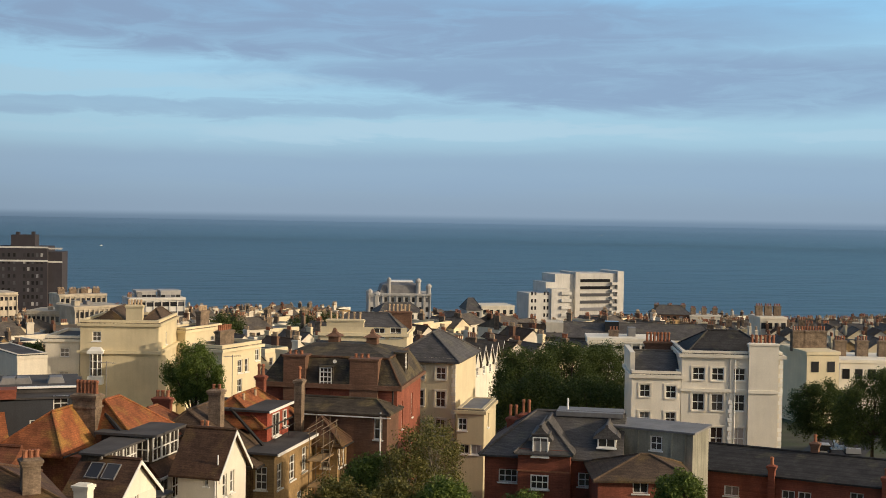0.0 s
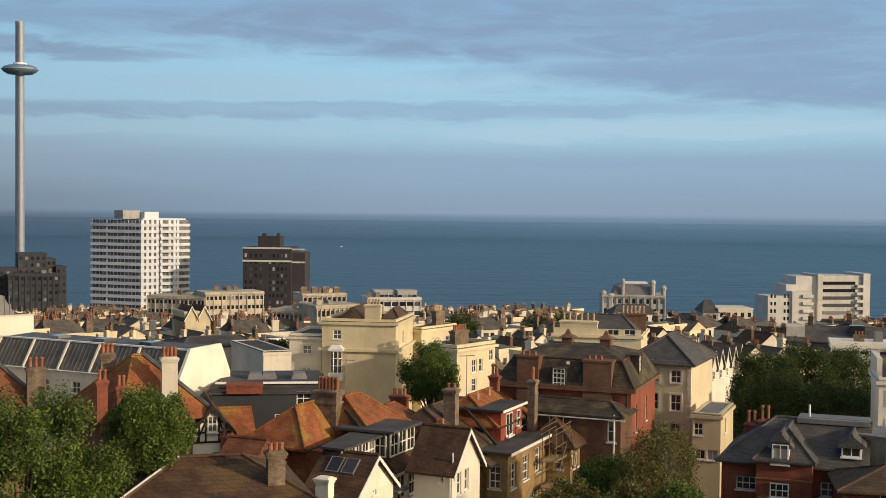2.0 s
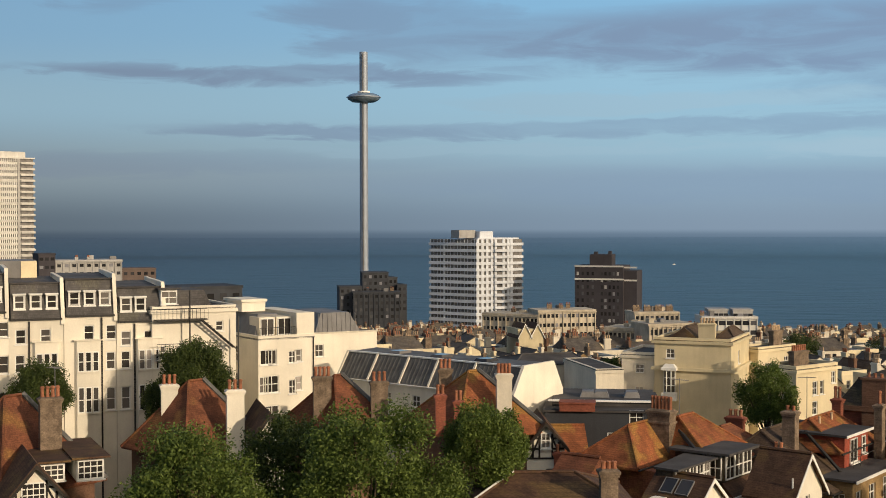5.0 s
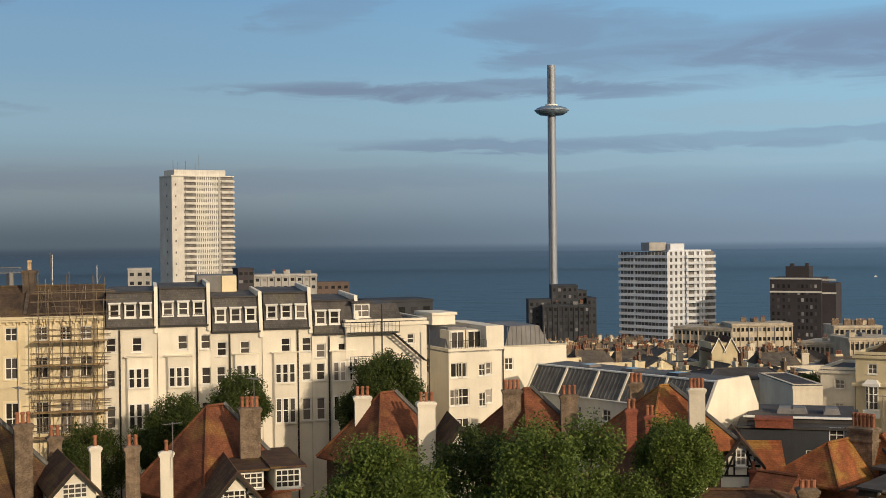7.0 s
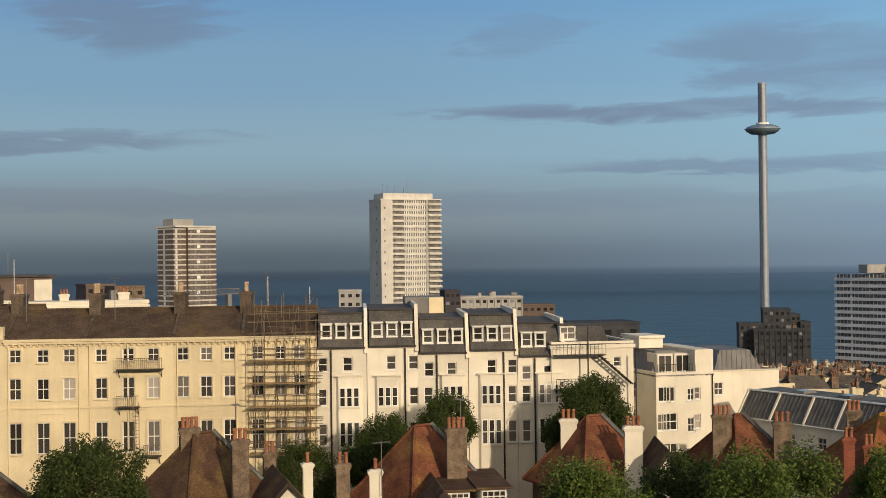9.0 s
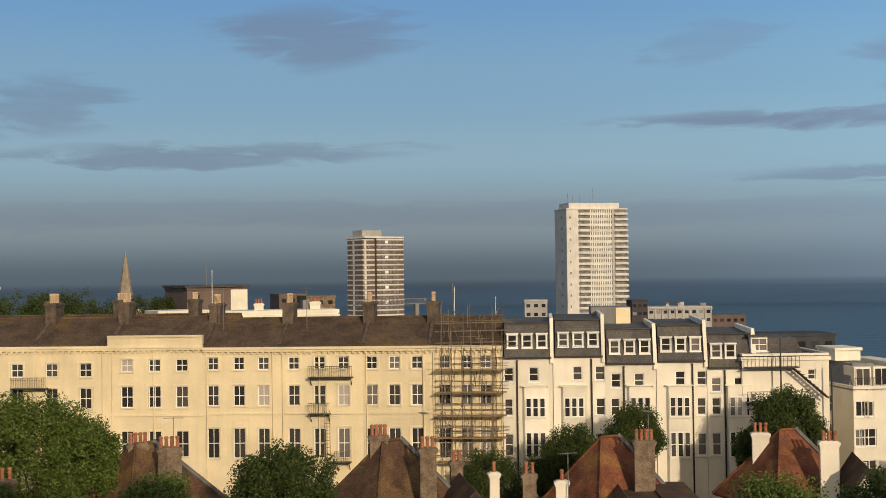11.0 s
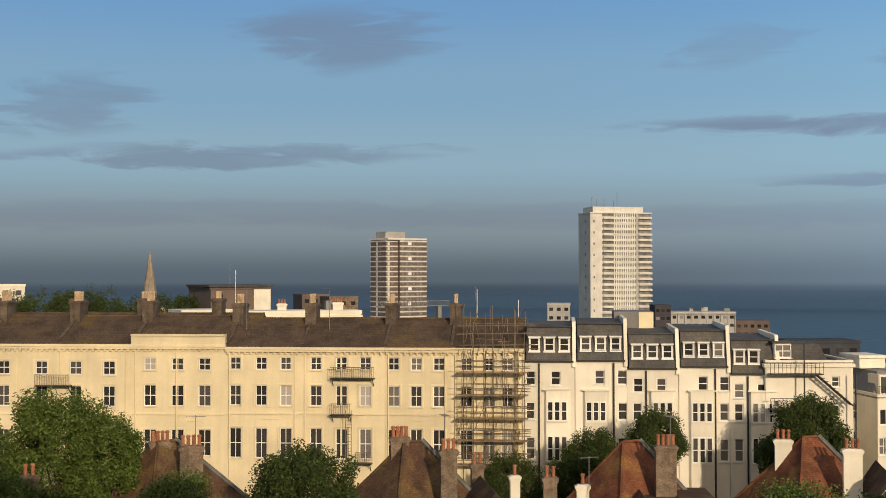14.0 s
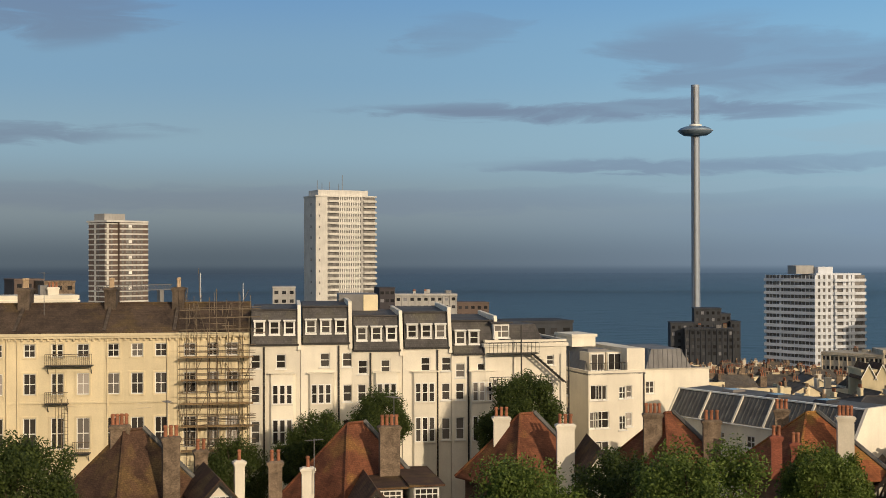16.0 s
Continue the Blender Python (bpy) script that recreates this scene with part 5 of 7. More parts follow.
part("downpipe", Shape().tube((-1.1, 6.0, zz(5.5)), (-1.1, 6.0, 0), 0.05, 6).tube((-2.0, 5.7, zz(6.4)), (-1.15, 6.0, zz(5.6)), 0.05, 6), PAINT, ob)
bay_ = part("bay", Shape().box(-6.0, 1.4, 0, -1.7, 5.6, zz(5.5)), WHITE, ob)
for y_, w_ in ((2.4, 1.3), (4.3, 1.2)):
    put_window(bay_, pose(-1.51, y_, zz(3.5), 0, 0, 90), w_, 1.7, 2, 2)
part("porch_roof", Shape().box(-1.7, -0.6, zz(4.55), -0.4, 1.3, zz(4.7)), LEAD, ob)
# small red gable roof beside its brick neighbour
ob = in_row("tiled_house", "small red tiled roof with a white gable end", -10.8, -6.2)
part("wall", Shape().box(0.2, 0.2, 0, 2.3, 2.6, zz(7.2)), WHITE, ob)
gable_roof(ob, 0, 0, 2.5, 2.8, zz(7.2), 1.1, REDTILE, "x", 0.25)


def end_gable_house(label, p1, p2, depth, eave, ridge, roof_mat, wall_mat, right=(), front=()):
    """A house whose long side faces the viewer and whose gable end faces right; windows as in block()."""
    o, w_, h_, b_ = block("gabled_house", label, "house", p1, p2, depth, eave, wall_mat, front=front, right=right)
    rise = ridge - eave
    part("gable", Shape().add([(w_, 0, h_), (w_, depth, h_), (w_, depth / 2, h_ + rise), (w_ - 0.2, 0, h_), (w_ - 0.2, depth, h_), (w_ - 0.2, depth / 2, h_ + rise)], [(0, 1, 2), (5, 4, 3), (0, 2, 5, 3), (2, 1, 4, 5), (0, 3, 4, 1)]), wall_mat, o)
    gable_roof(o, -0.2, 0, w_, depth, h_ + 0.16, rise, roof_mat, "x", 0.32, open1=True)
    k = rise / (depth / 2)
    for y0, y1, z0, z1 in ((-0.34, depth / 2, h_ - 0.34 * k, h_ + rise), (depth + 0.34, depth / 2, h_ - 0.34 * k, h_ + rise)):
        x = w_ + 0.33
        part("barge_board", Shape().add([(x, y0, z0 - 0.12), (x, y1, z1 - 0.12), (x, y1, z1 + 0.14), (x, y0, z0 + 0.14), (x + 0.05, y0, z0 - 0.12), (x + 0.05, y1, z1 - 0.12), (x + 0.05, y1, z1 + 0.14), (x + 0.05, y0, z0 + 0.14)],
                                        [(0, 1, 2, 3), (4, 7, 6, 5), (0, 4, 5, 1), (3, 2, 6, 7)]), PAINT, o)
    return o, w_, h_, b_


# white gabled house
ob, w, h, b = end_gable_house("white rendered house with a steep brown tile gable", (10.38, 84.65), (12.72, 83.03), 4.4, 6.33, 8.77, BROWNTILE, WHITE,
                              right=[(0.26, 4.64, 0.62, 1.5, 1, 2), (0.52, 4.69, 0.62, 1.5, 1, 2)], front=[(0.73, 5.50, 0.3, 0.5, 1, 1)])
put_window(ob, pose(w - 0.17, 2.1, h + (7.39 - 6.33), 0, 0, 90), 0.62, 0.75, 1, 1)
part("soil_pipe", Shape().tube((w - 0.1, -0.1, 0), (w - 0.1, -0.1, h), 0.06), PAINT, ob)
part("skylight_flue", Shape().tube((w * 0.95, 0.4, h + 0.2), (w * 0.95, 0.4, h + 1.2), 0.06), PAINT, ob)
# small white gable with the skylit roof
ob, w, h, b = end_gable_house("small white house with a brown tile roof and skylights", (3.30, 81.73), (6.06, 79.77), 4.9, 5.57, 7.67, BROWNTILE, WHITE,
                              right=[(0.5, 5.26, 0.5, 0.3, 2, 1)])
put_window(ob, pose(w - 0.17, 2.4, h + (5.77 - 5.57), 0, 0, 90), 0.9, 1.15, 2, 1)
rise = 7.67 - 5.57
tilt = math.degrees(math.atan2(rise, 2.45))
for f, ww in ((0.28, 0.85), (0.62, 0.85)):
    skylight(ob, Matrix.Translation((w * f, 1.1, h + 1.1 * rise / 2.45 + 0.28)) @ pose(0, 0, 0, tilt - 90, 0, 0), ww, 1.1)
chimney(ob, w * 0.45, -0.6, 0, 6.79 - b, 0.95, 0.7, 0, WHITE)

# mossy roofs behind it
ob = in_row("tiled_house", "house with a mossy brown hipped tile roof and tall stack", 0, 0)
part("wall", Shape().box(-6.5, 8.6, 0, 2.4, 16.5, zz(5.3)), BROWNBRICK, ob)
hip_roof(ob, -7.0, 7.0, 3.2, 17.0, zz(5.35), -3.1, 9.4, 15.8, zz(8.75), MOSSTILE)
hip_roof(ob, -4.0, 11.8, 2.0, 19.6, zz(7.3), -1.1, 13.4, 18.2, zz(9.3), ORANGETILE)
for y_ in (14.2, 16.6):
    part("flue", Shape().tube((-0.6, y_, zz(8.7)), (-0.6, y_, zz(9.45)), 0.11, 8), BUFF, ob)
chimney(ob, -1.2, 10.3, zz(5.5), zz(10.3), 0.95, 0.75, 2, STACK, TERRACOTTA, pot=0.35)
chimney(ob, -1.2, 8.2, zz(4.5), zz(7.9), 0.85, 0.85, 2, STACK, TERRACOTTA, pot=0.4)
chimney(ob, -1.2, 19.4, zz(7.0), zz(10.2), 0.7, 0.6, 2, REDBRICK, TERRACOTTA, pot=0.9)
part("verge_flashing", Shape().tube((-0.9, 12.2, zz(8.6)), (2.3, 10.8, zz(6.2)), 0.13, 5), IRON, ob, "dark lead flashing")

# yellow brick house with white sashes, flat lead roof and red tile-hung attic
ob = in_row("brick_house", "yellow brick house with white sashes and red tile-hung attic", 0.0, 8.6)
w, d_ = 4.0, 8.6
walls_with_windows(ob, w, d_, zz(6.0), {"right": [(1.2, zz(3.3), 1.15, 1.9, 2, 3), (3.9, zz(3.4), 1.3, 1.9, 2, 3), (6.6, zz(3.5), 1.15, 1.9, 2, 3), (2.6, zz(0.4), 1.2, 1.8, 2, 3), (5.6, zz(0.4), 1.2, 1.8, 2, 3)],
                                           "front": [(3.0, zz(3.4), 0.9, 1.7, 2, 3)]}, YELLOWBRICK)
part("roof", Shape().box(-0.2, -0.3, zz(6.002), w + 0.35, d_ + 0.2, zz(6.16)), FELT, ob)
part("eave_board", Shape().box(w + 0.352, -0.3, zz(5.92), w + 0.42, d_ + 0.2, zz(6.12)), PAINT, ob)
attic = part("attic", Shape().box(-3.4, 3.8, zz(6.162), 2.0, 8.5, zz(8.4)), REDPAINT, ob)
part("attic_roof", Shape().box(-3.6, 3.4, zz(8.402), 2.3, 8.8, zz(8.56)), FELT, attic)
part("fascia", Shape().box(2.302, 3.4, zz(8.36), 2.36, 8.8, zz(8.55)), PAINT, attic)
put_window(attic, pose(2.19, 5.5, zz(6.35), 0, 0, 90), 1.45, 1.75, 2, 1)
put_window(attic, pose(2.19, 7.5, zz(6.75), 0, 0, 90), 0.75, 1.3, 1, 2)
part("handrail", Shape().tube((2.6, 3.9, zz(6.9)), (2.6, 8.4, zz(6.9)), 0.025, 5), IRON, ob)
for y_ in (3.9, 5.4, 6.9, 8.4):
    part("rail_post", Shape().tube((2.6, y_, zz(6.16)), (2.6, y_, zz(6.9)), 0.02, 5), IRON, ob)
chimney(ob, 2.5, 9.6, zz(4.0), zz(10.2), 0.6, 0.75, 1, STACK, TERRACOTTA, pot=1.0)
scf = thing("scaffolding", "small tube scaffold with a ladder against the brick house", "scaffolding", R_FRAME @ Matrix.Translation((4.0, 14.6, 0)))
for x_ in (0.6, 1.7):
    for y_, t_ in ((0.0, 6.9), (1.6, 7.8), (3.2, 7.2)):
        part("pole", Shape().tube((x_, y_, 0), (x_, y_, zz(t_)), 0.035), RUST, scf)
for z_ in (2.6, 3.6, 4.6, 5.6, 6.6, 7.0):
    for x_ in (0.6, 1.7):
        part("ledger", Shape().tube((x_, -0.5, zz(z_)), (x_, 3.7, zz(z_ + 0.1)), 0.03), RUST, scf)
for z_ in (2.5, 4.5):
    part("board", Shape().box(0.6, -0.4, zz(z_), 1.7, 3.6, zz(z_ + 0.06)), PLANK, scf)
part("brace", Shape().tube((1.75, 0.0, zz(3.0)), (1.75, 3.2, zz(6.4)), 0.03), RUST, scf)
lad = part("ladder", Shape().tube((2.2, 3.3, zz(2.4)), (1.9, 2.0, zz(6.3)), 0.035).tube((2.55, 3.3, zz(2.4)), (2.25, 2.0, zz(6.3)), 0.035), RUST, scf)
for i in range(11):
    f = (i + 0.5) / 11
    part("rung", Shape().tube((2.2 - 0.3 * f, 3.3 - 1.3 * f, zz(2.4 + 3.9 * f)), (2.55 - 0.3 * f, 3.3 - 1.3 * f, zz(2.4 + 3.9 * f)), 0.02, 4), RUST, lad)

# pyramid-roofed brick bay
ob = in_row("brick_bay", "brick corner bay under a tiled pyramid roof", 2.8, 17.3)
walls_with_windows(ob, 3.2, 2.4, zz(5.3), {"right": [(0.6, zz(3.4), 0.7, 1.5, 1, 3), (1.7, zz(3.4), 0.7, 1.5, 1, 3)], "front": [(2.2, zz(3.4), 0.75, 1.5, 1, 3)]}, YELLOWBRICK)
hip_roof(ob, -0.5, -0.5, 3.7, 2.7, zz(5.25), 1.5, 1.0, 1.2, zz(7.25), BROWNTILE)

# half-timbered house
p1, p2 = (-5.09, 99.87), (-2.14, 100.28)
base = ground_z(*p1) - 1
m, w = base_frame(p1, p2, base)
ob = thing("timbered_house", "half-timbered black and white gabled house with brown tiles", "house", m)
gable_front(ob, w * 0.04, w * 1.04, 0.0, 6.3 - base, 8.1 - base, WHITE, (0.5, 6.2 - base, 0.75, 1.25, 2, 2), True, TIMBER, 7.0)
part("wall", Shape().box(-0.3, 0.5, 0, w * 1.0, 7.0, 5.6 - base), WHITE, ob)
gable_roof(ob, -2.0, 1.2, w * 0.55, 8.5, 5.55 - base, 7.7 - base - (5.55 - base), BROWNTILE, "x", 0.3)
for f in (0.04, 0.33, 0.56):
    put_window(ob, Matrix.Translation((w * f, 0.31, 4.0 - base)), 0.8, 1.35, 2, 2)
chimney(ob, w * 0.84, -0.3, 0, 6.0 - base, 0.55, 0.55, 1, REDBRICK, TERRACOTTA)
part("low_roof", Shape().box(w * 0.55, -0.9, 4.6 - base - 0.5, w * 1.6, 3.5, 4.6 - base), FELT, ob)
part("low_wall", Shape().box(w * 0.55, -1.2, 0, w * 0.98, -0.2, 4.5 - base), WHITE, ob)
gable_roof(ob, w * 0.9, 4, w * 1.75, 9, 5.5 - base, 1.5, ORANGETILE, "x", 0.3)

# nearest brown roof
p1, p2 = (-7.00, 64.62), (1.76, 65.98)
base = ground_z(*p1) - 1
m, w = base_frame(p1, p2, base)
ob = thing("tiled_house", "house with a dark brown hipped tile roof and pale barge edge", "house", m)
ze = 8.8 - base
rr_ = 10.3 - base
part("wall", Shape().box(0.3, 0.3, 0, w + 0.4, 9, ze - 0.1), BROWNBRICK, ob)
gable_roof(ob, -0.2, -0.3, w + 1.0, 9.0, ze, rr_ - ze, BROWNTILE, "x", 0.3, w * 0.42, w * 0.34)
chimney(ob, w * 0.93, 1.4, 0, 11.05 - base, 0.9, 0.75, 3, STACK, TERRACOTTA, pot=0.4)

part("verge", Shape().tube((-0.6, -0.65, ze - 0.05), (w * 0.42 - 0.2, 4.35, rr_ + 0.05), 0.09, 5), PAINT, ob, "pale mortar verge")


def aerial(p, z, seed):
    """A rooftop television aerial on its pole, at the height of the stack it is strapped to."""
    r = random.Random(seed)
    o = thing("tv_aerial", "thin metal television aerial strapped to a chimney stack", "aerial", pose(*p, z, 0, 0, r.uniform(-60, 60)))
    part("pole", Shape().tube((0, 0, -1.6), (0, 0, 2.2), 0.03, 5), LEAD, o)
    part("boom", Shape().tube((-0.7, 0, 2.1), (0.7, 0, 2.1), 0.02, 4), LEAD, o)
    for k in range(8):
        part("element", Shape().tube((-0.65 + k * 0.18, -0.28, 2.1), (-0.65 + k * 0.18, 0.28, 2.1), 0.012, 4), LEAD, o)


aerial((-49.67, 75.05), 12.03, 1)
aerial((-40.53, 79.24), 9.28, 2)
aerial((-37.13, 85.27), 11.75, 3)
aerial((6.33, 92.78), 10.52, 4)
aerial((16.36, 99.67), 9.96, 5)
aerial((-64.49, 65.61), 11.91, 6)
aerial((-73.06, 91.38), 20.62, 7)
aerial((-78.73, 86.55), 20.64, 8)

# ---- slate-roofed brick house and its neighbours ----
p1, p2 = (34.24, 90.76), (42.96, 85.85)
ob, w, h, b = block("slate_house", "red brick house with a slate roof, gabled dormer and white casements", "house", p1, p2, 9.0, 5.50, REDBRICK,
                    front=[(0.18, 3.16, 1.45, 1.0, 3, 2), (0.79, 3.14, 1.6, 1.05, 3, 2)])
zr = 8.05 - b
gable_roof(ob, 0, 0, w, 9.0, h, zr - h, SLATE, "x", 0.4, 3.4, 0.0)
part("bay", Shape().box(w * 0.27, -1.3, 0, w * 0.66, 0.0, 6.04 - b), REDBRICK, ob)
gable_roof(ob, w * 0.27, -1.3, w * 0.66, 5.5, 6.04 - b, 7.86 - b - (6.04 - b), SLATE, "y", 0.3, 2.2, 0.0)
dormer_box(ob, w * 0.375, w * 0.5, -1.45, 2.5, 5.43 - b, 7.11 - b, PAINT, 2, 1, SLATE, 0.06)
gable_roof(ob, w * 0.36, -1.3, w * 0.515, 3.0, 6.94 - b, 0.85, SLATE, "y", 0.12)
put_window(ob, Matrix.Translation((w * 0.435, -1.49, 3.08 - b)), 1.35, 1.05, 3, 2)
part("string_course", Shape().box(w * 0.27 - 0.05, -1.36, 4.34 - b, w * 0.66 + 0.05, -1.303, 4.34 - b + 0.12), TERRACOTTA, ob)
dormer_box(ob, w * 0.845, w * 0.985, 0.6, 4.0, 5.95 - b, 6.99 - b, PAINT, 2, 1, SLATE, 0.1)
gable_roof(ob, w * 0.83, 0.6, w * 1.0, 4.5, 6.99 - b, 0.7, SLATE, "y", 0.15)
part("flat_top", Shape().box(w * 0.5, 3.8, zr - 0.25, w * 1.02, 6.5, zr + 0.1), LEAD, ob)
chimney(ob, w * 0.115, 7.5, h - 1, 6.95 - b, 0.95, 0.75, 2, REDBRICK, TERRACOTTA, pot=1.0)
chimney(ob, w * 0.22, 7.5, h - 1, 7.31 - b, 0.95, 0.75, 2, REDBRICK, TERRACOTTA, pot=1.1)
part("flue", Shape().tube((w * 0.58, 5, zr - 1), (w * 0.58, 5, zr + 1.0), 0.08), PAINT, ob)
p1, p2 = (43.93, 88.72), (48.33, 84.10)
ob, w, h, b = block("rendered_extension", "streaked grey rendered extension with a flat lead roof", "house", p1, p2, 4.2, 7.38, GREYRENDER, front=[(0.55, 5.80, 0.95, 1.1, 2, 2)])
flat_roof(ob, w, 4.2, h, GREYRENDER, LEAD, 0.0, 0.0, 0.2)
for f in (0.1, 0.32, 0.74, 0.9):
    part("pilaster", Shape().box(w * f - 0.06, -0.06, 0, w * f + 0.06, -0.003, h - 0.12), GREYRENDER, ob)
p1, p2 = (39.10, 81.06), (45.40, 78.87)
ob, w, h, b = block("bungalow", "low brick building with a mossy hipped tile roof", "house", p1, p2, 6.0, 5.18, REDBRICK, front=[(0.45, 4.09, 1.1, 0.85, 2, 1)])
gable_roof(ob, 0, 0, w, 6.0, h, 6.30 - b - h, MOSSTILE, "x", 0.4, w * 0.5, w * 0.4)

p1, p2 = (55.00, 107.22), (59.22, 105.51)
ob, w, h, b = block("villa_wing", "white stucco villa wing with sash windows", "house", p1, p2, 8.0, 8.70, WHITE,
                    front=[(0.27, 6.54, 1.0, 1.2, 2, 2), (0.8, 6.48, 1.0, 1.2, 2, 2), (0.27, 3.98, 1.0, 1.2, 2, 2), (0.8, 3.99, 1.0, 1.2, 2, 2)], surround=WHITE)
flat_roof(ob, w, 8.0, h, WHITE, FELT, 0.3, 0.25)
part("upstand", Shape().box(-0.1, 1.0, h, 0.35, 8, h + 1.9), WHITE, ob)
gable_roof(ob, 0.4, 1.5, w, 8.0, h + 0.1, 1.6, SLATE, "x", 0.0)
chimney(ob, w * 0.68, 7.0, h, h + 2.4, 2.6, 0.8, 7, BROWNBRICK, TERRACOTTA, pot=0.9)
p1, p2 = (59.27, 105.49), (67.85, 102.02)
fr = []
for f in (0.17, 0.36, 0.575):
    fr += [(f, 8.25, 1.15, 1.2, 2, 2), (f, 5.4, 1.15, 1.6, 2, 2), (f, 1.8, 1.2, 2.1, 2, 2)]
ob, w, h, b = block("villa", "large white stucco villa with quoins and string courses", "house", p1, p2, 9.0, 10.75, WHITE, front=fr,
                    right=[(0.35, 8.25, 1.1, 1.2, 2, 2), (0.35, 5.4, 1.1, 1.6, 2, 2), (0.35, 1.8, 1.1, 2.1, 2, 2)], surround=WHITE)
flat_roof(ob, w, 9.0, h, WHITE, FELT, 0.25, 0.3)
gable_roof(ob, 0.8, 1.2, w - 0.6, 8.6, h + 0.05, 1.7, OLDSLATE, "x", 0.3, 2.2, 2.6)
zs = 7.2 - b
part("string_course", Shape().box(-0.12, -0.16, zs, w * 0.66, -0.003, zs + 0.28), WHITE, ob)
part("string_course", Shape().box(w + 0.003, -0.003, zs, w + 0.12, 9.0, zs + 0.28), WHITE, ob)
for k in range(int(w * 0.66 / 0.3)):
    part("dentil", Shape().box(k * 0.3, -0.12, zs - 0.12, k * 0.3 + 0.14, -0.003, zs - 0.003), WHITE, ob)
part("pilaster", Shape().box(w * 0.48, -0.14, 0, w * 0.52, -0.003, zs - 0.13), WHITE, ob)
part("pilaster", Shape().box(w * 0.48, -0.14, zs + 0.29, w * 0.52, -0.003, h - 0.36), WHITE, ob)
br_ = part("chimney_breast", Shape().box(w * 0.66, -0.45, 0, w * 0.95, -0.003, h + 0.9), WHITE, ob, "blank projecting chimney breast")
part("string_course", Shape().box(w * 0.655, -0.6, zs, w * 0.955, -0.453, zs + 0.28), WHITE, br_)
part("coping", Shape().box(w * 0.65, -0.55, h + 0.9, w * 0.96, 0.35, h + 1.05), WHITE, br_)
chimney(ob, w * 0.805, 0.3, h, h + 1.1, w * 0.27, 0.7, 6, WHITE, TERRACOTTA, pot=0.75)
quoins(ob, w * 0.5, -0.15, 1, zs - 0.3, PAINT)
quoins(ob, w, 0, 1, h - 0.4, PAINT)
part("downpipe", Shape().tube((w * 0.53, -0.2, 0), (w * 0.53, -0.2, h - 0.5), 0.05), PAINT, ob)

p1, p2 = (51.33, 89.30), (63.77, 77.03)
ob, w, h, b = block("long_house", "low brick range under a long dark slate roof", "house", p1, p2, 8.0, 3.77, REDBRICK,
                    front=[(0.18, 1.70, 1.2, 0.8, 2, 1), (0.43, 1.93, 1.0, 0.7, 2, 1), (0.5, 1.94, 1.0, 0.7, 2, 1), (0.72, 2.31, 1.0, 0.7, 2, 1)])
gable_roof(ob, 0, 0, w, 8.0, h, 4.98 - b - h, OLDSLATE, "x", 0.3)
for f in (0.36, 0.84):
    chimney(ob, w * f, -0.3, 0, h + 0.8, 0.5, 0.5, 1, REDBRICK, TERRACOTTA)
chimney(ob, w * 0.5, 4.2, h, 5.86 - b, 0.6, 0.6, 1, BROWNBRICK, TERRACOTTA)

# ---- white blocks past the end of the terrace ----
p1, p2 = (-30.23, 114.06), (-25.74, 117.72)
ob, w, h, b = block("white_block", "white rendered apartment house with a lead mansard and roof terrace", "house", p1, p2, 10.0, 13.22, WHITE,
                    front=[(0.14, 10.85, 1.22, 1.38, 2, 1), (0.25, 10.83, 0.86, 1.38, 1, 1), (0.60, 10.87, 0.79, 1.14, 2, 2), (0.70, 10.96, 0.72, 1.14, 1, 2),
                           (0.10, 8.24, 0.94, 1.52, 2, 2), (0.24, 8.22, 1.37, 1.61, 2, 2), (0.60, 7.99, 0.79, 1.33, 2, 2), (0.70, 8.29, 0.72, 1.33, 1, 2), (0.12, 5.33, 0.94, 1.52, 2, 2), (0.24, 5.45, 1.37, 1.61, 2, 2)],
                    left=[(0.5, 10.79, 1.15, 1.52, 1, 2), (0.5, 8.19, 1.15, 1.52, 2, 2)])
flat_roof(ob, w, 10.0, h, WHITE, LEAD, 0.3, 0.0)
mr = Shape().taper(0.3, 1.6, h + 0.06, w * 0.66, 9.5, 15.33 - b, 0.8, 0.9)
part("mansard", mr, LEAD, ob)
for f in (0.12, 0.42):
    d_ = part("dormer", Shape().box(w * f, 1.3, h + 0.06, w * f + 1.6, 3.5, h + 1.9), PALE, ob)
    put_window(d_, Matrix.Translation((w * f + 0.8, 1.12, h + 0.2)), 1.4, 1.6, 2, 1, sill=False)
part("stair_tower", Shape().box(w * 0.68, 0.1, h + 0.06, w - 0.02, 9, 15.51 - b), WHITE, ob)
part("lift_house", Shape().box(w * 0.1, 5, h + 2.2, w * 0.52, 9, 16.36 - b).box(w * 0.08, 4.8, 16.36 - b, w * 0.54, 9.2, 16.36 - b + 0.25), WHITE, ob)
for i in range(14):
    x = 0.2 + i * w * 0.65 / 13
    part("baluster", Shape().tube((x, 0.1, h + 0.3), (x, 0.1, h + 1.0), 0.02, 4), IRON, ob)
part("rail", Shape().tube((0.2, 0.1, h + 1.0), (w * 0.66, 0.1, h + 1.0), 0.03), IRON, ob)
part("downpipe", Shape().tube((w - 0.2, -0.1, 0), (w - 0.2, -0.1, h), 0.06), IRON, ob)
p1, p2 = (-28.38, 130.04), (-22.59, 133.96)
ob, w, h, b = block("white_block", "white rendered house with a blank sunlit wall and lead mansard", "house", p1, p2, 9.9, 12.34, WHITE,
                    front=[(0.06, 9.94, 1.0, 1.3, 2, 2)])
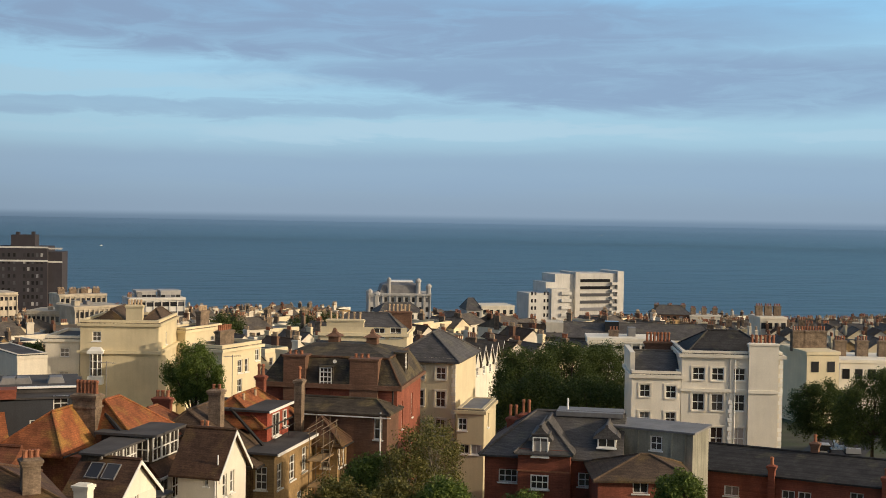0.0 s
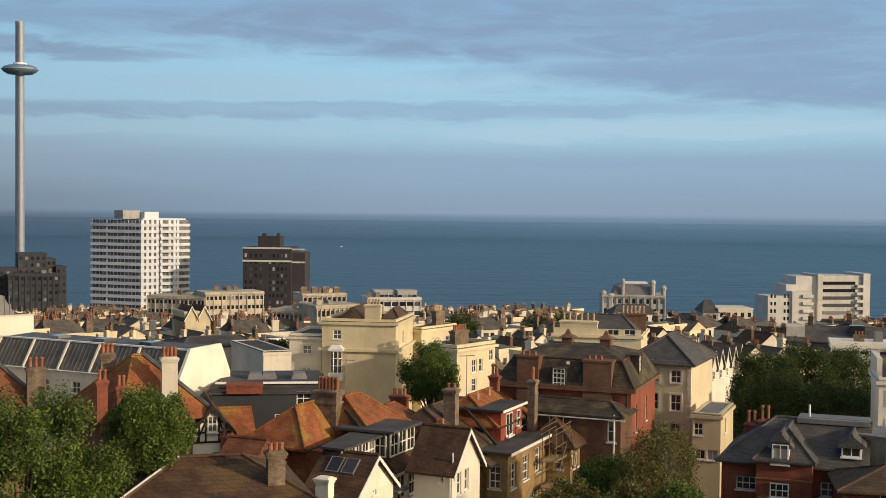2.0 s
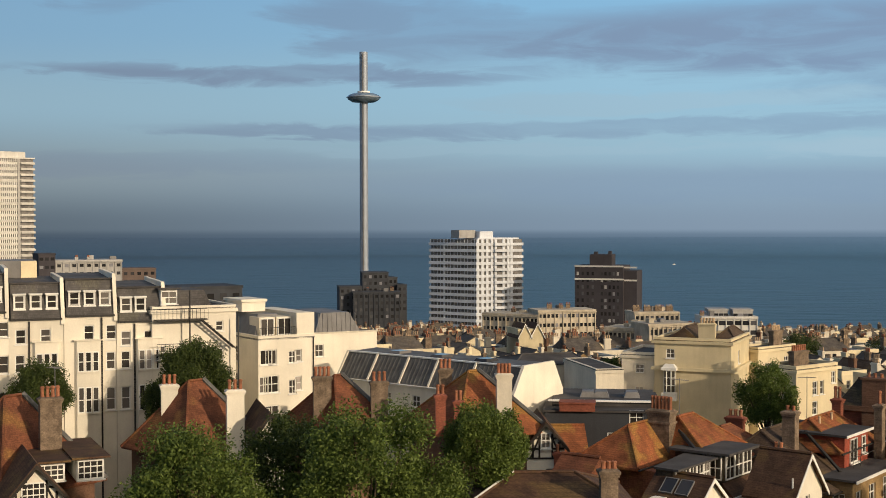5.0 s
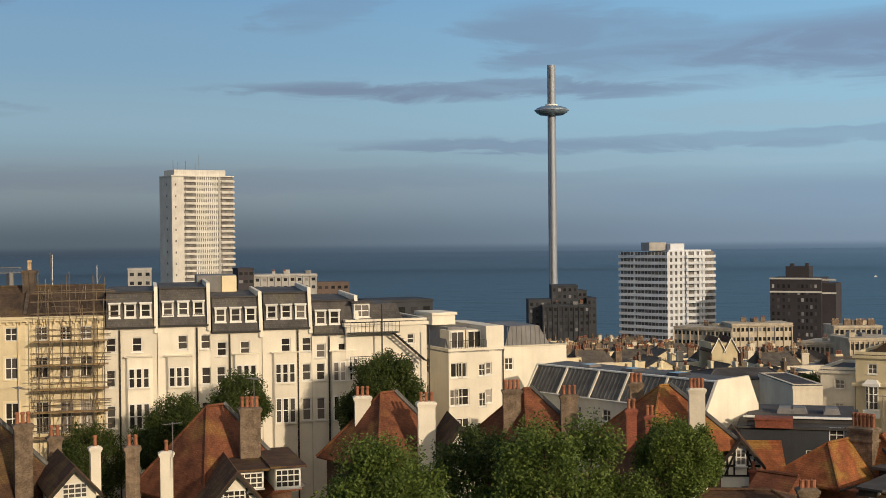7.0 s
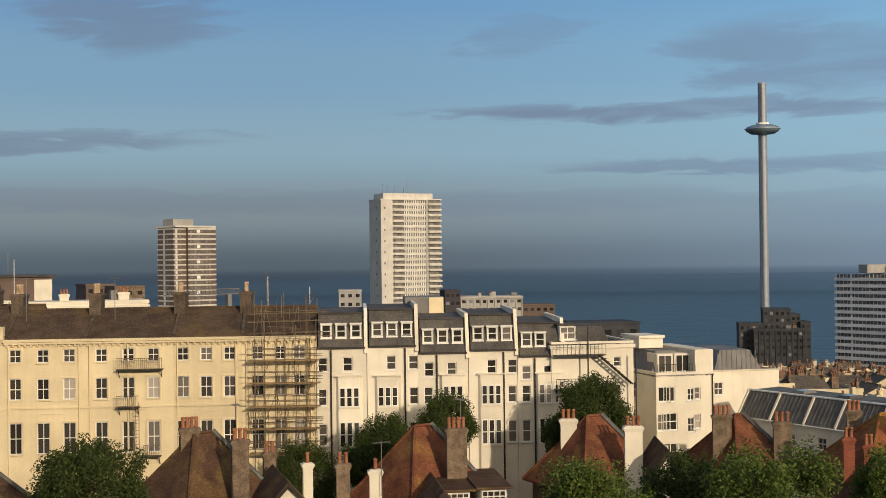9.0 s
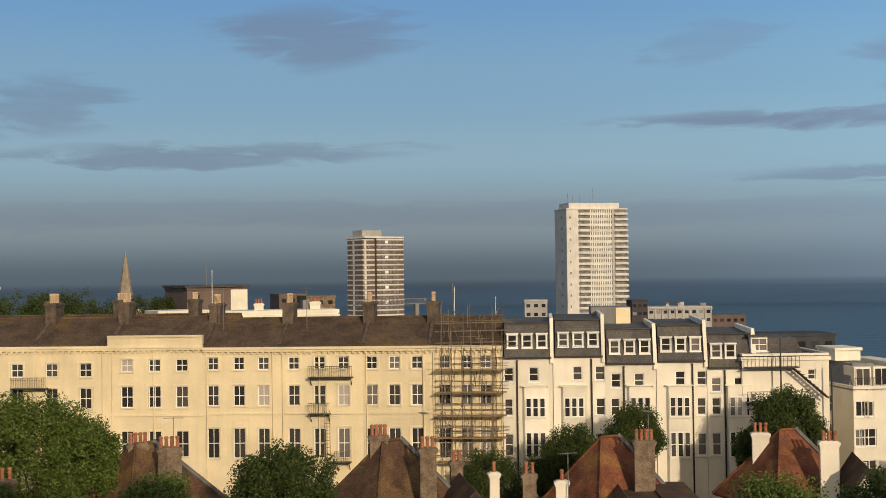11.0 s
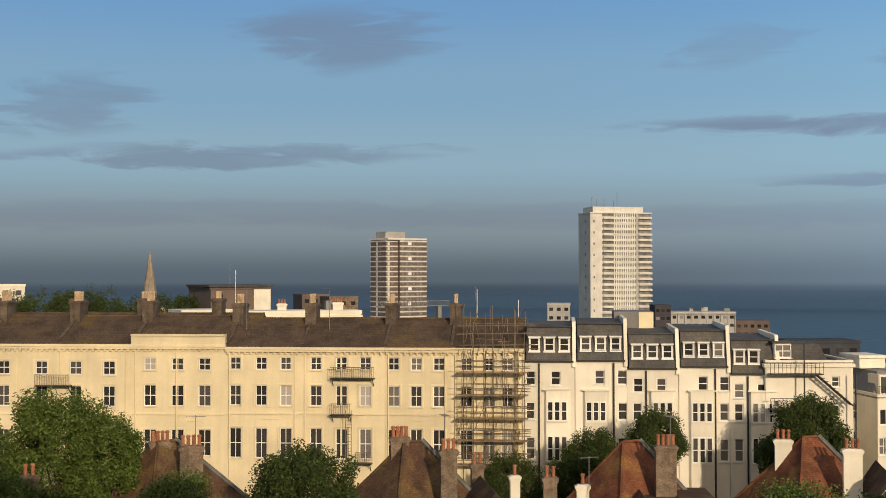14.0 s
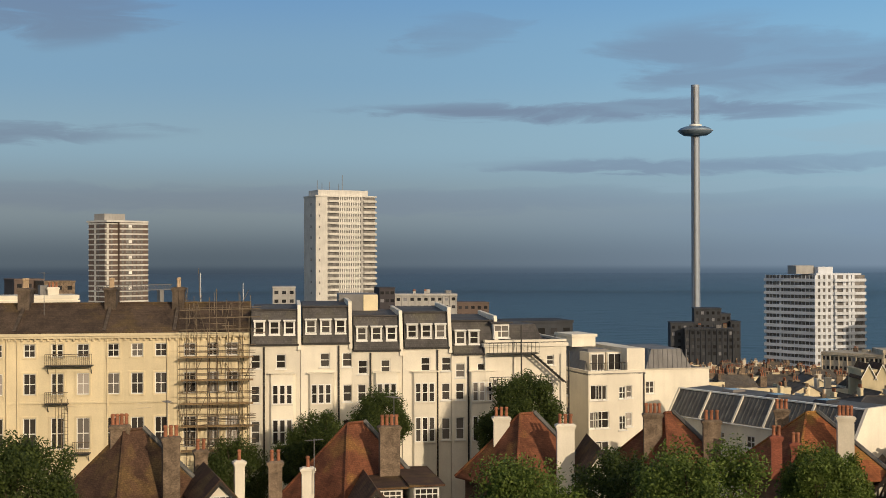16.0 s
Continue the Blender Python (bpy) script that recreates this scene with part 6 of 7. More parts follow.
part("mansard", Shape().taper(0.1, 0.4, h, w * 0.76, 9.4, 14.41 - b, 1.0, 0.9), LEAD, ob)
for i in range(9):
    x = 0.5 + i * w * 0.075
    part("seam", Shape().tube((x, 0.42, h + 0.1), (x + 0.3, 1.25, h + (14.41 - b - h) * 0.97), 0.04, 4), LEAD, ob)
part("coping", Shape().box(-0.1, -0.1, h + 0.002, w + 0.1, 0.35, h + 0.14), PALE, ob)
p1, p2 = (-37.61, 106.56), (-31.35, 110.64)
ob, w, h, b = block("white_block", "white terraced house end with an iron fire escape", "house", p1, p2, 9.0, 16.41, WHITE,
                    front=[(0.80, 14.37, 0.7, 0.9, 1, 2), (0.80, 11.85, 0.7, 1.0, 1, 2), (0.1, 12.05, 0.8, 1.2, 1, 2)])
flat_roof(ob, w, 9.0, h, WHITE, FELT, 0.25, 0.15)
part("mansard", Shape().taper(0.2, 1.0, h + 0.06, w * 0.75, 8.8, 17.93 - b, 0.5, 0.9), SLATE, ob)
dormer_box(ob, w * 0.12, w * 0.32, 0.6, 3, h + 0.3, h + 1.7, PAINT, 2, 2)
esc = thing("fire_escape", "black iron fire escape stair on the white house", "fire escape", base_frame(p1, p2, b)[0])
zl = 15.48 - b
for i in range(2):
    z = zl - i * 3.0
    part("landing", Shape().box(w * 0.02, -1.1, z, w * 0.62, -0.1, z + 0.08), IRON, esc)
    for y in (-1.1,):
        part("handrail", Shape().tube((w * 0.02, y, z + 1.0), (w * 0.62, y, z + 1.0), 0.03), IRON, esc)
        for k in range(14):
            x = w * (0.02 + 0.6 * k / 13)
            part("baluster", Shape().tube((x, y, z), (x, y, z + 1.0), 0.02, 4), IRON, esc)
    for y in (-1.1, -0.4):
        part("stringer", Shape().tube((w * 0.55, y, z), (w * 0.95, y, z - 2.6), 0.07), IRON, esc)
    for k in range(9):
        part("tread", Shape().box(w * (0.55 + 0.04 * k), -1.1, z - 0.28 * k - 0.04, w * (0.595 + 0.04 * k), -0.4, z - 0.28 * k), IRON, esc)
for f, tp in ((0.40, 2.6), (0.98, 0.2)):
    part("post", Shape().tube((w * f, -1.2, 0), (w * f, -1.2, zl + tp), 0.07), IRON, esc)

# zinc-roofed range, white sheds and dark flat roofs
p1, p2 = (-24.29, 121.91), (-6.62, 109.67)
ob, w, h, b = block("zinc_range", "long white range with steep zinc mansard and sunlit end wall", "house", p1, p2, 6.5, 9.0, WHITE,
                    front=[(f, 6.9, 1.0, 1.1, 2, 2) for f in (0.12, 0.30, 0.47, 0.62, 0.80)])
zt = 11.28 - b
part("roof", Shape().add([(-0.2, -0.2, h), (w - 0.02, -0.2, h), (w - 0.02, 6.7, h), (-0.2, 6.7, h), (-0.2, 1.3, zt), (w - 0.02, 1.3, zt), (w - 0.02, 5.4, zt + 0.1), (-0.2, 5.4, zt + 0.1)], [(0, 1, 5, 4), (4, 5, 6, 7), (3, 0, 4, 7), (2, 3, 7, 6), (0, 3, 2, 1)]), ZINC, ob)
part("end_wall", Shape().add([(x, y, q) for x in (w, w + 0.3) for y, q in ((-0.35, 0), (-0.35, h), (1.2, zt + 0.22), (5.5, zt + 0.3), (6.85, h), (6.85, 0))],
                             [(0, 1, 2, 3, 4, 5), (11, 10, 9, 8, 7, 6), (0, 6, 7, 1), (1, 7, 8, 2), (2, 8, 9, 3), (3, 9, 10, 4)]), WHITE, ob, "blank sunlit white end wall")
for f in (0.0, 0.19, 0.38, 0.55, 0.76):
    x = w * f
    part("party_wall", Shape().add([(q, y, z) for q in (x - 0.1, x + 0.1) for y, z in ((-0.3, h - 0.2), (-0.3, h + 0.05), (1.2, zt + 0.15), (1.6, zt + 0.15), (0.2, h - 0.2))],
                                   [(4, 3, 2, 1, 0), (5, 6, 7, 8, 9), (0, 1, 6, 5), (1, 2, 7, 6), (2, 3, 8, 7)]), WHITE, ob)
for i in range(44):
    x = w * (i + 0.5) / 44
    part("seam", Shape().tube((x, -0.2, h + 0.03), (x, 1.3, zt + 0.03), 0.03, 4), ZINC, ob)
part("ridge_flashing", Shape().box(0.0, 1.2, zt + 0.02, w, 1.6, zt + 0.14), PAINT, ob)
part("gutter", Shape().tube((0, -0.3, h - 0.1), (w, -0.3, h - 0.1), 0.07, 6), PAINT, ob)
for f in (0.2, 0.45, 0.7):
    part("rooflight", Shape().taper(w * f, 2.4, zt + 0.06, w * f + 1.5, 4.2, zt + 0.3, 0.15, 0.2), GLASS, ob)
p1, p2 = (-2.95, 141.97), (0.52, 131.50)
ob, w, h, b = block("white_shed", "pale rendered garage wall under a dark felt roof", "shed", p1, p2, 3.0, 8.75, PALE)
flat_roof(ob, w, 3.0, h, PALE, FELT, 0.12, 0.1)
p1, p2 = (-8.27, 140.76), (-0.33, 144.00)
ob, w, h, b = block("white_shed", "low pale range under a dark pitched felt roof", "shed", p1, p2, 7.0, 8.20, PALE)
gable_roof(ob, 0, 0, w, 7.0, h, 8.92 - b - h, FELT, "x", 0.2, 2.0, 0.5)
p1, p2 = (-3.85, 107.93), (5.72, 107.85)
ob, w, h, b = block("flat_roofed_block", "dark grey brick block with flat felt roofs and pale copings", "house", p1, p2, 12.0, 8.04, COOLBRICK, front=[(0.6, 5.25, 1.0, 1.0, 2, 2), (0.8, 6.94, 1.2, 1.2, 2, 2)])
flat_roof(ob, w, 12.0, h, COOLBRICK, FELT, 0.0, 0.0, 0.2)
part("penthouse", Shape().box(w * 0.05, 2.5, h + 0.06, w * 0.98, 11, 8.49 - b), FELT, ob)
part("coping", Shape().box(w * 0.02, 2.2, 8.49 - b + 0.002, w * 0.98, 2.6, 8.49 - b + 0.15), PAINT, ob)
part("stack", Shape().box(w * 0.13, -0.5, h, w * 0.44, 1.2, 8.67 - b).box(w * 0.125, -0.6, 8.67 - b, w * 0.445, 1.3, 8.67 - b + 0.15), REDBRICK, ob)
for f in (0.3, 0.42, 0.7):
    part("rooflight", Shape().taper(w * f, 5, 8.49 - b + 0.002, w * f + 1.4, 7, 8.49 - b + 0.5, 0.2, 0.2), LEAD, ob)


# ---- red-roofed houses before the terrace ----
def tiled_villa(label, p1, p2, depth, eave, ridge, mat, hip0, hip1, chimneys=(), gables=(), dormers=(), wall=None, lowr=0.35, turn=0.0, shrink=0.78):
    base_ = ground_z(*p1) - 1
    m_, w_ = base_frame(p1, p2, base_)
    o = thing("tiled_house", label, "house", m_)
    e = eave - base_
    out = lowr / (ridge - eave) * depth / 2
    if turn:
        pre = Matrix.Translation((w_ * (hip0 + 1 - hip1) / 2, depth / 2, 0)) @ pose(0, 0, 0, 0, 0, turn)
        hw, hd = w_ * shrink / 2, depth * shrink / 2
        body = Shape()
        body.m = pre
        part("wall", body.box(0.3 - hw, 0.3 - hd, 0, hw - 0.3, hd - 0.3, e - lowr - 0.2), wall or BROWNBRICK, o)
        gable_roof(o, -hw, -hd, hw, hd, e - lowr, ridge - eave + lowr, mat, "x", 0.3, hw - 0.07 * w_, hw - 0.07 * w_, pre=pre)
        lead = Shape()
        lead.m = pre
        k_ = 0.3 * (ridge - eave + lowr) / hd
        part("hip_flashing", lead.tube((hw + 0.3, -hd - 0.3, e - lowr - k_ + 0.05), (0.07 * w_, 0, e + ridge - eave + 0.08), 0.2, 6), ZINC, o, "dark lead hip flashing")
    else:
        part("wall", Shape().box(-0.6, -0.6, 0, w_ + 0.6, depth + 0.6, e - lowr), wall or BROWNTILE, o)
        gable_roof(o, -out, -out, w_ + out, depth + out, e - lowr, ridge - eave + lowr, mat, "x", 0.3, hip0 * w_ + out, hip1 * w_ + out)
    for f, y, top, cw, cd, pots, cm in chimneys:
        chimney(o, w_ * f, y, e - 2, top - base_, cw, cd, pots, cm, TERRACOTTA, pot=0.75)
    for f0, f1, y, z0, pk, win_, timber in gables:
        gable_front(o, w_ * f0, w_ * f1, y - out, z0 - base_, pk - base_, WHITE, (win_[0], win_[1] - base_, *win_[2:]), timber, TIMBER, depth * 0.5 - y + out)
    for f0, f1, y, z0, z1, cols in dormers:
        ys = -out + (z0 - base_ - e + lowr) / (ridge - eave + lowr) * (depth / 2 + out)
        dormer_box(o, w_ * f0, w_ * f1, ys - 0.15, depth * 0.5, z0 - base_, z1 - base_, PAINT, cols, 3, BROWNTILE, 0.35)
    return o


tiled_villa("hipped red clay tile roof house with a tall weathered stack", (-41.91, 78.51), (-32.91, 83.98), 11.0, 8.09, 11.78, REDTILE, 0.38, 0.42,
            [(0.68, 2.6, 11.93, 1.45, 0.9, 4, STACK), (0.11, 0.5, 9.45, 0.85, 0.6, 1, WHITE), (-0.1, 1.5, 9.80, 0.95, 0.9, 2, STACK)],
            [(0.33, 0.68, -1.6, 6.28, 8.46, (0.45, 6.28, 1.5, 1.2, 4, 3), True)],
            [(0.54, 0.71, 0.9, 6.85, 8.18, 4), (0.78, 0.95, 0.3, 6.78, 8.30, 4)], turn=30, lowr=2.0)
tiled_villa("red clay tile house with a white-rendered chimney stack", (-32.78, 92.36), (-23.72, 96.12), 10.5, 7.64, 11.38, REDTILE, 0.28, 0.5,
            [(0.66, 1.4, 11.06, 1.35, 0.8, 3, WHITE), (0.18, 5.5, 11.14, 1.3, 0.9, 3, WHITE)],
            [(0.76, 1.0, -0.6, 7.69, 9.47, (0.5, 6.47, 1.6, 1.2, 4, 1), False)], turn=30, lowr=1.2)
tiled_villa("small red tile roof house between tree crowns", (-22.01, 99.29), (-17.07, 100.80), 7.20, 9.63, 11.35, REDTILE, 0.3, 0.35,
            [(0.2, 2.25, 11.49, 1.44, 0.81, 4, STACK), (1.08, 1.35, 11.1, 1.35, 0.72, 3, STACK)], lowr=1.8, turn=30, shrink=1.0)
tiled_villa("red tile roof house with paired stacks", (-13.15, 97.68), (-7.01, 98.84), 7.48, 9.37, 11.99, ORANGETILE, 0.55, 0.10,
            [(1.06, 0.53, 12.17, 1.19, 0.79, 4, PALE), (0.26, 0.26, 10.62, 0.79, 0.79, 2, REDBRICK), (0.48, 0.00, 10.17, 0.70, 0.70, 2, REDBRICK), (0.38, 5.28, 12.06, 1.06, 0.70, 3, STACK)], lowr=1.6, turn=24, shrink=1.25)
tiled_villa("brown hipped tile house with a tall chimney stack", (-52.75, 69.19), (-44.10, 76.38), 11.0, 8.02, 11.92, BROWNTILE, 0.28, 0.55,
            [(0.56, 2.0, 11.82, 1.15, 0.9, 3, STACK), (0.28, 5.5, 12.33, 1.3, 0.9, 4, STACK), (0.8, 7.0, 10.09, 0.9, 0.8, 2, STACK), (1.02, 5.0, 9.47, 0.7, 0.6, 1, WHITE)],
            [(0.68, 0.92, 0.2, 7.68, 9.14, (0.5, 7.29, 1.6, 1.0, 4, 3), False)], turn=30, lowr=1.6)
tiled_villa("brown tile roof house with brick stacks", (-66.06, 58.14), (-59.28, 66.38), 11.0, 8.77, 12.12, BROWNTILE, 0.42, 0.5,
            [(0.42, 5.5, 12.14, 1.4, 0.9, 4, STACK), (0.60, 3.0, 12.07, 1.6, 0.9, 4, STACK)], turn=30, lowr=1.0)
tiled_villa("red tile roof house with clay pots", (-71.37, 44.30), (-68.31, 50.59), 10.0, 9.48, 11.91, REDTILE, 0.3, 0.55,
            [(1.5, 2.0, 10.99, 1.0, 0.8, 2, STACK)])


# ---- trees ----
def tree(name, label, p, top, radius, mat, seed, leaves=9000, leaf=0.26, crown=None, trunk_mat=None, gap=0.0, group=""):
    """Tapered trunk and limbs under a crown of leaf-laden clumps; top is the crown's highest point above the datum."""
    rng = np.random.default_rng(seed)
    z0 = ground_z(*p)
    H = top - z0
    crown = crown or min(H * 0.88, radius * 2.3)
    o = thing(name, label, "tree", pose(*p, z0, 0, 0, 0), group)
    zc = H - crown / 2
    s_ = Shape()
    s_.tube((0, 0, -0.3), (0, 0, zc * 0.6), 0.035 * H * 0.6, 8, 0.02 * H * 0.6).tube((0, 0, zc * 0.6), (0.2, 0.1, H - crown * 0.35), 0.02 * H * 0.6, 8, 0.05)
    # clumps of leaves crowd the outside of an uneven crown
    k = 150
    th = rng.uniform(0, 2 * np.pi, k)
    ph = np.arcsin(rng.uniform(-0.8, 1.0, k))
    lobes = rng.uniform(0, 2 * np.pi, 4)
    lump = 0.84 + 0.10 * np.sin(3 * th + lobes[0]) * np.cos(ph) + 0.07 * np.sin(5 * th + 4 * ph + lobes[1]) + 0.05 * np.sin(7 * ph + lobes[2])
    rad = lump * rng.uniform(0.45, 1.0, k) ** 0.35
    cx, cy, cz = np.cos(th) * np.cos(ph) * rad * radius, np.sin(th) * np.cos(ph) * rad * radius, zc + np.sin(ph) * rad * crown / 2
    for i in range(0, k, 9):
        s_.tube((0, 0, zc * 0.55 + (i % 5) * 0.3), (cx[i], cy[i], cz[i]), 0.09, 5, 0.03)
    part("trunk", s_, trunk_mat or BARK, o)
    size = rng.uniform(0.09, 0.21, k) * radius + 0.12
    leaves = int(leaves * 2.7)
    which = rng.choice(k, leaves, p=size ** 2 / (size ** 2).sum())
    d = rng.normal(size=(leaves, 3))
    d /= np.linalg.norm(d, axis=1)[:, None]
    rr = rng.uniform(0.15, 1.25, leaves) ** 0.7
    pos = np.stack([cx[which], cy[which], cz[which]], 1) + d * (size[which] * rr)[:, None] * np.array([1, 1, 1.1])
    if gap:
        keep = rng.uniform(size=leaves) > gap
        pos, d = pos[keep], d[keep]
    n_ = len(pos)
    nor = d * 0.7 + rng.normal(size=(n_, 3)) * 0.9 + np.array([0, 0, 0.3])
    nor /= np.linalg.norm(nor, axis=1)[:, None]
    a = np.cross(nor, rng.normal(size=(n_, 3)))
    a /= np.linalg.norm(a, axis=1)[:, None]
    b_ = np.cross(nor, a)
    sz = leaf * 0.57 * rng.uniform(0.6, 1.3, n_)[:, None]
    quad = np.stack([pos - a * sz * 0.9, pos - b_ * sz * 0.45 + nor * sz * 0.12, pos + a * sz * 0.9, pos + b_ * sz * 0.45 + nor * sz * 0.12], 1).reshape(-1, 3)
    me = bpy.data.meshes.new("crown")
    me.vertices.add(n_ * 4)
    me.vertices.foreach_set("co", quad.ravel())
    me.loops.add(n_ * 4)
    me.loops.foreach_set("vertex_index", np.arange(n_ * 4))
    me.polygons.add(n_)
    me.polygons.foreach_set("loop_start", np.arange(n_) * 4)
    me.polygons.foreach_set("loop_total", np.full(n_, 4))
    me.materials.append(mat)
    me.update(calc_edges=True)
    part("crown", me, None, o)
    return o


GREEN = "broad leafy green tree in full summer leaf"
for i, (p, top, r, mat, n, leaf) in enumerate((
        ((-11.48, 64.99), 14.89, 4.9, LEAF, 24000, 0.19),
        ((-5.90, 69.75), 14.19, 2.4, LEAF, 9000, 0.17),
        ((-4.55, 71.86), 12.62, 1.2, LEAF, 3000, 0.16),
        ((-16.40, 68.05), 13.61, 2.8, DEEPLEAF, 9000, 0.18),
        ((-18.83, 59.07), 14.32, 3.9, LEAF, 17000, 0.18),
        ((-72.88, 60.94), 16.37, 5.2, LEAF, 22000, 0.23),
        ((-69.43, 61.87), 14.35, 3.0, LEAF, 9000, 0.22),
        ((-75.24, 52.95), 16.40, 3.8, LEAF, 14000, 0.22),
        ((-77.82, 49.08), 16.61, 4.2, LEAF, 12000, 0.22),
        ((-51.17, 61.50), 13.89, 3.9, DEEPLEAF, 17000, 0.2),
        ((-51.01, 50.81), 13.40, 3.2, LEAF, 10000, 0.19),
        ((-58.78, 44.95), 13.51, 2.0, LEAF, 6000, 0.19))):
    tree("tree", GREEN, p, top, r, mat, 11 + i, n, leaf)
DARK = "dense dark green tree beside white houses"
for i, (p, top, r, mat, n, leaf) in enumerate((
        ((-47.39, 93.70), 11.67, 2.7, DEEPLEAF, 11000, 0.17),
        ((-48.84, 92.95), 9.86, 2.2, DEEPLEAF, 7500, 0.17),
        ((-43.39, 96.71), 13.17, 2.5, DEEPLEAF, 9500, 0.17),
        ((-32.39, 101.98), 14.41, 3.6, DEEPLEAF, 17550, 0.18),
        ((-34.29, 100.30), 11.57, 2.0, DEEPLEAF, 6750, 0.18),
        ((-54.79, 93.07), 9.25, 3.2, DEEPLEAF, 10000, 0.18),
        ((16.39, 120.89), 11.00, 2.9, LEAF, 12150, 0.18),
        ((2.54, 167.98), 6.19, 2.4, DEEPLEAF, 6750, 0.2),
        ((53.42, 129.41), 9.46, 4.2, DEEPLEAF, 16200, 0.2),
        ((59.85, 133.17), 9.34, 5.0, DEEPLEAF, 18900, 0.2),
        ((65.95, 134.72), 8.76, 4.4, DEEPLEAF, 16200, 0.2),
        ((50.71, 119.70), 7.89, 5.0, DEEPLEAF, 16200, 0.2),
        ((56.78, 119.16), 7.50, 5.0, DEEPLEAF, 16200, 0.2),
        ((86.50, 122.55), 5.46, 3.9, DEEPLEAF, 12150, 0.2),
        ((85.05, 111.20), 7.98, 4.2, DEEPLEAF, 14850, 0.2),
        ((89.14, 107.96), 8.39, 5.0, DEEPLEAF, 12150, 0.22))):
    tree("tree", DARK, p, top, r, mat, 51 + i, n, leaf)
for i, (p, top, r, n) in enumerate((((27.37, 83.64), 9.55, 2.9, 4500), ((25.31, 82.19), 7.84, 1.9, 2800))):
    tree("tree", "half-bare tree with pale branches and thin olive leaves", p, top, r, OLIVELEAF, 81 + i, n, 0.17, trunk_mat=PALEBARK, gap=0.2)
for i, (p, top, r, n) in enumerate((((20.01, 79.52), 6.76, 2.6, 9000), ((22.60, 76.74), 6.94, 2.4, 8000), ((25.83, 75.72), 7.10, 2.4, 8000),
                                    ((41.25, 73.17), 7.19, 2.0, 6000), ((32.18, 77.59), 5.48, 1.8, 4000), ((24.00, 86.74), 6.63, 2.4, 7000))):
    tree("tree", "bushy garden tree in green leaf", p, top, r, OLIVELEAF if i < 2 else LEAF, 91 + i, n, 0.19)


for i, (p, top, r, n) in enumerate((((-186.42, 151.15), 21.9, 6.5, 6000), ((-186.40, 159.00), 22.2, 7.0, 7000), ((-186.05, 166.99), 21.7, 6.5, 6000), ((-186.13, 143.46), 21.4, 6.0, 5000), ((-191.75, 135.85), 22.0, 6.0, 5000), ((-188.99, 139.66), 21.8, 6.0, 5000), ((-184.0, 176.0), 21.3, 6.0, 5000), ((-183.0, 185.0), 20.9, 5.5, 5000), ((-182.0, 128.5), 21.5, 6.0, 5000),
                                    ((46.65, 296.35), -0.97, 6.0, 4500), ((77.92, 320.67), -2.95, 5.0, 4000), ((71.50, 322.16), -4.10, 6.0, 4500))):
    tree("tree", "far green tree among roofs", p, top, r, DEEPLEAF, 131 + i, n, 0.34)


# ---- cars in the street beyond the white villa ----
def car(p, yaw, paint, label):
    o = thing("car", label, "car", pose(*p, ground_z(*p) + 0.02, 0, 0, yaw))
    part("body", Shape().taper(-2.1, -0.85, 0.25, 2.1, 0.85, 0.8, 0.12, 0.05).taper(-1.95, -0.8, 0.8, 1.95, 0.8, 0.86, 0.1, 0.05), paint, o)
    part("cabin", Shape().taper(-1.5, -0.75, 0.86, 1.1, 0.75, 1.42, 0.45, 0.14), DARKGLASS, o)
    part("roof", Shape().taper(-1.05, -0.62, 1.42, 0.65, 0.62, 1.48, 0.1, 0.08), paint, o)
    for x in (-1.3, 1.3):
        for y in (-0.8, 0.8):
            wh = part("wheel", Shape().lathe(0, 0, [(0.31, -0.1), (0.32, -0.05), (0.32, 0.05), (0.31, 0.1)], 14), IRON, o, at=pose(x, y, 0.32, 90, 0, 0))
            part("rim", Shape().lathe(0, 0, [(0.18, -0.11), (0.2, 0.0), (0.18, 0.11)], 10), LEAD, wh)
    for y in (-0.6, 0.6):
        part("headlight", Shape().box(2.0, y - 0.15, 0.6, 2.1, y + 0.15, 0.75), PAINT, o)


SILVER = material("silver_car_paint", (0.45, 0.46, 0.48), 0.3, 0.04, 2.0, 0.02, metal=0.5)
BLACKCAR = material("black_car_paint", (0.03, 0.03, 0.035), 0.25, 0.05, 2.0, 0.02)
car((88.13, 123.84), 62, SILVER, "silver hatchback car parked along the tree-lined street")
car((93.37, 127.46), 64, PAINT, "white hatchback car parked along the tree-lined street")
car((86.89, 119.81), 60, BLACKCAR, "black hatchback car parked along the tree-lined street")
car((92.91, 125.32), 62, SILVER, "silver hatchback car parked along the tree-lined street")
rd = Shape()
a_, b_ = Vector((79.20, 113.01)), Vector((105.01, 141.24))
n_ = Vector((-(b_ - a_).y, (b_ - a_).x)).normalized() * 3.6
rd.add([(q.x, q.y, ground_z(q.x, q.y) + 0.03) for q in (a_ - n_, a_ + n_, b_ + n_, b_ - n_)], [(0, 1, 2, 3)])
solo("road", rd, TARMAC, Matrix(), "dark asphalt street lined with trees and parked cars", "road", kind="structure")


